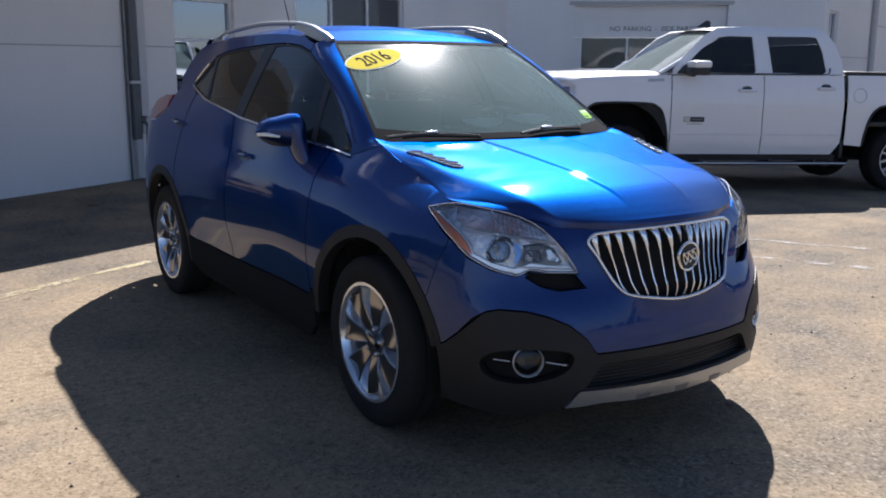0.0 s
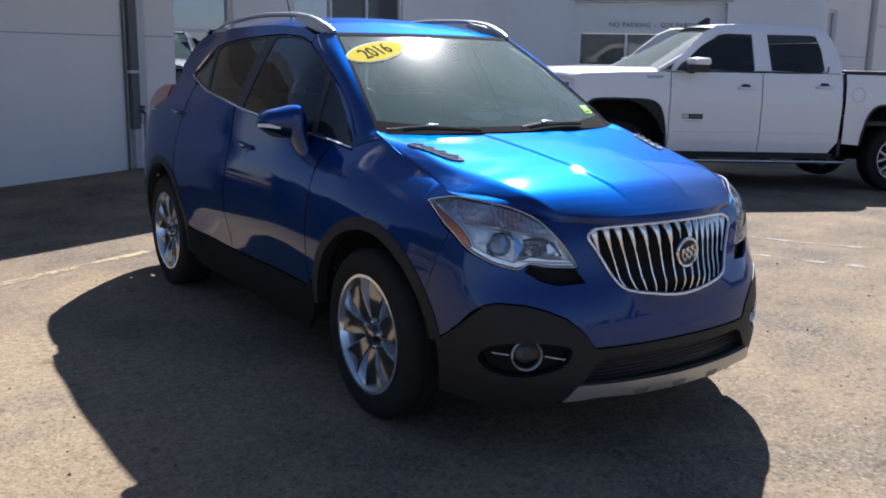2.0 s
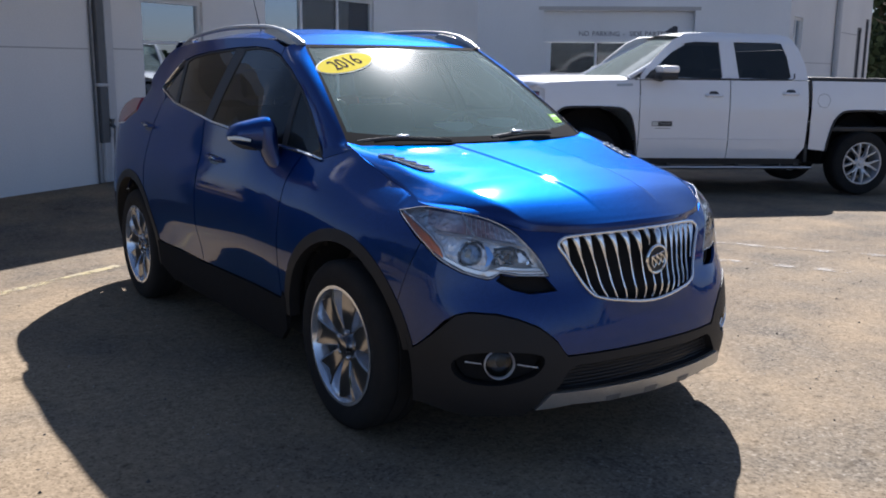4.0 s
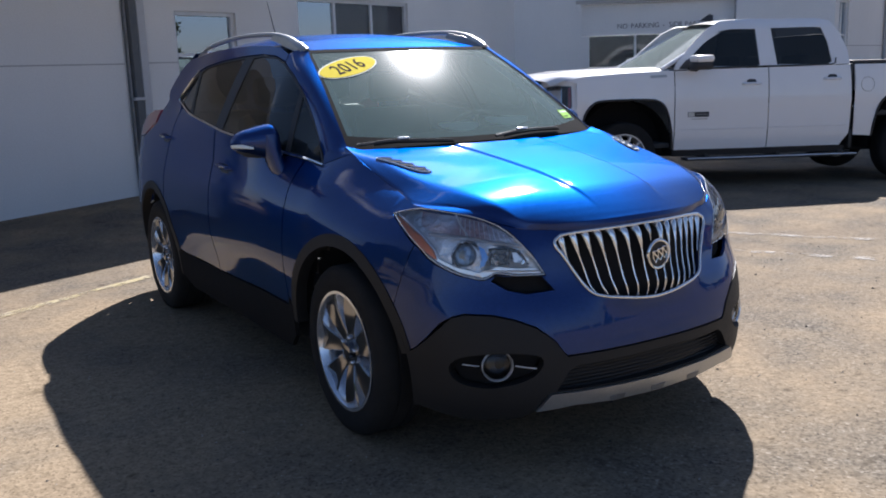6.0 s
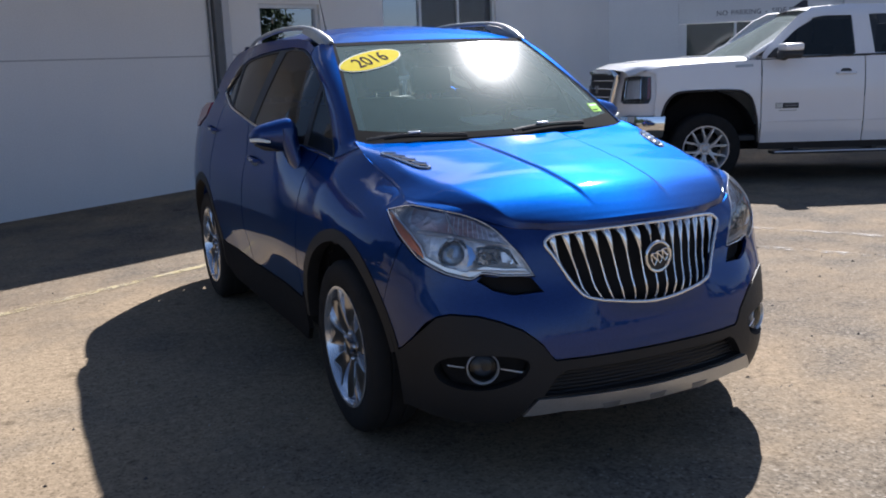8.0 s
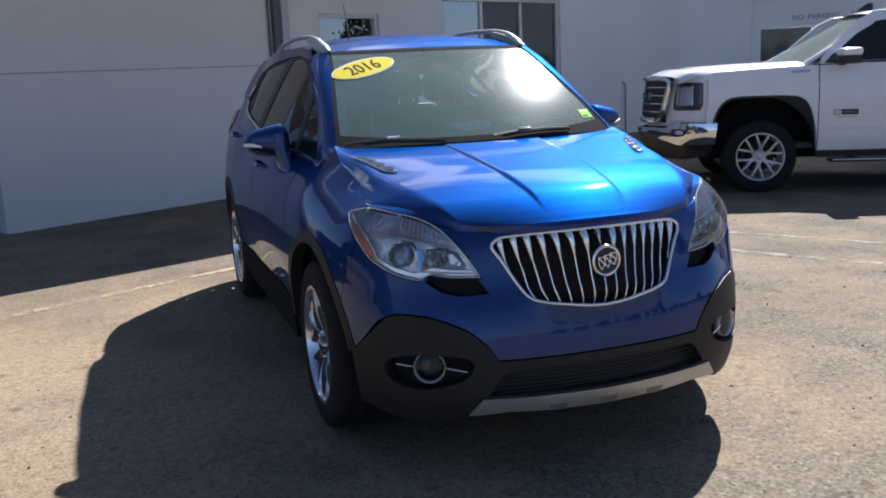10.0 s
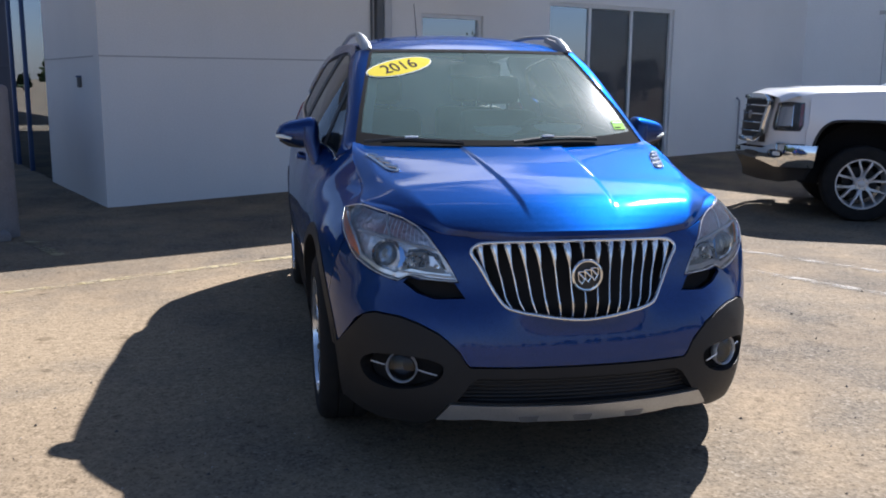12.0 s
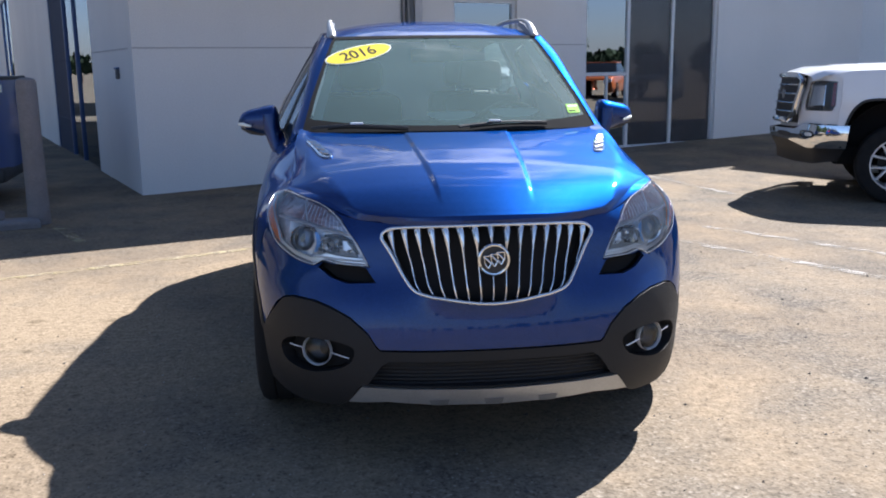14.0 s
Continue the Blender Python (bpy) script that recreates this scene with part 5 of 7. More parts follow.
# tailgate and rear glass close the back
part("tailgate", face_up(grid_sheet(lambda a, b: ((2 * b - 1) * (0.52 + 0.16 * a), 2.66 + 0.67 * a - 0.05 * (2 * b - 1) ** 2, 1.575 - 0.63 * a), 10, 16), (0, 1, 0)), BLUE, car, "blue tailgate with dark rear window")
part("roof_spoiler", box(bmesh.new(), (-0.46, 2.60, 1.560), (0.46, 2.72, 1.585), 0.010), BLUE, car, "blue roof spoiler")

for sg in (1, -1):
    rail = empty("roof_rail", parent=car)
    line = spline([(0.515 * sg, 0.925, 1.532), (0.522 * sg, 1.02, 1.566), (0.527 * sg, 1.12, 1.600), (0.528 * sg, 1.28, 1.624), (0.525 * sg, 1.6, 1.636), (0.52 * sg, 1.9, 1.633), (0.515 * sg, 2.3, 1.605), (0.51 * sg, 2.50, 1.566), (0.51 * sg, 2.59, 1.535)], 6)
    n = len(line)
    part("rail_bar", tube(bmesh.new(), line, [0.0125 + 0.013 * max(0, 1 - i / 15) * min(1, i / 5 + 0.2) for i in range(n)], 10, squash=1.0), SILVER, rail, "satin silver roof rail")
    prof = [(0.93, 1.525), (0.935, 1.538), (1.02, 1.568), (1.12, 1.600), (1.26, 1.620), (1.30, 1.600), (1.24, 1.588), (1.14, 1.566), (1.05, 1.540)]
    bm = bmesh.new()
    cap = [[bm.verts.new((0.523 * sg + dx, yy, zz)) for yy, zz in prof] for dx in (-0.021, 0.021)]
    for ring in cap:
        bm.faces.new(ring)
    for i in range(len(prof)):
        j = (i + 1) % len(prof)
        bm.faces.new((cap[0][i], cap[0][j], cap[1][j], cap[1][i]))
    bmesh.ops.recalc_face_normals(bm, faces=bm.faces)
    part("rail_foot", bm, SILVER, rail, "solid silver front foot of the rail")
    part("rail_foot", tube(bmesh.new(), [(0.52 * sg, 1.06, 1.555), (0.522 * sg, 1.14, 1.575), (0.522 * sg, 1.22, 1.588)], [0.016, 0.022, 0.01], 8), SILVER, rail, "silver front foot of the rail")
    part("rail_foot", tube(bmesh.new(), [(0.515 * sg, 2.32, 1.555), (0.512 * sg, 2.45, 1.555), (0.51 * sg, 2.54, 1.535)], [0.012, 0.02, 0.01], 8), SILVER, rail, "silver rear foot of the rail")

# door mirrors
for sg in (1, -1):
    mir = empty("door_mirror", parent=car)
    bm = bmesh.new()
    n, k = 22, 24
    rings = []
    for i in range(n + 1):
        a = i / n
        x = 0.783 + 0.200 * a
        end = max(0.02, (1 - (2 * a - 1) ** 6)) ** 0.5
        top = table([(0.0, 1.208), (0.10, 1.218), (0.40, 1.205), (0.75, 1.188), (0.92, 1.174), (1.0, 1.15)], a)
        bot = table([(0.0, 1.045), (0.3, 1.060), (0.6, 1.080), (0.9, 1.095), (1.0, 1.110)], a)
        zc, half = (top + bot) / 2, (top - bot) / 2 * (0.25 + 0.75 * end)
        deep = 0.092 * end * (1 - 0.30 * a) + 0.002
        yc = 0.715 + 0.045 * a
        ring = []
        for j in range(k):
            t = 2 * math.pi * j / k
            cy, cz = math.cos(t), math.sin(t)
            yy = deep * (abs(cy) ** 0.75) * (0.5 if cy > 0 else -1)
            zz = half * (abs(cz) ** 0.8) * (1 if cz > 0 else -1)
            ring.append(bm.verts.new((x * sg, yc + yy, zc + zz)))
        rings.append(ring)
    for r, q in zip(rings, rings[1:]):
        for j in range(k):
            bm.faces.new((r[j], r[(j + 1) % k], q[(j + 1) % k], q[j]))
    bm.faces.new(rings[0])
    bm.faces.new(rings[-1])
    bmesh.ops.recalc_face_normals(bm, faces=bm.faces)
    part("mirror_shell", bm, BLUE, mir, "blue mirror shell")
    sig = [(0.974 * sg, 0.750, 1.124), (0.964 * sg, 0.705, 1.124), (0.942 * sg, 0.672, 1.120), (0.915 * sg, 0.655, 1.114)]
    part("turn_signal", tube(bmesh.new(), spline(sig, 5), [0.005 + 0.008 * (1 - i / 16) for i in range(16)], 8, squash=0.8), PAPER, mir, "pale turn signal strip")
    part("mirror_base", tube(bmesh.new(), [(0.965 * sg, 0.735, 1.108), (0.92 * sg, 0.725, 1.094), (0.86 * sg, 0.72, 1.080)], [0.014, 0.026, 0.02], 10, squash=0.7), BLACK, mir, "black underside of the mirror")
    bm = bmesh.new()
    rings = []
    for z, x0, x1, y0, y1 in ((1.170, 0.784, 0.868, 0.640, 0.755), (1.105, 0.782, 0.866, 0.632, 0.755), (1.060, 0.774, 0.848, 0.630, 0.750), (1.010, 0.758, 0.830, 0.620, 0.740), (0.975, 0.745, 0.808, 0.605, 0.725), (0.945, 0.735, 0.792, 0.590, 0.710), (0.925, 0.725, 0.780, 0.580, 0.700)):
        cx, hx, cy, hy = (x0 + x1) / 2, (x1 - x0) / 2, (y0 + y1) / 2, (y1 - y0) / 2
        rings.append([bm.verts.new(((cx + hx * math.copysign(abs(math.cos(t)) ** 0.7, math.cos(t))) * sg, cy + hy * math.copysign(abs(math.sin(t)) ** 0.7, math.sin(t)), z)) for t in [2 * math.pi * j / 16 for j in range(16)]])
    for r, q in zip(rings, rings[1:]):
        for j in range(16):
            bm.faces.new((r[j], r[(j + 1) % 16], q[(j + 1) % 16], q[j]))
    bmesh.ops.recalc_face_normals(bm, faces=bm.faces)
    part("mirror_stalk", bm, BLUE, mir, "blue mirror stalk")
    gl = bmesh.new()
    bmesh.ops.create_circle(gl, cap_ends=True, segments=28, radius=1.0, matrix=Matrix.Translation((0.885 * sg, 0.778, 1.14)) @ Matrix.Diagonal((0.085, 1, 0.05, 1)) @ Matrix.Rotation(math.pi / 2, 4, 'X'))
    part("mirror_glass", gl, CHROME, mir, "mirror glass")

# door handles
for sg in (1, -1):
    for uu, zz in ((2.70, 0.987), (3.745, 1.093)):
        hd = empty("door_handle", parent=car)
        part("handle_bar", tube(bmesh.new(), [body((uu - 0.085) * sg, zz - 0.006, -0.004), body((uu - 0.07) * sg, zz - 0.003, 0.020), body(uu * sg, zz, 0.026), body((uu + 0.07) * sg, zz + 0.004, 0.020), body((uu + 0.085) * sg, zz + 0.005, -0.004)], [0.011, 0.0125, 0.0125, 0.0125, 0.011], 8, squash=0.8), BLUE, hd, "blue door handle")
        part("handle_insert", tube(bmesh.new(), [body((uu - 0.062) * sg, zz - 0.001, 0.030), body((uu - 0.02) * sg, zz + 0.001, 0.034), body((uu + 0.0) * sg, zz + 0.002, 0.033)], [0.005, 0.008, 0.005], 6, squash=0.6), CHROME, hd, "chrome end of the handle")
        # flat black patch on the skin paints the shade behind the handle
        part("handle_shade", patch(mirrored(rounded([(uu - 0.05, zz - 0.03), (uu + 0.05, zz - 0.026), (uu + 0.06, zz + 0.01), (uu - 0.06, zz + 0.004)], 4), sg), body, (), 0.02, 0.0, 0.002), GLOSS_BLACK, hd, "dark patch painted for the shade behind the handle")


# ---- wheels ----
def wheel(name, m, tyre_r, rim_r, width, spokes, parent, metal, tyre_label, style):
    """A wheel that turns about m's x axis; its outer face looks along plus x."""
    w = empty(name, m, parent)
    h = width / 2
    ring = [(rim_r, -h * 0.85), (rim_r + 0.012, -h * 0.95), (tyre_r - 0.035, -h), (tyre_r - 0.012, -h * 0.90), (tyre_r, -h * 0.72)]
    prof = ring + [(tyre_r, -h * 0.36), (tyre_r - 0.006, -h * 0.33), (tyre_r - 0.006, -h * 0.29), (tyre_r, -h * 0.26), (tyre_r, h * 0.26), (tyre_r - 0.006, h * 0.29), (tyre_r - 0.006, h * 0.33), (tyre_r, h * 0.36)] + [(r, -a) for r, a in ring[::-1]]
    part("tyre", face_up(lathe(bmesh.new(), prof, 56, Matrix.Identity(4)), (1, 0, 0)), RUBBER, w, tyre_label)
    barrel = [(rim_r + 0.004, h * 0.90), (rim_r + 0.006, h * 0.97), (rim_r - 0.006, h * 0.97), (rim_r - 0.012, h * 0.86), (rim_r - 0.024, h * 0.3), (rim_r - 0.03, -h * 0.6), (rim_r, -h * 0.85)]
    part("rim", lathe(bmesh.new(), barrel, 56, Matrix.Identity(4)), metal, w, "bright alloy rim")
    part("brake_disc", lathe(bmesh.new(), [(rim_r * 0.68, -h * 0.15), (rim_r * 0.68, -h * 0.05), (rim_r * 0.3, -h * 0.05), (0.001, -h * 0.04)], 32, Matrix.Identity(4)), CLADDING, w, "dull brake disc")
    face = h * 0.80
    for k in range(spokes):
        t = 2 * math.pi * k / spokes + 0.22
        bm = bmesh.new()
        if style == "broad":
            n = 8
            rows = []
            for i in range(n + 1):
                a = i / n
                r = 0.055 + (rim_r - 0.004 - 0.055) * a
                half = 0.024 + 0.044 * a ** 1.1
                x = face + 0.004 - 0.018 * (1 - a) + 0.010 * math.sin(math.pi * a)
                rows.append([bm.verts.new((x - d, r, s * half * wd)) for s, d, wd in ((-1, 0.055, 1.20), (-1, 0.004, 1.0), (-0.86, 0.0, 1.0), (0.0, 0.014 * a, 1.0), (0.86, 0.0, 1.0), (1, 0.004, 1.0), (1, 0.055, 1.20))])
        else:
            n = 7
            rows = []
            for i in range(n + 1):
                a = i / n
                r = 0.06 + (rim_r - 0.012 - 0.06) * a
                split = 0.006 + 0.056 * ease(0.15, 1.0, a)
                half = 0.017 - 0.003 * a
                x = face - 0.016 * (1 - a) + 0.012 * math.sin(math.pi * a)
                rows.append([bm.verts.new((x - d, r, s)) for s, d in ((-split - half, 0.045), (-split - half * 0.9, 0.0), (-split + half * 0.5, 0.0), (-max(0.0, split - half * 0.8), 0.045 if i > 1 else 0.006), (max(0.0, split - half * 0.8), 0.045 if i > 1 else 0.006), (split - half * 0.5, 0.0), (split + half * 0.9, 0.0), (split + half, 0.045))])
        walls = bmesh.new()
        for i, (r, q) in enumerate(zip(rows, rows[1:])):
            for j in range(len(r) - 1):
                if style == "split" and j == 3 and i > 1:
                    continue                    # the two arms part here
                if style == "broad" and j in (0, len(r) - 2):
                    walls.faces.new([walls.verts.new(v.co) for v in (r[j], r[j + 1], q[j + 1], q[j])])
                else:
                    bm.faces.new((r[j], r[j + 1], q[j + 1], q[j]))
        for piece in (bm, walls):
            for v in [v for v in piece.verts if not v.link_faces]:
                piece.verts.remove(v)
            bmesh.ops.remove_doubles(piece, verts=piece.verts, dist=0.0004)
            bmesh.ops.rotate(piece, verts=piece.verts, cent=(0, 0, 0), matrix=Matrix.Rotation(t, 3, 'X'))
            face_up(piece, (1, 0, 0))
        if walls.faces:
            # faces carry the painted dark reflection, side walls keep the rim's metal
            part("spoke", bm, SPOKE_FACE, w, "polished spoke face, darkened as if reflecting dark ground")
            part("spoke_wall", walls, metal, w, "bright side of the spoke")
        else:
            part("spoke", bm, metal, w)
            walls.free()
    part("hub", lathe(bmesh.new(), [(0.078, face - 0.05), (0.075, face - 0.022), (0.062, face - 0.010), (0.036, face - 0.012), (0.033, face + 0.004), (0.026, face + 0.007), (0.0005, face + 0.008)], 30, Matrix.Identity(4)), SPOKE_FACE if style == "broad" else metal, w, "centre cap of the wheel")
    for k in range(5 if style == "broad" else 6):
        t = 2 * math.pi * k / (5 if style == "broad" else 6)
        part("wheel_nut", lathe(bmesh.new(), [(0.009, face - 0.03), (0.009, face - 0.004), (0.006, face), (0.0004, face)], 8, Matrix.Translation((0, 0.052 * math.cos(t), 0.052 * math.sin(t)))), CHROME, w)
    return w


def wheel_well(cy, sg, parent):
    def well(a, b):
        t = radians(-12 + 204 * a)
        r, x = [(0.450, 0.785), (0.458, 0.60), (0.30, 0.56), (0.02, 0.55)][round(b * 3)]
        return x * sg, cy + r * math.cos(t), HUB_Z + r * math.sin(t)
    part("wheel_well", grid_sheet(well, 30, 3), BLACK, parent, "black wheel well")


for cy in (0.0, 2.57):
    for sg in (1, -1):
        m = Matrix.Translation((0.755 * sg, cy, TYRE_R)) @ Matrix.Rotation(0 if sg > 0 else math.pi, 4, 'Z') @ Matrix.Rotation(0.3 * cy + 0.15, 4, 'X')
        wheel("road_wheel", m, TYRE_R, 0.236, 0.205, 7, car, RIM_METAL, "black tyre", "broad")
        wheel_well(cy, sg, car)
part("underbody", box(bmesh.new(), (-0.62, -0.62, 0.22), (0.62, 3.2, 0.34), 0.03), BLACK, car, "black underbody")

# ---- cabin ----
def seat(x, y, name="car_seat"):
    s = empty(name, Matrix.Translation((x, y, 0)), car)
    part("seat_cushion", box(bmesh.new(), (-0.25, -0.25, 0.50), (0.25, 0.26, 0.66), 0.06), SEAT_CLOTH, s)
    bm = box(bmesh.new(), (-0.24, -0.07, 0.0), (0.24, 0.07, 0.62), 0.06, Matrix.Translation((0, 0.30, 0.62)) @ Matrix.Rotation(radians(-16), 4, 'X'))
    part("seat_back", bm, SEAT_CLOTH, s)
    bm = box(bmesh.new(), (-0.13, -0.05, 0.0), (0.13, 0.05, 0.17), 0.045, Matrix.Translation((0, 0.465, 1.25)) @ Matrix.Rotation(radians(-12), 4, 'X'))
    part("headrest", bm, SEAT_CLOTH, s)
    for dx in (-0.05, 0.05):
        part("headrest_post", tube(bmesh.new(), [(dx, 0.45, 1.18), (dx, 0.465, 1.28)], 0.006, 6), CHROME, s)


for x in (-0.36, 0.36):
    seat(x, 1.25)
    seat(x, 2.05)


def dash(a, b):
    x = (2 * b - 1) * 0.68
    prof = [(0.235, 1.085), (0.34, 1.112), (0.46, 1.138), (0.60, 1.132), (0.66, 1.06), (0.64, 0.90), (0.62, 0.72)]
    k = a * (len(prof) - 1)
    i = min(int(k), len(prof) - 2)
    y = prof[i][0] + (prof[i + 1][0] - prof[i][0]) * (k - i)
    z = prof[i][1] + (prof[i + 1][1] - prof[i][1]) * (k - i)
    hump = 0.014 * math.exp(-((x - 0.36) / 0.16) ** 2) * math.sin(math.pi * min(1, a * 1.4))
    return x, y, z - 0.02 * abs(x) ** 2 + hump


part("dashboard", face_up(grid_sheet(dash, 18, 30), (0, 0, 1)), TRIM_DARK, car, "dark moulded dashboard")
stw = empty("steering_wheel", Matrix.Translation((0.36, 0.86, 1.03)) @ Matrix.Rotation(radians(-66), 4, 'X'), car)
part("wheel_rim", tube(bmesh.new(), [(0.185 * math.cos(k * math.pi / 20), 0.185 * math.sin(k * math.pi / 20), 0) for k in range(40)], 0.015, 8, True), TRIM_DARK, stw, "dark steering wheel rim")
part("wheel_boss", box(bmesh.new(), (-0.08, -0.06, -0.02), (0.08, 0.06, 0.02), 0.015), TRIM_DARK, stw)
for k in range(3):
    t = (0, math.pi, -math.pi / 2)[k]
    part("wheel_spoke", tube(bmesh.new(), [(0.05 * math.cos(t), 0.05 * math.sin(t), 0), (0.18 * math.cos(t), 0.18 * math.sin(t), 0)], 0.012, 6), SILVER, stw)
part("rear_view_mirror", box(bmesh.new(), (-0.13, 0.80, 1.405), (0.13, 0.835, 1.475), 0.014), MATT_BLACK, car, "black rear-view mirror")
part("headliner", face_up(grid_sheet(lambda a, b: Vector(roof(0.02 + 0.96 * a, 0.03 + 0.94 * b)) - Vector((0, 0, 0.035)), 10, 10), (0, 0, -1)), PALE_TRIM, car, "pale headliner")
part("cabin_floor", box(bmesh.new(), (-0.70, 0.3, 0.34), (0.70, 3.0, 0.42), 0.01), TRIM_DARK, car, "dark cabin floor")
for sg in (1, -1):
    part("door_card", box(bmesh.new(), (0.70 * sg - 0.01, 0.62, 0.45), (0.70 * sg + 0.01, 2.4, 1.06), 0.008), TRIM_DARK, car, "dark inner door trim")
    def inner_pillar(a, b, sg=sg):
        z = 1.13 + 0.39 * a
        p = Vector(screen(xw(z) - 0.030 - 0.045 * b, z)) + Vector((0, 0.035 + 0.03 * b, -0.01))
        return p.x * sg, p.y, p.z
    part("inner_pillar_trim", grid_sheet(inner_pillar, 12, 4), PALE_TRIM, car, "pale inner pillar trim")

# papers on the dashboard, year sticker and inspection sticker
for x, y, rz in ((0.023, 0.45, 0.1), (0.332, 0.50, -0.15)):
    bm = bmesh.new()
    bmesh.ops.create_circle(bm, cap_ends=True, segments=32, radius=1.0)
    bmesh.ops.scale(bm, vec=(0.115, 0.06, 1), verts=bm.verts)
    for v in bm.verts:
        v.co.z = 0.012 * (v.co.x / 0.115) ** 2
    bmesh.ops.solidify(bm, geom=bm.faces[:], thickness=0.003)
    ob = finish("paper_disc", bm, PAPER, None, True)
    ob.matrix_basis = Matrix.Translation((x, y, 1.158 if x < 0.2 else 1.166)) @ Matrix.Rotation(rz, 4, 'Z') @ Matrix.Rotation(0.30, 4, 'X')
    tagged(ob, "pale oval paper lying on the car's dashboard", "paper", "papers on the dashboard")


def on_screen(dx, dy, cx, cz, turn, lift):
    """A place on the windscreen, dx across and dy up along the glass from the middle (cx, cz), turned."""
    ax, ay = dx * math.cos(turn) - dy * math.sin(turn), dx * math.sin(turn) + dy * math.cos(turn)
    return Vector(screen(cx + ax, cz + ay * 0.55)) + Vector((0, -0.55, 0.84)) * lift


YX, YZ, YT = -0.392, 1.447, math.atan2((1.484 - 1.409) / 0.55, 0.32)
HALF = 0.5 * math.hypot(0.32, (1.484 - 1.409) / 0.55)
sticker = tagged(empty("year_sticker"), "yellow oval year sticker on the windscreen", "sticker")


def disc(rx, ry, lift):
    bm = bmesh.new()
    mid = bm.verts.new(on_screen(0, 0, YX, YZ, YT, lift))
    rings = [[bm.verts.new(on_screen(q * rx * math.cos(k * math.pi / 24), q * ry * math.sin(k * math.pi / 24), YX, YZ, YT, lift)) for k in range(48)] for q in (0.25, 0.5, 0.75, 1.0)]
    for k in range(48):
        bm.faces.new((mid, rings[0][k], rings[0][(k + 1) % 48]))
        for r, q in zip(rings, rings[1:]):
            bm.faces.new((r[k], q[k], q[(k + 1) % 48], r[(k + 1) % 48]))
    return face_up(bm, (0, -1, 0.5))


part("sticker_edge", disc(HALF, 0.066, 0.0025), PAPER, sticker, "pale edge of the sticker")
part("sticker_face", disc(HALF * 0.965, 0.060, 0.0035), STICKER_YELLOW, sticker)


def lettering(text, size, place, mat, parent, name="lettering", bold=0.0):
    """Writing as a mesh; place(x, y) puts a point of the flat text, middle at 0, 0, into the scene."""
    cu = bpy.data.curves.new("text", 'FONT')
    cu.body, cu.size, cu.align_x, cu.align_y = text, size, 'CENTER', 'CENTER'
    cu.resolution_u = 3
    cu.offset = bold
    tmp = bpy.data.objects.new("text", cu)
    me = bpy.data.meshes.new_from_object(tmp)
    bpy.data.objects.remove(tmp)
    for v in me.vertices:
        v.co = place(v.co.x, v.co.y)
    me.materials.append(mat)
    ob = new(name, me)
    if parent is not None:
        ob.parent = parent
    return ob


lettering("2016", 0.082, lambda x, y: on_screen(x * 1.12, y * 1.22, YX, YZ, YT, 0.0045), INK, sticker, "year_digits", 0.0004)
insp = tagged(empty("inspection_sticker"), "small pale green sticker in the windscreen's corner", "sticker")


def quad_on_screen(x0, x1, z0, z1, lift):
    return face_up(grid_sheet(lambda a, b: Vector(screen(x0 + (x1 - x0) * b, z0 + (z1 - z0) * a)) + Vector((0, -0.55, 0.84)) * lift, 4, 6), (0, -1, 0.5))


part("sticker_face", quad_on_screen(0.545, 0.605, 1.168, 1.205, 0.0025), STICKER_GREEN, insp)
part("sticker_band", quad_on_screen(0.550, 0.600, 1.193, 1.199, 0.0038), PAPER, insp, "pale printed band")
part("sticker_band", quad_on_screen(0.552, 0.585, 1.174, 1.178, 0.0038), INK, insp, "dark line of print")

# aerial at the back of the roof
part("aerial", tube(bmesh.new(), [(0.0, 2.50, 1.600), (0.0, 2.56, 1.70), (0.0, 2.66, 1.90)], [0.008, 0.004, 0.002], 6), BLACK, car, "thin black roof aerial")


# ---- white crew-cab pickup ----
TRUCK = radians(-25.0)
M_TRUCK = Matrix.Translation((4.899, 4.503, 0.0)) @ Matrix.Scale(0.957, 4) @ Matrix.Rotation(TRUCK, 4, 'Z') @ Matrix.Rotation(radians(0.78), 4, 'Y')
truck = tagged(empty("pickup_truck", M_TRUCK), "white crew-cab pickup truck with chrome bumper and dark windows", "truck")
T_WIDE = 1.98
T_IN = [(0.30, 0.08), (0.46, 0.03), (0.60, 0.005), (0.80, 0.0), (0.92, 0.006), (1.02, 0.0), (1.20, 0.012), (1.33, 0.03), (1.40, 0.045), (1.88, 0.225), (1.96, 0.28), (2.0, 0.34)]


def truck_side(x, z, lift=0.0):
    """Near flank of the pickup: x back from the front axle, z up."""
    d = soft_table(T_IN, z)
    if x < -0.45:
        d += 0.30 * ((-0.45 - x) / 0.55) ** 2.2
    if x > 4.6:
        d += 0.05 * ((x - 4.6) / 0.27) ** 2
    return x, d - lift * 0.97, z + lift * 0.2 * (z > 1.4)


def truck_far(x, z, lift=0.0):
    a, b, c = truck_side(x, z, lift)
    return a, T_WIDE - b, c


def arch_line(cx, top=1.06):
    """A squared-off wheel opening, from its rear foot to its front foot."""
    return smooth_chain([(cx + 0.575, 0.47), (cx + 0.555, 0.70), (cx + 0.50, 0.93), (cx + 0.41, 1.03), (cx + 0.25, top), (cx - 0.25, top), (cx - 0.40, 1.02), (cx - 0.49, 0.90), (cx - 0.545, 0.70), (cx - 0.56, 0.56)], 3)


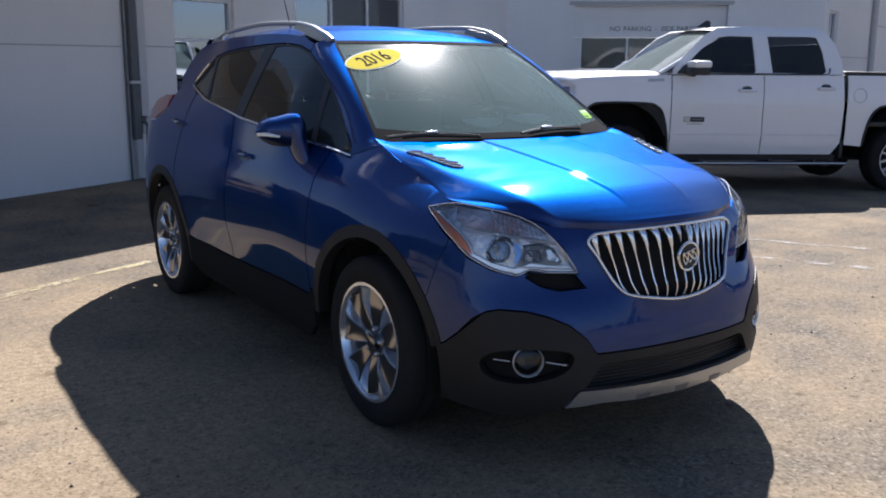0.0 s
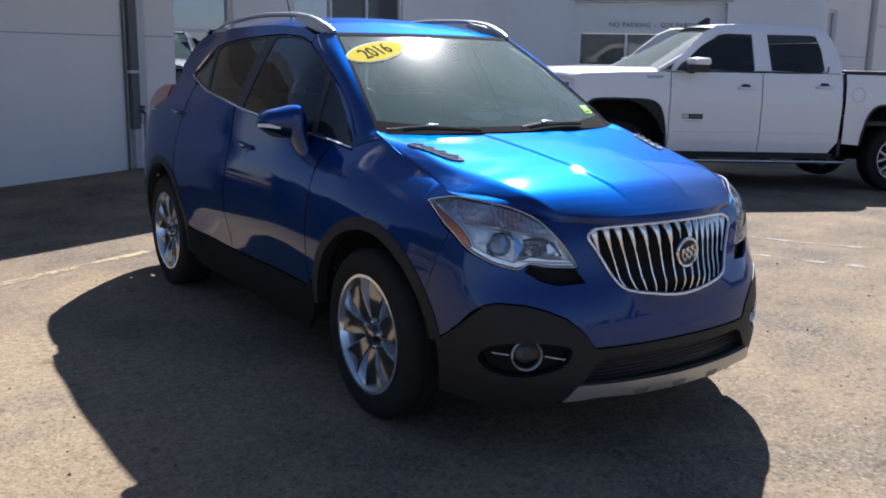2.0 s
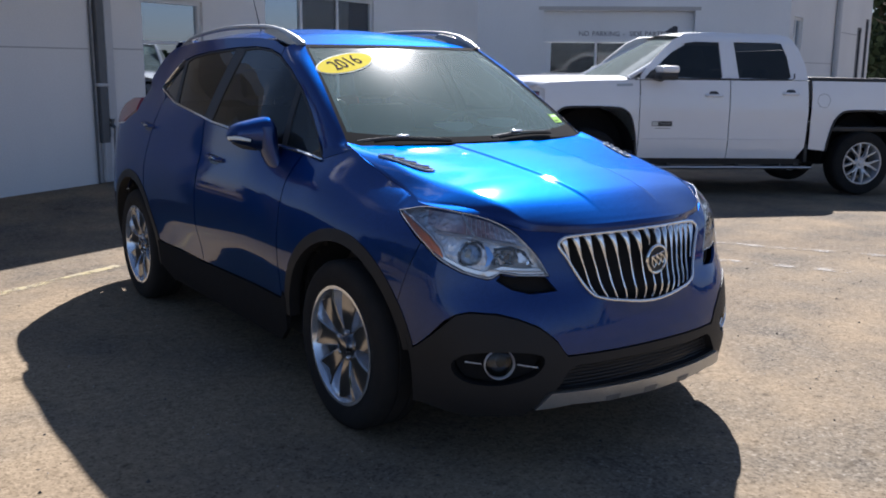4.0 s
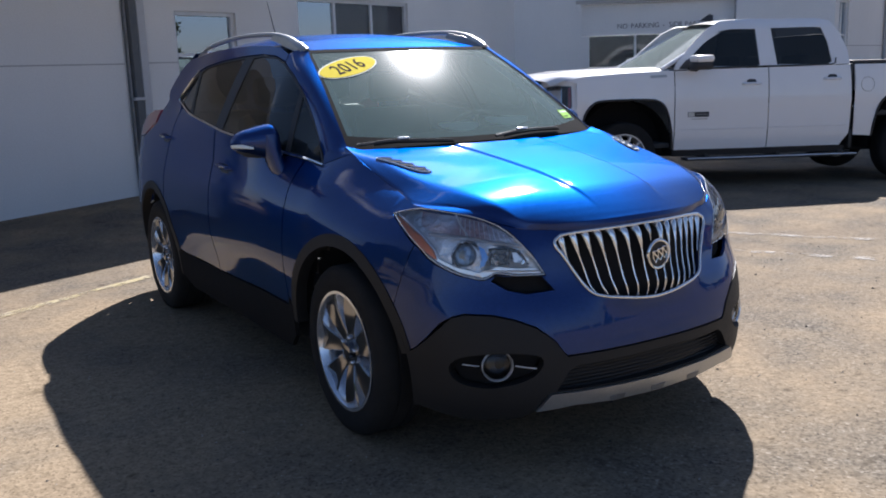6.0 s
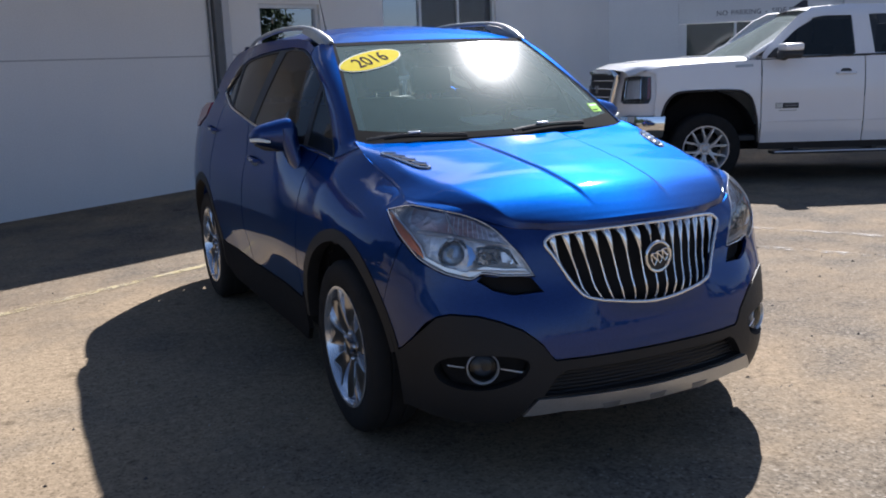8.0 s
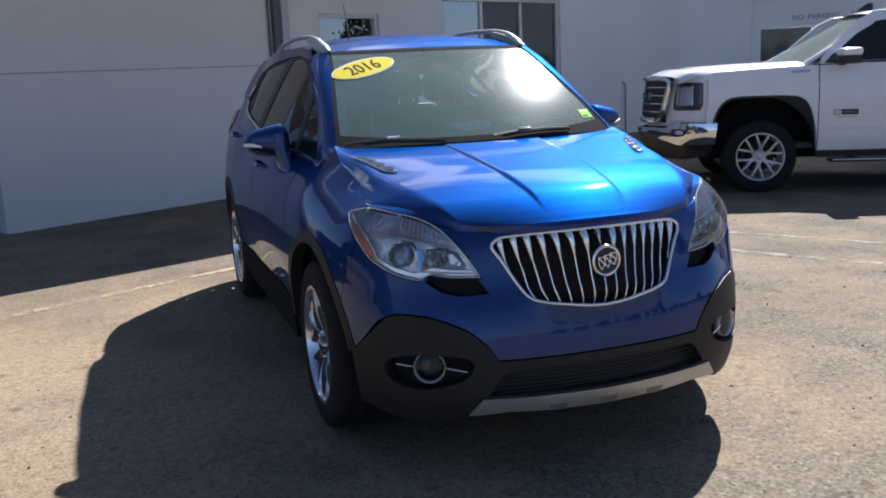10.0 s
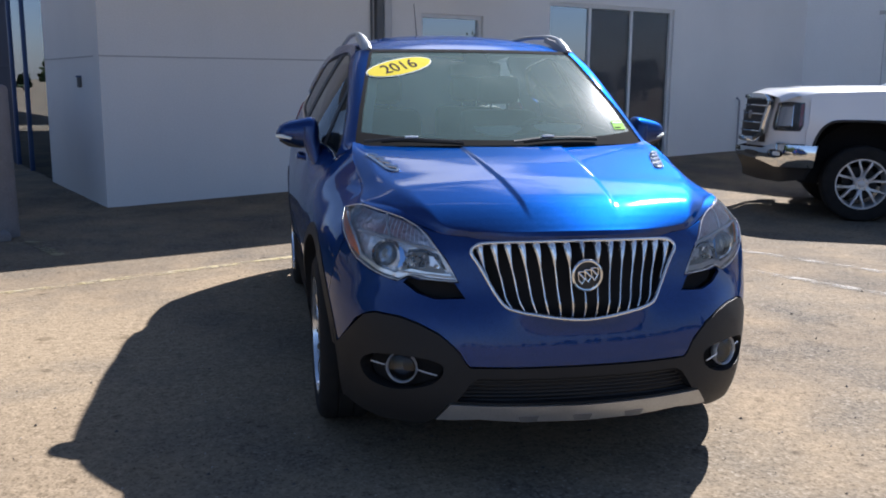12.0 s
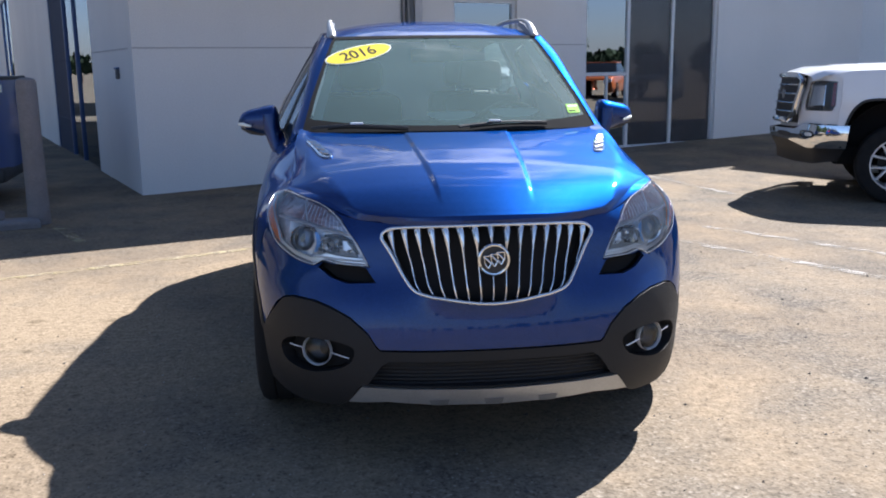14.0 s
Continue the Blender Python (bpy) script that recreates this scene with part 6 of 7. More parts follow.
BED_Z = 1.425
for skin, far in ((truck_side, False), (truck_far, True)):
    fend = [(0.592, 0.47)] + arch_line(0.0) + [(-0.60, 0.62), (-0.605, 0.95), (-0.585, 1.00), (-0.585, 1.26), (-0.70, 1.30), (-0.5, 1.345), (0.0, 1.372), (0.592, 1.392)]
    part("front_fender", patch(fend, skin, (), 0.06), WHITE, truck, "white front fender")
    part("front_door", patch([(0.604, 0.46), (1.756, 0.46), (1.756, 1.405), (1.1, 1.398), (0.604, 1.385)], skin, (), 0.07), WHITE, truck, "white front door")
    part("rear_door", patch([(1.768, 0.46), (2.70, 0.46), (2.80, 0.60), (2.815, 1.0), (2.80, 1.418), (2.2, 1.410), (1.768, 1.405)], skin, (), 0.07), WHITE, truck, "white rear door")
    bed = [(2.86, 0.58)] + [(3.657 - 0.56, 0.56)] + arch_line(3.657)[-2::-1] + [(4.86, 0.62), (4.865, BED_Z), (2.86, BED_Z - 0.005)]
    part("bed_side", patch(bed, skin, (), 0.07), WHITE, truck, "white bed side")
    fw = [(0.74, 1.43), (1.62, 1.425), (1.66, 1.44), (1.655, 1.86), (1.35, 1.862), (1.18, 1.835), (0.98, 1.69), (0.76, 1.50)]
    rw = [(1.875, 1.435), (2.52, 1.43), (2.575, 1.46), (2.55, 1.70), (2.49, 1.865), (2.40, 1.873), (1.85, 1.867)]
    cabframe = [(0.604, 1.397), (1.1, 1.408), (1.76, 1.416), (2.4, 1.424), (2.80, 1.428), (2.79, 1.60), (2.72, 1.80), (2.62, 1.945), (2.50, 1.975), (1.6, 1.985), (1.22, 1.955), (1.05, 1.87), (0.80, 1.65), (0.62, 1.46)]
    part("cab_frame", patch(cabframe, skin, [fw, rw], 0.05, 0.03), WHITE, truck, "white cab side with door pillars")
    part("side_window", patch(fw, skin, (), 0.08, 0.0, -0.012), PRIVACY, truck, "dark front side window")
    part("side_window", patch(rw, skin, (), 0.08, 0.0, -0.012), PRIVACY, truck, "dark rear side window")
    part("pillar_trim", patch([(1.665, 1.44), (1.85, 1.44), (1.845, 1.865), (1.66, 1.86)], skin, (), 0.06, 0.0, 0.003), WHITE, truck, "white centre pillar")
    part("window_seal", tube(bmesh.new(), [skin(a, b, 0.006) for a, b in [(0.66, 1.415), (1.2, 1.416), (1.75, 1.42), (2.3, 1.423), (2.58, 1.425), (2.615, 1.45), (2.625, 1.50)]], 0.008, 6), BLACK, truck, "black window seal")
    part("rocker_panel", patch([(0.60, 0.38), (2.78, 0.38), (2.78, 0.452), (0.60, 0.452)], skin, (), 0.07, 0.02, -0.015), BLACK, truck, "black rocker panel")
    for cx in (0.0, 3.657):
        lip = arch_line(cx)
        part("arch_lip", tube(bmesh.new(), [skin(a, b, 0.004) for a, b in open_line(lip, 0.06)], 0.014, 6), BLACK, truck, "black wheel arch lip")
    for hx, hz in ((1.545, 1.222), (2.565, 1.258)):
        hd = part("door_handle", tube(bmesh.new(), [skin(hx - 0.11, hz, 0.0), skin(hx - 0.09, hz, 0.03), skin(hx + 0.09, hz, 0.03), skin(hx + 0.11, hz, 0.0)], 0.017, 8, squash=0.8), WHITE, truck, "white door handle")
        # no hollow is cut; a dark patch stands for its shade
        part("handle_shade", patch(rounded([(hx - 0.055, hz + 0.004), (hx + 0.055, hz + 0.004), (hx + 0.045, hz + 0.046), (hx - 0.045, hz + 0.046)], 4), skin, (), 0.04, 0.0, 0.002), TRIM_DARK, truck, "dark patch painted for the shade in the handle's hollow")
    side_y = 0.05 if not far else T_WIDE - 0.05
    part("running_board", box(bmesh.new(), (0.74, side_y - 0.08, 0.33), (2.92, side_y + 0.08, 0.365), 0.012), BLACK, truck, "black running board")
    edge_y = side_y + (0.082 if far else -0.082)
    part("board_trim", tube(bmesh.new(), [(0.76, edge_y, 0.356), (1.8, edge_y, 0.356), (2.90, edge_y, 0.356)], 0.009, 6), BRIGHT, truck, "bright edge of the running board")
    for bx in (1.0, 1.9, 2.7):
        part("board_bracket", box(bmesh.new(), (bx, min(side_y, side_y + (0.3 if not far else -0.3)), 0.345), (bx + 0.06, max(side_y, side_y + (0.3 if not far else -0.3)), 0.40), 0.005), BLACK, truck, "black bracket")
    # door mirror
    my = -0.16 if not far else T_WIDE + 0.16
    part("mirror_shell", box(bmesh.new(), (0.73, my - 0.14, 1.475), (0.95, my + 0.12, 1.562), 0.035), WHITE, truck, "white door mirror cap")
    part("mirror_case", box(bmesh.new(), (0.72, my - 0.13, 1.395), (0.94, my + 0.11, 1.482), 0.03), BLACK, truck, "black lower half of the door mirror")
    part("mirror_sail", patch([(0.66, 1.42), (0.93, 1.422), (0.93, 1.50), (0.84, 1.545), (0.74, 1.50)], skin, (), 0.06, 0.0, 0.006), BLACK, truck, "black corner trim of the door window")
    part("mirror_base", tube(bmesh.new(), [(0.80, my + (0.02 if not far else -0.02), 1.425), (0.80, my + (0.12 if not far else -0.12), 1.42), (0.80, my + (0.22 if not far else -0.22), 1.43)], [0.06, 0.05, 0.045], 8, squash=0.7), BLACK, truck, "black mirror arm")
part("crease_line", tube(bmesh.new(), [truck_side(x, 0.70, 0.002) for x in (0.64, 1.2, 1.75)], 0.006, 6), WHITE, truck, "moulded crease low on the door")
part("crease_line", tube(bmesh.new(), [truck_side(x, 0.70, 0.002) for x in (1.78, 2.3, 2.76)], 0.006, 6), WHITE, truck, "moulded crease low on the door")
# fuel flap, badges
part("fuel_flap", tube(bmesh.new(), [truck_side(3.02 + 0.085 * math.cos(k * math.pi / 12), 1.18 + 0.085 * math.sin(k * math.pi / 12), 0.001) for k in range(24)], 0.0035, 5, True), SILVER, truck, "round fuel flap outline")
part("door_badge", patch([(0.76, 0.845), (1.02, 0.845), (1.02, 0.905), (0.76, 0.905)], truck_side, (), 0.05, 0.0, 0.006), BLACK, truck, "dark badge with unreadable lettering")
part("badge_mark", patch([(0.765, 0.850), (0.84, 0.850), (0.84, 0.90), (0.765, 0.90)], truck_side, (), 0.05, 0.0, 0.009), SILVER, truck, "silver mark on the badge")
part("badge_bar", patch([(0.86, 0.870), (1.00, 0.870), (1.00, 0.881), (0.86, 0.881)], truck_side, (), 0.05, 0.0, 0.009), NOTCH, truck, "dull bar of lettering")
part("badge_bar", patch([(0.80, 0.815), (1.0, 0.815), (1.0, 0.828), (0.80, 0.828)], truck_side, (), 0.05, 0.0, 0.004), SILVER, truck, "faint bar of lettering")
part("fender_badge", patch([(0.30, 1.310), (0.50, 1.317), (0.50, 1.347), (0.30, 1.340)], truck_side, (), 0.05, 0.0, 0.005), SILVER, truck, "chrome bar of lettering")


def truck_hood(a, b):
    x = -0.86 + (0.55 + 0.86) * a
    t = 2 * b - 1
    w = T_WIDE / 2 - truck_side(x, 1.31 + 0.08 * a)[1] - 0.01
    ze = table([(-0.86, 1.30), (-0.7, 1.335), (-0.5, 1.362), (0.0, 1.385), (0.55, 1.396)], x)
    z = ze + 0.055 * (1 - abs(t) ** 4) - 0.02 * ease(0.35, 0.6, 1 - abs(t)) * ease(0.05, 0.3, a)
    xx = x - 0.25 * (1 - abs(t) ** 1.5) * (1 - a) ** 1.5
    return xx, T_WIDE / 2 + t * w, z - 0.03 * (1 - ease(0.0, 0.10, a)) - 0.03 * ease(0.93, 1.0, abs(t))


part("hood", face_up(grid_sheet(truck_hood, 24, 30), (0, 0, 1)), WHITE, truck, "white truck hood")


def truck_screen(a, b):
    t = 2 * b - 1
    z = 1.41 + (1.955 - 1.41) * a
    w = T_WIDE / 2 - soft_table(T_IN, z) - 0.04
    return 0.30 + 0.99 * a + 0.16 * t * t, T_WIDE / 2 + t * w, z


part("windscreen", face_up(grid_sheet(truck_screen, 10, 16), (-1, 0, 0.6)), hazy_glass("truck_screen_glass", (0.7, 0.9, 0.85), 0.6, 0.28, 0.2), truck, "greenish windscreen")
for j in (0.0, 1.0):
    part("screen_pillar", tube(bmesh.new(), [truck_screen(a / 8, j) for a in range(9)], 0.028, 8), WHITE, truck, "white windscreen pillar")


def truck_roof(a, b):
    t = 2 * b - 1
    x = 1.20 + (2.66 - 1.20) * a
    w = T_WIDE / 2 - soft_table(T_IN, 1.975) + 0.01
    return x + 0.12 * t * t * (1 - a), T_WIDE / 2 + t * w, 1.972 + 0.035 * (1 - t * t) - 0.055 * (2 * a - 1) ** 4


part("roof_panel", face_up(grid_sheet(truck_roof, 14, 14), (0, 0, 1)), WHITE, truck, "white cab roof")
cab_bm = box(bmesh.new(), (2.70, 0.10, 0.6), (2.76, T_WIDE - 0.10, 1.80), 0.02)
for v in cab_bm.verts:
    if v.co.z > 1.5:
        v.co.y += 0.17 if v.co.y < T_WIDE / 2 else -0.17
        v.co.x -= 0.06
part("cab_back", cab_bm, WHITE, truck, "white back wall of the cab")
part("rear_window", box(bmesh.new(), (2.745, 0.36, 1.45), (2.765, T_WIDE - 0.36, 1.76), 0.008), PRIVACY, truck, "dark rear window")
fin = bmesh.new()
rings = [[fin.verts.new((x + back * k, T_WIDE / 2 + sy * half * (1 - 0.75 * k), 1.995 + 0.085 * k * top)) for x, sy, back, top in ((1.27, 0, 0.13, 1.0), (1.34, 1, 0.08, 1.0), (1.44, 1, 0.01, 0.9), (1.46, 0, 0.0, 0.86), (1.44, -1, 0.01, 0.9), (1.34, -1, 0.08, 1.0))] for k, half in ((0.0, 0.045), (0.35, 0.036), (0.75, 0.03), (1.0, 0.024))]
for lower, upper in zip(rings, rings[1:]):
    for j in range(6):
        fin.faces.new((lower[j], lower[(j + 1) % 6], upper[(j + 1) % 6], upper[j]))
fin.faces.new(rings[-1])
part("roof_aerial", fin, BLACK, truck, "black shark-fin aerial")
part("dashboard", box(bmesh.new(), (0.45, 0.25, 1.20), (0.95, T_WIDE - 0.25, 1.40), 0.05), TRIM_DARK, truck, "dark dashboard")
for yy in (0.50, T_WIDE - 0.50):
    for xx in (1.35, 2.25):
        part("seat", box(bmesh.new(), (xx, yy - 0.25, 0.9), (xx + 0.16, yy + 0.25, 1.55), 0.06), SEAT_CLOTH, truck, "dark seat back")
part("cab_floor", box(bmesh.new(), (0.35, 0.12, 0.48), (2.72, T_WIDE - 0.12, 0.54), 0.01), TRIM_DARK, truck, "dark cab floor")
part("bed_floor", box(bmesh.new(), (2.80, 0.10, 0.80), (4.80, T_WIDE - 0.10, 0.86), 0.01), BLACK, truck, "black bed floor")
part("bed_cover", box(bmesh.new(), (2.84, 0.08, BED_Z - 0.01), (4.82, T_WIDE - 0.08, BED_Z + 0.045), 0.015), BLACK, truck, "black bed cover")
# black filler between cab and bed stands for the gap's shade
part("gap_shade", box(bmesh.new(), (2.80, 0.05, 0.56), (2.86, T_WIDE - 0.05, BED_Z), 0.01), BLACK, truck, "black filler painted as the shade in the gap before the bed")
part("tailgate", box(bmesh.new(), (4.80, 0.06, 0.62), (4.86, T_WIDE - 0.06, BED_Z), 0.02), WHITE, truck, "white tailgate")
part("rear_bumper", box(bmesh.new(), (4.82, 0.04, 0.52), (5.0, T_WIDE - 0.04, 0.72), 0.04), CHROME, truck, "chrome rear bumper")
part("chassis", box(bmesh.new(), (-0.6, 0.35, 0.36), (4.7, T_WIDE - 0.35, 0.56), 0.02), MATT_BLACK, truck, "black chassis")
for yy, sgn in ((0.10, 1), (T_WIDE - 0.10, -1)):
    part("mud_flap", box(bmesh.new(), (2.81, yy - 0.09, 0.42), (2.85, yy + 0.09, 0.64), 0.005), BLACK, truck, "black mud flap")
    for cx in (0.0, 3.657):
        def inner(a, b, cx=cx, yy=yy, sgn=sgn):
            t = radians(-5 + 190 * a)
            r, d = [(0.60, -0.05), (0.60, 0.34), (0.02, 0.36)][round(b * 2)]
            return cx + r * math.cos(t) * 0.97, yy + d * sgn, 0.46 + r * math.sin(t)
        part("wheel_well", grid_sheet(inner, 22, 2), MATT_BLACK, truck, "black wheel well")


# front: grille, lamps, bumper
def nose(b, z):
    """Front face: b from the near side (0) to the far side (1)."""
    t = 2 * b - 1
    return -1.17 + 0.40 * (math.sqrt(t * t + 0.03) - 0.173) + 0.04 * ease(0.9, 1.3, z), T_WIDE / 2 + t * (T_WIDE / 2 - 0.16), z


def nose_sheet(b0, b1, z0, z1, lift, na=6, nb=24):
    def g(a, b):
        x, y, z = nose(b0 + (b1 - b0) * b, z0 + (z1 - z0) * a)
        return x - lift, y, z
    return face_up(grid_sheet(g, na, nb), (-1, 0, 0))


part("front_panel", nose_sheet(0.2, 0.8, 0.78, 1.29, -0.05), BLACK, truck, "dark panel behind the grille")
tg = empty("truck_grille", parent=truck)
gl = [(0.27, 0.81), (0.20, 0.90), (0.165, 1.24), (0.21, 1.285), (0.79, 1.285), (0.835, 1.24), (0.80, 0.90), (0.73, 0.81)]
part("grille_surround", tube(bmesh.new(), [Vector(nose(a, b)) + Vector((-0.02, 0, 0)) for a, b in divided(gl, 0.05)], 0.034, 8, True), CHROME, tg, "chrome grille surround")
part("grille_backing", nose_sheet(0.18, 0.82, 0.83, 1.27, 0.018), BLACK, tg, "black grille backing")
for k in range(4):
    z = 0.90 + k * 0.095
    part("grille_slat", tube(bmesh.new(), [Vector(nose(0.195 + 0.61 * i / 16, z)) + Vector((-0.02, 0, 0)) for i in range(17)], 0.014, 8), CHROME, tg, "chrome grille slat")
for k, yy in enumerate((-0.17, 0.0, 0.17)):
    part("emblem_block", box(bmesh.new(), (-1.18 + 0.25 * abs(yy), T_WIDE / 2 + yy - 0.055, 1.04), (-1.14 + 0.25 * abs(yy), T_WIDE / 2 + yy + 0.055, 1.13), 0.006), NOTCH, tg, "plain grey block where the maker's letters stand")
CORNER = [(0.30, -0.30, 0.0), (0.48, -0.48, 0.004), (0.60, -0.60, 0.018), (0.70, -0.70, 0.050), (0.80, -0.785, 0.105), (0.90, -0.845, 0.180), (1.00, -0.885, 0.270), (1.10, -0.920, 0.360), (1.20, -0.955, 0.450), (1.30, -0.990, 0.540), (1.50, -1.06, 0.730), (1.78, -1.15, 0.99), (1.95, -1.19, 1.16)]


def corner_plan(p):
    return soft_table([(a, b) for a, b, c in CORNER], p), soft_table([(a, c) for a, b, c in CORNER], p)


def corner_skin(p, z, lift, back, far):
    """The body's front corner in plan: p runs from the flank round to the nose."""
    (x, y), (x1, y1), (x0, y0) = corner_plan(p), corner_plan(p + 0.02), corner_plan(p - 0.02)
    d = Vector((x1 - x0, y1 - y0)).normalized()
    k = lift - back
    x, y = x - d.y * k, y + d.x * k
    return x, (T_WIDE - y if far else y), z


for far in (False, True):
    skin = truck_far if far else truck_side
    lamp = empty("truck_headlamp", parent=truck)
    def lamp_skin(x, z, lift=0.0, far=far):
        return corner_skin(-x, z, lift, 0.022 + 0.05 * ease(0.95, 1.32, z), far)
    loop = [(-0.65, 1.235), (-0.64, 1.00), (-0.67, 0.935), (-1.09, 0.925), (-1.14, 0.96), (-1.13, 1.225), (-0.89, 1.245)]
    part("lamp_housing", patch(loop, lamp_skin, (), 0.05, -0.03, -0.04), CLADDING, lamp, "dark lamp housing")
    part("lamp_reflector", patch([(-0.80, 1.19), (-0.78, 0.99), (-1.06, 0.975), (-1.07, 1.185)], lamp_skin, (), 0.05, 0.0, -0.025), REFLECTOR, lamp, "bright reflector")
    part("lamp_ring", tube(bmesh.new(), [lamp_skin(a, b, -0.012) for a, b in divided([(-0.79, 1.195), (-0.77, 0.985), (-1.07, 0.97), (-1.08, 1.19)], 0.05)], 0.009, 6, True), CHROME, lamp, "bright light guide")
    part("lamp_marker", patch([(-0.655, 1.225), (-0.65, 1.0), (-0.685, 0.98), (-0.692, 1.222)], lamp_skin, (), 0.04, 0.0, -0.006), RED_LAMP, lamp, "red-amber side marker")
    part("lamp_glass", patch(loop, lamp_skin, (), 0.05, 0.004, 0.004), LENS, lamp, "clear lamp glass")
    part("lamp_border", patch([(-0.53, 1.285), (-0.505, 0.80), (-1.0, 0.795), (-1.15, 0.745), (-1.77, 0.725), (-1.77, 0.80), (-1.50, 0.81), (-1.38, 0.90), (-1.33, 1.24), (-1.22, 1.285), (-0.80, 1.295)], lamp_skin, [loop], 0.06, 0.0, -0.004), WHITE, truck, "white panel round the headlamp")
    # bumper: chrome ends and corner, dark lower valance
    def bumper_skin(x, z, lift=0.0, far=far):
        swell = 0.035 * math.sin(math.pi * min(1.0, max(0.0, (z - 0.52) / 0.36))) - 0.05 * ease(0.62, 0.42, z)
        return corner_skin(-x, z, lift + swell + 0.06 * ease(0.95, 1.7, -x), 0.0, far)
    fog = rounded([(-0.84, 0.650), (-1.04, 0.645), (-1.06, 0.715), (-0.84, 0.720)], 4)
    part("bumper_half", patch([(-0.485, 0.79), (-0.51, 0.555), (-0.85, 0.545), (-1.02, 0.535), (-1.15, 0.56), (-1.35, 0.60), (-1.775, 0.615), (-1.775, 0.715), (-1.20, 0.725), (-1.02, 0.785), (-0.9, 0.788)], bumper_skin, [fog], 0.04, 0.03), CHROME, truck, "chrome half of the front bumper")
    part("bumper_lamp", patch(fog, bumper_skin, (), 0.04, 0.0, -0.03), GLOSS_BLACK, truck, "dark fog lamp in the bumper")
    part("fog_insert", patch(rounded([(-0.88, 0.665), (-1.0, 0.662), (-1.0, 0.70), (-0.88, 0.702)], 4), bumper_skin, (), 0.04, 0.0, -0.022), REFLECTOR, truck, "pale fog lamp reflector")
    part("lower_valance", patch([(-0.52, 0.55), (-0.58, 0.42), (-0.95, 0.37), (-1.35, 0.36), (-1.775, 0.38), (-1.775, 0.612), (-1.35, 0.597), (-1.15, 0.556), (-1.02, 0.531), (-0.85, 0.541)], bumper_skin, (), 0.05, 0.03, -0.012), CLADDING, truck, "dark lower valance")
    part("tow_hook", patch(rounded([(-1.30, 0.635), (-1.52, 0.645), (-1.52, 0.685), (-1.30, 0.68)], 4), bumper_skin, (), 0.04, 0.0, 0.003), BLACK, truck, "dark tow hook opening")
for cx in (0.0, 3.657):
    for yy, turn in ((0.17, -math.pi / 2), (T_WIDE - 0.17, math.pi / 2)):
        m = Matrix.Translation((cx, yy, 0.40)) @ Matrix.Rotation(turn, 4, 'Z') @ Matrix.Rotation(0.2 + cx, 4, 'X')
        wheel("truck_wheel", m, 0.402, 0.262, 0.27, 6, truck, TRUCK_RIM, "black off-road tyre", "split")


# ---- windows, doors and fittings of the building ----
def bar(lo, hi, mat, parent, name, label="", bevel=0.004):
    return part(name, box(bmesh.new(), lo, hi, bevel), mat, parent, label, False)


def window(name, m, hole, frame, glass_mat, label, mullions=(), transoms=(), depth=0.10):
    x0, x1, z0, z1 = hole
    w = tagged(empty(name, m), label, "window", kind="structure")
    t = 0.05
    bar((x0, depth - 0.06, z0), (x0 + t, depth + 0.02, z1), frame, w, "window_frame")
    bar((x1 - t, depth - 0.06, z0), (x1, depth + 0.02, z1), frame, w, "window_frame")
    bar((x0 + t, depth - 0.06, z0), (x1 - t, depth + 0.02, z0 + t), frame, w, "window_frame")
    bar((x0 + t, depth - 0.06, z1 - t), (x1 - t, depth + 0.02, z1), frame, w, "window_frame")
    for x in mullions:
        bar((x - t / 2, depth - 0.05, z0 + t), (x + t / 2, depth + 0.018, z1 - t), frame, w, "mullion")
    for z in transoms:
        bar((x0 + t, depth - 0.045, z - 0.02), (x1 - t, depth + 0.016, z + 0.02), frame, w, "transom")
    xs = [x0 + t] + [v for x in mullions for v in (x - t / 2, x + t / 2)] + [x1 - t]
    for a, b in zip(xs[::2], xs[1::2]):
        p = bar((a, depth - 0.020, z0 + t), (b, depth - 0.014, z1 - t), glass_mat, w, "pane", "reflecting window pane", 0)
        p.visible_shadow = False
    return w


OVERGLASS = hazy_glass("dark_workshop_glass", (0.45, 0.52, 0.6), 0.3, 0.05, 0.3)
DOORGLASS = hazy_glass("hazy_door_glass", (0.62, 0.64, 0.70), 0.40, 0.10, 0.3, (0.45, 0.46, 0.50))
window("window_1", M_FACE, WIN, ALU, SHOPGLASS, "aluminium-framed window reflecting the sky in the front wall", (), (1.72,))
w = window("door_1", M_FACE, DOOR, ALU, DOORGLASS, "aluminium-framed glass double doors with a sidelight", (6.93, 7.765), ())
next(c for c in w.children if c.name.startswith("pane")).data.materials[0] = SHOPGLASS
bar((6.17, 0.055, 1.22), (6.905, 0.118, 1.27), ALU, w, "transom")
bar((6.55, 0.06, 0.21), (6.58, 0.115, 1.22), ALU, w, "mullion")
window("window_2", M_SIDE @ Matrix.Translation((0, -0.25, 0)), GLAZ, BRONZE, SHOPGLASS, "tall blue-framed glazing reflecting sky and road", (4.75, 5.95), (), 0.22)
bar((6.00, 0.209, -0.29), (7.84, 0.226, 3.34), LEAF_BLUE, bpy.data.objects["window_2"], "door_leaf", "dark blue panelled door leaf", 0.01)
for z in (0.55, 1.55, 2.55):
    bar((6.08, 0.2245, z), (7.78, 0.236, z + 0.03), LEAF_BLUE, bpy.data.objects["window_2"], "leaf_rail", "", 0.004)
window("window_3", M_SIDE @ Matrix.Translation((0, -0.25, 0)), GLAZ2, BRONZE, SHOPGLASS, "tall dark-framed glazing in the return wall", (18.9,), (), 0.22)
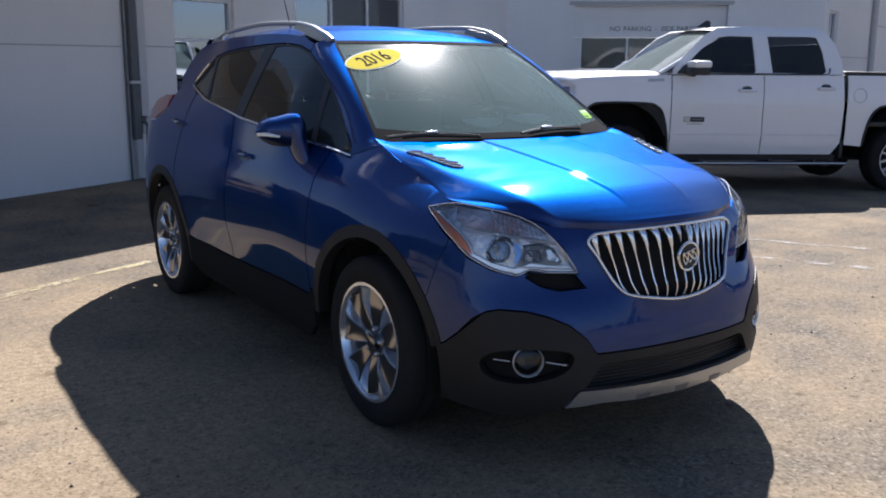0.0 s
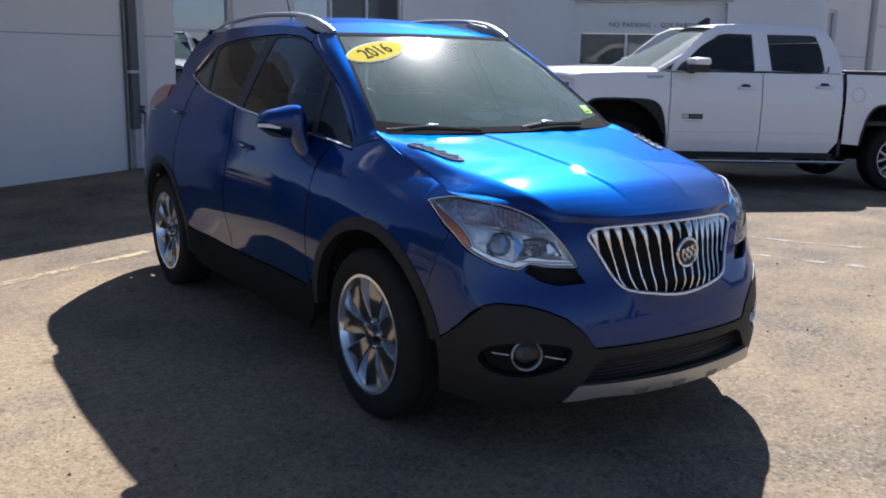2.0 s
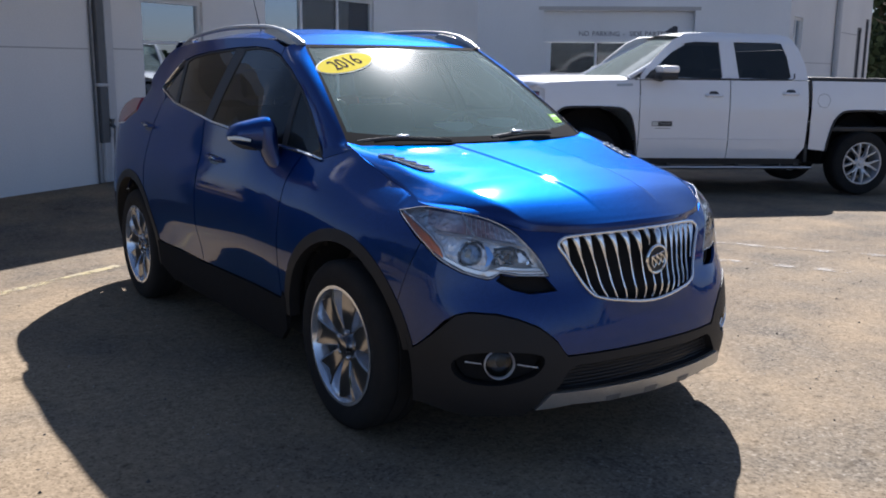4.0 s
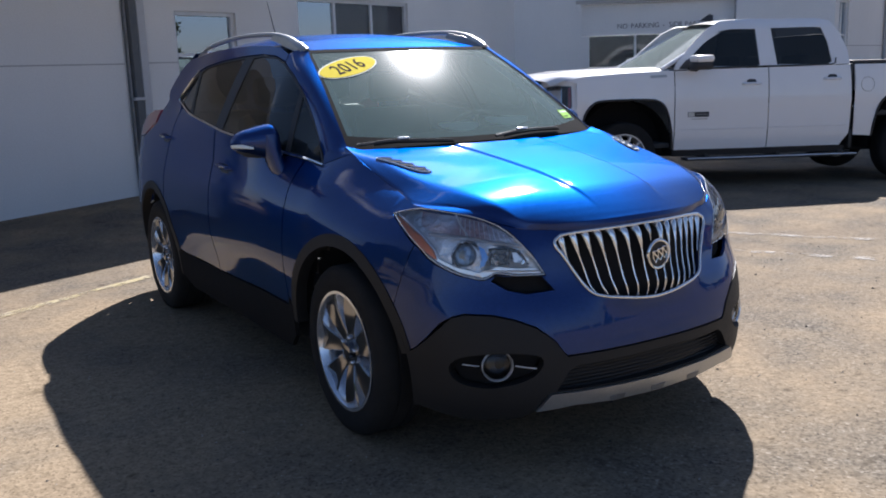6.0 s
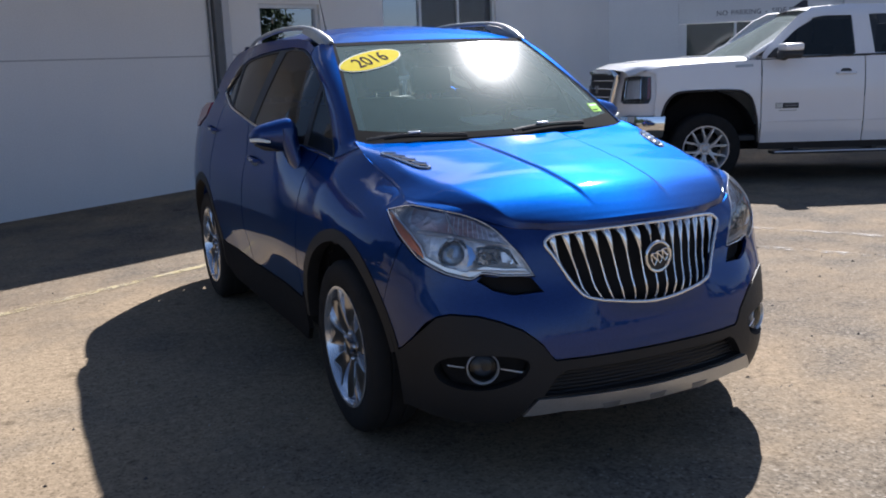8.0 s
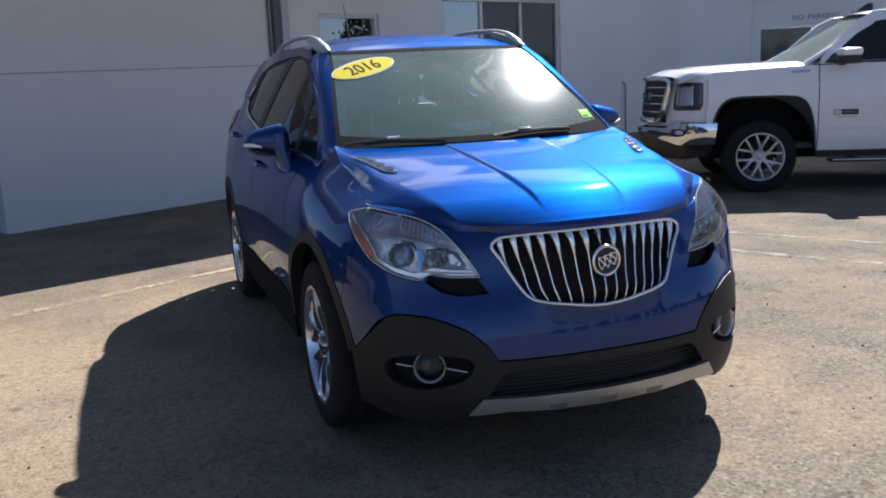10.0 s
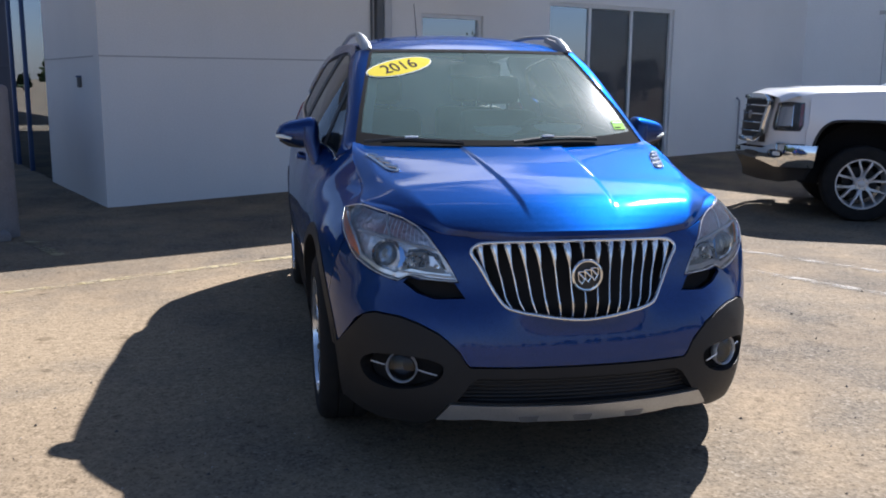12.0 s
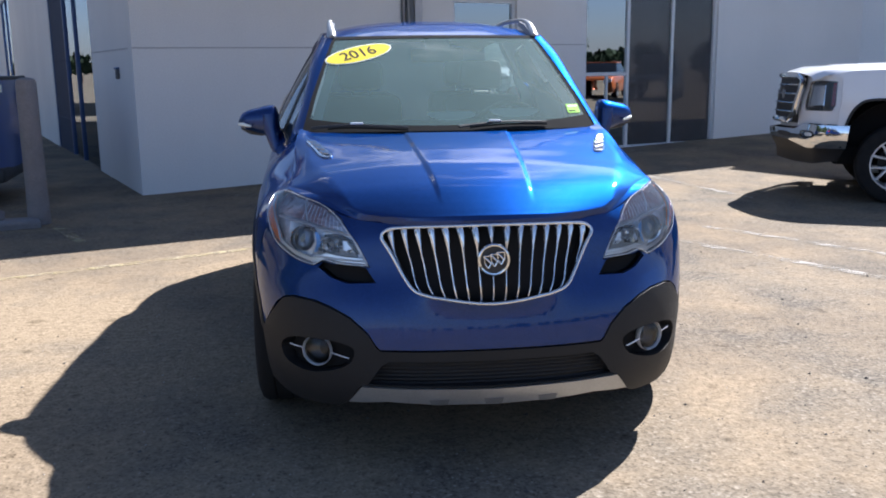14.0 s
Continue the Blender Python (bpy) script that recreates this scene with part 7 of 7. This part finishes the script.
window("window_4", M_END, END_WIN, ALU, SHOPGLASS, "small aluminium window in the wing's end wall", (0.63,), (1.8,))
for k, hole in enumerate(END_DOORS):
    leaf = tagged(empty("door_%d" % (k + 4), M_END), "narrow dark painted door in the wing's end wall", "door", kind="structure")
    bar((hole[0] + 0.05, 0.05, hole[2]), (hole[1] - 0.05, 0.09, hole[3] - 0.05), DARK_DOOR, leaf, "door_leaf", "dark painted door leaf")
    bar((hole[0], 0.02, hole[2]), (hole[0] + 0.047, 0.11, hole[3]), DARK_DOOR, leaf, "door_frame")
    bar((hole[1] - 0.047, 0.02, hole[2]), (hole[1], 0.11, hole[3]), DARK_DOOR, leaf, "door_frame")
    bar((hole[0] + 0.05, 0.02, hole[3] - 0.047), (hole[1] - 0.05, 0.11, hole[3]), DARK_DOOR, leaf, "door_head")
    part("door_handle", tube(bmesh.new(), [(hole[0] + 0.12, 0.05, 0.95), (hole[0] + 0.12, 0.0, 0.95), (hole[0] + 0.22, 0.0, 0.95)], 0.011, 6), ALU, leaf, "metal lever handle")

# overhead door in the wing
od = tagged(empty("overhead_door", M_WING), "grey sectional overhead door with a row of dark windows", "door", kind="structure")
for k in range(5):
    z0 = -0.35 + k * 0.575
    z1 = z0 + 0.565
    if k == 3:
        continue
    bar((1.25, 0.14, z0), (4.05, 0.19, z1), STUCCO_OLD, od, "door_panel", "", 0.008)
bar((1.25, 0.14, 1.375), (1.40, 0.19, 1.94), STUCCO_OLD, od, "door_panel")
bar((3.90, 0.14, 1.375), (4.05, 0.19, 1.94), STUCCO_OLD, od, "door_panel")
for a, b in ((1.40, 2.23), (2.27, 3.06), (3.10, 3.90)):
    bar((a, 0.155, 1.375), (b, 0.165, 1.94), OVERGLASS, od, "pane", "dark pane", 0)
for x in (2.25, 3.08):
    bar((x - 0.02, 0.14, 1.375), (x + 0.02, 0.19, 1.94), ALU, od, "mullion")
tagged(box_thing("room_wing", (1.0, 2.6, -0.4), (4.4, 2.7, 2.6), INSIDE, M_WING), "dim wall inside the workshop", "wall", kind="structure")
sign = tagged(empty("wall_sign", M_WING @ Matrix.Translation((2.83, 0.134, 2.105))), "dark lettering painted on the overhead door", "sign")
for word, wx in (("NO", -0.815), ("PARKING", -0.40), ("-", -0.06), ("SIDE", 0.16), ("PARTS", 0.50), ("DOOR", 0.86)):
    lettering(word, 0.125, lambda x, y, wx=wx: Vector((x + wx, 0, y)), SIGN_INK, sign, "sign_word", 0.001)
for dx in (1.22, 4.08):
    tagged(box_thing("door_trim", (dx - 0.03, -0.02, -0.4), (dx + 0.03, 0.1, 2.55), STUCCO_OLD, M_WING), "plain trim beside the overhead door", "trim", kind="structure")
tagged(box_thing("door_head_trim", (1.15, -0.03, 2.535), (4.15, 0.05, 2.60), JOINT, M_WING), "dark flashing above the overhead door", "trim", kind="structure")

# joints in the stucco, set a little proud as sealant beads
for nm, m, lo, hi in (("wall_joint", M_FACE, (0.0, -0.006, 1.612), (3.24, 0.01, 1.627)), ("wall_joint", M_FACE, (3.5, -0.006, 1.620), (4.0, 0.01, 1.635)),
                      ("wall_joint", M_FACE, (5.0, -0.006, 1.65), (6.1, 0.01, 1.663)),
                      ("wall_joint", M_SIDE @ Matrix.Translation((0, -0.25, 0)), (0.26, 0.244, 1.612), (3.0, 0.257, 1.627)), ("wall_joint", M_WING, (4.2, -0.006, 1.70), (5.7, 0.01, 1.713)),
                      ("wall_joint", M_END, (0.05, -0.006, 1.60), (3.75, 0.01, 1.615)), ("wall_joint", M_END, (3.95, -0.006, 2.30), (6.35, 0.01, 2.318))):
    tagged(box_thing(nm, lo, hi, JOINT, m), "thin dark joint line in the stucco", "trim", kind="structure")

# downpipes
dp = tagged(empty("downpipe", M_FACE), "dark grey square downpipe on the front wall", "pipe")
part("pipe_run", box(bmesh.new(), (3.31, -0.085, 0.55), (3.41, -0.005, 3.155), 0.012), PIPE_DARK, dp, "", False)
part("pipe_side", box(bmesh.new(), (3.425, -0.07, 0.62), (3.53, -0.004, 3.155), 0.010), PIPE_PALE, dp, "pale pipe beside it", False)
part("pipe_foot", box(bmesh.new(), (3.32, -0.10, 0.10), (3.40, -0.02, 0.56), 0.012), PIPE_PALE, dp, "pale foot of the pipe", False)
part("pipe_conduit", tube(bmesh.new(), [(3.27, -0.02, 0.08), (3.268, -0.02, 2.0), (3.266, -0.02, 3.15)], 0.014, 6), PIPE_DARK, dp, "thin conduit")
for z in (1.2, 2.6):
    part("pipe_clip", box(bmesh.new(), (3.28, -0.095, z), (3.44, -0.001, z + 0.035), 0.004), PIPE_PALE, dp, "", False)
tap = tagged(empty("wall_tap", M_FACE), "small dark wall tap beside the downpipe", "tap")
part("tap_pipe", tube(bmesh.new(), [(3.43, 0.0, 0.76), (3.43, -0.11, 0.76), (3.43, -0.14, 0.73)], 0.018, 8), PIPE_DARK, tap)
part("tap_handle", tube(bmesh.new(), [(3.43, -0.10, 0.77), (3.43, -0.10, 0.83)], [0.012, 0.035], 8), PIPE_DARK, tap)
hose = tagged(finish("hose", tube(bmesh.new(), spline([(3.43, -0.14, 0.72), (3.40, -0.16, 0.5), (3.42, -0.15, 0.3), (3.50, -0.18, 0.13), (3.62, -0.22, 0.11)], 6), 0.012, 6), PIPE_DARK, None, True), "dark hose hanging from the wall tap", "hose")
hose.matrix_basis = M_FACE
gp = tagged(finish("gas_pipe", tube(bmesh.new(), [(10.2, -0.06, 0.20), (10.2, -0.06, 1.10), (10.2, 0.02, 1.16)], 0.016, 8), PIPE_MID, None, True), "short grey pipe rising along the wall", "pipe")
gp.matrix_basis = M_FACE
wp = tagged(finish("wall_downpipe", tube(bmesh.new(), [(3.85, -0.07, -0.3), (3.85, -0.07, 5.1)], 0.062, 10), PIPE_PALE, None, True), "grey downpipe on the wing's end wall", "pipe")
wp.matrix_basis = M_END
lamp = tagged(empty("wall_lamp", M_SIDE), "small dark lamp on the return wall", "lamp")
part("lamp_body", box(bmesh.new(), (0.87, 0.0, 1.28), (0.925, 0.045, 1.40), 0.010), PIPE_DARK, lamp, "", False)
part("lamp_cap", box(bmesh.new(), (0.865, 0.0, 1.395), (0.930, 0.055, 1.415), 0.004), BRONZE, lamp, "", False)

# ---- concrete post, wheel stop and the blue vehicle beside the return wall ----
post = tagged(empty("concrete_post", Matrix.Translation((-3.27, 4.90, 0))), "rough grey concrete guard post standing on a kerb", "post")
bm = bmesh.new()
lathe(bm, [(0.098, -0.05), (0.094, 0.3), (0.090, 0.8), (0.088, 1.28), (0.080, 1.31), (0.05, 1.325), (0.001, 1.33)], 20, Matrix.Rotation(-math.pi / 2, 4, 'Y'))
for v in bm.verts:
    v.co += Vector((noise.noise(v.co * 9), noise.noise(v.co * 9 + Vector((5, 0, 0))), 0)) * 0.006
part("post_shaft", bm, CONCRETE, post)
stop = tagged(empty("wheel_stop", Matrix.Translation((-3.62, 4.62, 0)) @ Matrix.Rotation(radians(22), 4, 'Z')), "worn concrete wheel stop on the asphalt", "kerb")
bm = box(bmesh.new(), (-0.95, -0.14, -0.02), (0.42, 0.14, 0.075), 0.025)
bmesh.ops.subdivide_edges(bm, edges=bm.edges[:], cuts=3, use_grid_fill=True)
for v in bm.verts:
    v.co += Vector((noise.noise(v.co * 7), noise.noise(v.co * 7 + Vector((3, 1, 0))), noise.noise(v.co * 8))) * 0.010
part("stop_block", bm, CONCRETE, stop)
rock = bmesh.new()
bmesh.ops.create_icosphere(rock, subdivisions=3, radius=0.11)
for v in rock.verts:
    v.co *= 1 + 0.3 * noise.noise(v.co * 12)
    v.co.z *= 0.55
rk = tagged(finish("rubble_lump", rock, CONCRETE, None, True), "broken lump of concrete on the wheel stop", "rubble")
rk.matrix_basis = Matrix.Translation((-3.62, 4.75, 0.11))

MB = Matrix.Translation((-4.02, 6.9, -0.05)) @ Matrix.Rotation(radians(8), 4, 'Z')
sedan = tagged(empty("parked_car", MB), "blue vehicle parked beside the return wall, seen in part", "car")


part("rear_panel", grid_sheet(lambda a, b: (-0.02 - 0.04 * a - 0.05 * (2 * b - 1) ** 4 + 0.02 * math.sin(a * 3.1), -0.9 + 1.8 * b, 0.42 + 0.94 * a), 16, 14), SOLID_BLUE, sedan, "blue rear body panel")
part("side_panel", face_up(grid_sheet(lambda a, b: (-0.07 - 4.2 * b, -0.90 - 0.02 * math.sin(a * 3), 0.50 + 0.86 * a), 8, 10), (0, -1, 0)), SOLID_BLUE, sedan, "blue side panel")
part("side_panel", face_up(grid_sheet(lambda a, b: (-0.07 - 4.2 * b, 0.90 + 0.02 * math.sin(a * 3), 0.50 + 0.86 * a), 8, 10), (0, 1, 0)), SOLID_BLUE, sedan, "blue side panel")
part("top_cap", box(bmesh.new(), (-4.2, -0.90, 1.345), (-0.04, 0.90, 1.385), 0.015), BLACK, sedan, "black cap along the upper edge")
part("bumper", box(bmesh.new(), (-0.25, -0.90, 0.30), (-0.02, 0.90, 0.46), 0.04), BLACK, sedan, "dark bumper")
part("underbody", box(bmesh.new(), (-4.1, -0.75, 0.28), (-0.2, 0.75, 0.52), 0.04), BLACK, sedan, "dark underbody")
part("letter_bar", box(bmesh.new(), (-0.075, -0.86, 1.22), (-0.04, -0.52, 1.30), 0.004), PAPER, sedan, "pale bar of lettering")
for wx in (-0.85, -3.4):
    for wy, turn in ((-0.80, -math.pi / 2), (0.80, math.pi / 2)):
        wheel("road_wheel", Matrix.Translation((wx, wy, 0.38)) @ Matrix.Rotation(turn, 4, 'Z'), 0.38, 0.24, 0.24, 6, sedan, RIM_METAL, "black tyre", "split")

# ---- trees beyond the wing ----
def tree(x, y, h, seed, label, low=-0.55):
    r = random.Random(seed)
    t = tagged(empty("tree", Matrix.Translation((x, y, -0.2))), label, "tree", "trees beyond the wing")
    bm = bmesh.new()
    tube(bm, [(0, 0, 0), (0.1, 0.05, h * 0.3), (-0.1, 0.1, h * 0.6), (0.05, 0, h * 0.85)], [0.26, 0.2, 0.13, 0.04], 8)
    for k in range(9):
        a, z = r.uniform(0, 6.28), h * r.uniform(0.25, 0.7)
        tube(bm, [(0, 0, z), (h * 0.12 * math.cos(a), h * 0.12 * math.sin(a), z + h * 0.08), (h * 0.24 * math.cos(a), h * 0.24 * math.sin(a), z + h * 0.13)], [0.09, 0.06, 0.02], 5)
    part("trunk", bm, BARK, t)
    vs, fs = [], []
    for k in range(34):
        a, e = r.uniform(0, 6.28), r.uniform(low, 1)
        rr = h * 0.27 * r.uniform(0.3, 1.0) * (1 - 0.35 * abs(e))
        c = Vector((rr * math.cos(a), rr * math.sin(a), h * 0.6 + h * 0.38 * e))
        for j in range(80):
            o = Vector((r.gauss(0, 1), r.gauss(0, 1), r.gauss(0, 0.7))) * h * 0.055
            q = Euler((r.uniform(0, 3), r.uniform(0, 3), r.uniform(0, 3))).to_matrix()
            s = r.uniform(0.07, 0.16)
            i0 = len(vs)
            for ax, ay in ((-1, -0.4), (0.1, -0.8), (1, 0.1), (0.3, 0.9), (-0.7, 0.6)):
                vs.append(c + o + q @ Vector((ax * s, ay * s, 0.25 * s * ax)))
            fs.append(tuple(range(i0, i0 + 5)))
    me = bpy.data.meshes.new("crown")
    me.from_pydata([tuple(v) for v in vs], [], fs)
    me.materials.append(LEAF)
    ob = new("crown", me)
    ob.parent = t


for k, (x, y, h) in enumerate(((33, 13.5, 10), (36, 16.5, 12), (38, 12.0, 11), (41, 18.5, 12), (44, 14.5, 13))):
    tree(x, y, h, 20 + k, "tall dark green tree beyond the wing")
for k, (x, y, h) in enumerate(((34.5, 17.6, 9), (31.0, 14.6, 7.5), (37.5, 19.8, 10))):
    tree(x, y, h, 40 + k, "dark green tree with foliage down to the ground", -1.3)

tree(52.9, -22.5, 6.6, 60, "lone dark green tree across the lot", -0.9)

# ---- far trees round the lot ----
rng = random.Random(5)
leaf_v, leaf_f = [], []
trunk = bmesh.new()
for k in range(190):
    t = 2 * math.pi * k / 190 + rng.uniform(-0.02, 0.02)
    d = rng.uniform(85, 130)
    x, y = d * math.cos(t), d * math.sin(t)
    h = rng.uniform(1.6, 3.8)
    if t < radians(22) or t > radians(285):
        d, h = rng.uniform(58, 76), rng.uniform(2.4, 3.3)
        x, y = d * math.cos(t), d * math.sin(t)
    if radians(136) < t < radians(205):
        d, h = rng.uniform(27, 38), rng.uniform(6.0, 8.5)
        x, y = d * math.cos(t), d * math.sin(t)
    tube(trunk, [(x, y, -0.2), (x + rng.uniform(-.3, .3), y, h * 0.35), (x + rng.uniform(-.5, .5), y, h * 0.75)], [0.22, 0.16, 0.06], 5)
    for j in range(200 if h < 5 else 900):
        a, e = rng.uniform(0, 2 * math.pi), rng.uniform(-0.6, 1)
        r = h * 0.34 * rng.uniform(0.35, 1.0) * (1 - 0.25 * e)
        c = Vector((x + r * math.cos(a), y + r * math.sin(a), h * 0.52 + h * 0.42 * e * rng.uniform(0.6, 1)))
        s = rng.uniform(0.18, 0.42)
        q = Euler((rng.uniform(0, 3), rng.uniform(0, 3), rng.uniform(0, 3))).to_matrix()
        i0 = len(leaf_v)
        for (ax, ay) in ((-1, -0.4), (0.1, -0.8), (1, 0.1), (0.3, 0.9), (-0.7, 0.6)):
            leaf_v.append(c + q @ Vector((ax * s, ay * s, 0.2 * s * ax * ay)))
        leaf_f.append(tuple(range(i0, i0 + 5)))
me = bpy.data.meshes.new("far_woods")
me.from_pydata(leaf_v, [], leaf_f)
me.materials.append(LEAF)
tagged(new("far_woods", me), "distant belt of green trees round the car lot", "trees", kind="stuff")
tagged(finish("far_trunks", trunk, BARK), "distant tree trunks round the car lot", "trees", kind="stuff")

# ---- vehicles parked across the lot, seen only as reflections in the panes ----
def plain_car(m, paint, label, tall):
    """A parked car: lower body, glasshouse, roof, lamps, wheels. It points along m's x."""
    c = tagged(empty("parked_car", m), label, "car", "cars parked across the lot")
    L, roof_z = 4.5, 1.45 + tall
    stations = [(0.0, 0.62, 0.72), (0.06, 0.78, 0.80), (0.30, 0.86, 0.90), (1.0, 0.89, 0.98), (1.6, 0.90, 1.0), (3.0, 0.90, 1.02), (3.9, 0.88, 1.02 + 0.5 * tall), (4.35, 0.84, 0.98 + 0.5 * tall), (4.48, 0.74, 0.86), (4.5, 0.62, 0.72)]

    def section(a, b):
        k = a * (len(stations) - 1)
        i = min(int(k), len(stations) - 2)
        x, w, z = (p + (q - p) * (k - i) for p, q in zip(stations[i], stations[i + 1]))
        ring = [(w * 0.90, 0.24), (w * 0.99, 0.34), (w, 0.55), (w * 0.985, z - 0.06), (w * 0.93, z), (w * 0.5, z + 0.025), (0.0, z + 0.03)]
        ring = ring + [(-p, q) for p, q in ring[-2::-1]]
        p = ring[round(b * (len(ring) - 1))]
        return x - L / 2, p[0], p[1]
    part("body", face_up(grid_sheet(section, 27, 12), (0, 0, 1)), paint, c)
    cabin = [(1.25, 0.78, 1.0), (1.95, 0.66, roof_z - 0.02), (2.6, 0.64, roof_z), (3.4 + tall, 0.64, roof_z - 0.03), (4.0 + 0.4 * tall, 0.76, 1.03)]

    def house(a, b):
        k = a * (len(cabin) - 1)
        i = min(int(k), len(cabin) - 2)
        x, w, z = (p + (q - p) * (k - i) for p, q in zip(cabin[i], cabin[i + 1]))
        ring = [(0.84, 0.99), (w, z), (w * 0.55, z + 0.03), (-w * 0.55, z + 0.03), (-w, z), (-0.84, 0.99)]
        p = ring[round(b * 5)]
        return x - L / 2, p[0], p[1]
    part("glasshouse", face_up(grid_sheet(house, 16, 5), (0, 0, 1)), GLOSS_BLACK, c, "dark windows")
    part("roof", box(bmesh.new(), (1.95 - L / 2, -0.66, roof_z - 0.015), (3.4 + tall - L / 2, 0.66, roof_z + 0.045), 0.03), paint, c)
    for sx, mt, nm in ((-L / 2 + 0.08, REFLECTOR, "headlight"), (L / 2 - 0.08, RED_LAMP, "tail_light")):
        for sy in (-0.62, 0.62):
            part(nm, box(bmesh.new(), (sx - 0.09, sy - 0.16, 0.66), (sx + 0.09, sy + 0.16, 0.80), 0.03), mt, c)
    for wx in (-1.35, 1.32):
        for wy, turn in ((-0.80, -math.pi / 2), (0.80, math.pi / 2)):
            wheel("road_wheel", Matrix.Translation((wx, wy, 0.33)) @ Matrix.Rotation(turn, 4, 'Z'), 0.33, 0.22, 0.21, 5, c, TRUCK_RIM, "black tyre", "broad")


ORANGE = car_paint("orange_car_paint", (0.42, 0.09, 0.015), (0.60, 0.16, 0.03), 0.4, 0.3)
GREY_PAINT = car_paint("dark_grey_car_paint", (0.03, 0.032, 0.036), (0.09, 0.092, 0.10), 0.4, 0.5)
for k, (paint, tall, label) in enumerate(((GREY_PAINT, 0.30, "dark grey estate car parked across the lot"), (ORANGE, 0.0, "orange saloon car parked across the lot"), (GREY_PAINT, 0.0, "dark grey saloon car parked across the lot"), (WHITE, 0.30, "white estate car parked across the lot"))):
    plain_car(Matrix.Translation((25.5 + 1.9 * k, -1.0 - 3.6 * k, ground_height(26, -5))) @ Matrix.Rotation(radians(-20), 4, 'Z'), paint, label, tall)

# ---- loose chips on the asphalt ----
def scatter(name, count, sizes, mat, seed, label):
    r = random.Random(seed)
    vs, fs = [], []
    for k in range(count):
        x, y = r.uniform(-5.0, 5.0), r.uniform(-3.2, 6.0) if k % 2 else r.uniform(-2.6, 1.5)
        s = r.choice(sizes)
        z, t = ground_height(x, y), r.uniform(0, 6.28)
        i0 = len(vs)
        for j in range(4):
            a = t + j * 1.571
            vs.append((x + s * r.uniform(0.6, 1.2) * math.cos(a), y + s * r.uniform(0.6, 1.2) * math.sin(a), z - 0.002))
        vs.append((x + s * 0.2, y, z + s * r.uniform(0.4, 0.8)))
        fs += [(i0 + j, i0 + (j + 1) % 4, i0 + 4) for j in range(4)]
    me = bpy.data.meshes.new(name)
    me.from_pydata(vs, [], fs)
    me.materials.append(mat)
    tagged(new(name, me), label, "gravel", kind="stuff")


DARK_CHIP = material("dark_stone_chips", (0.07, 0.062, 0.055), 0.9, second=(0.12, 0.105, 0.09), scale=30)
PALE_CHIP = material("pale_stone_chips", (0.36, 0.33, 0.285), 0.95, second=(0.27, 0.24, 0.20), scale=30, spec=0.2)
scatter("gravel_chips", 900, (0.004, 0.005, 0.006, 0.009, 0.013), DARK_CHIP, 8, "loose dark gravel chips scattered on the asphalt")
scatter("pale_gravel_chips", 3200, (0.0025, 0.003, 0.004, 0.005, 0.007), PALE_CHIP, 9, "loose pale gravel chips scattered on the asphalt")
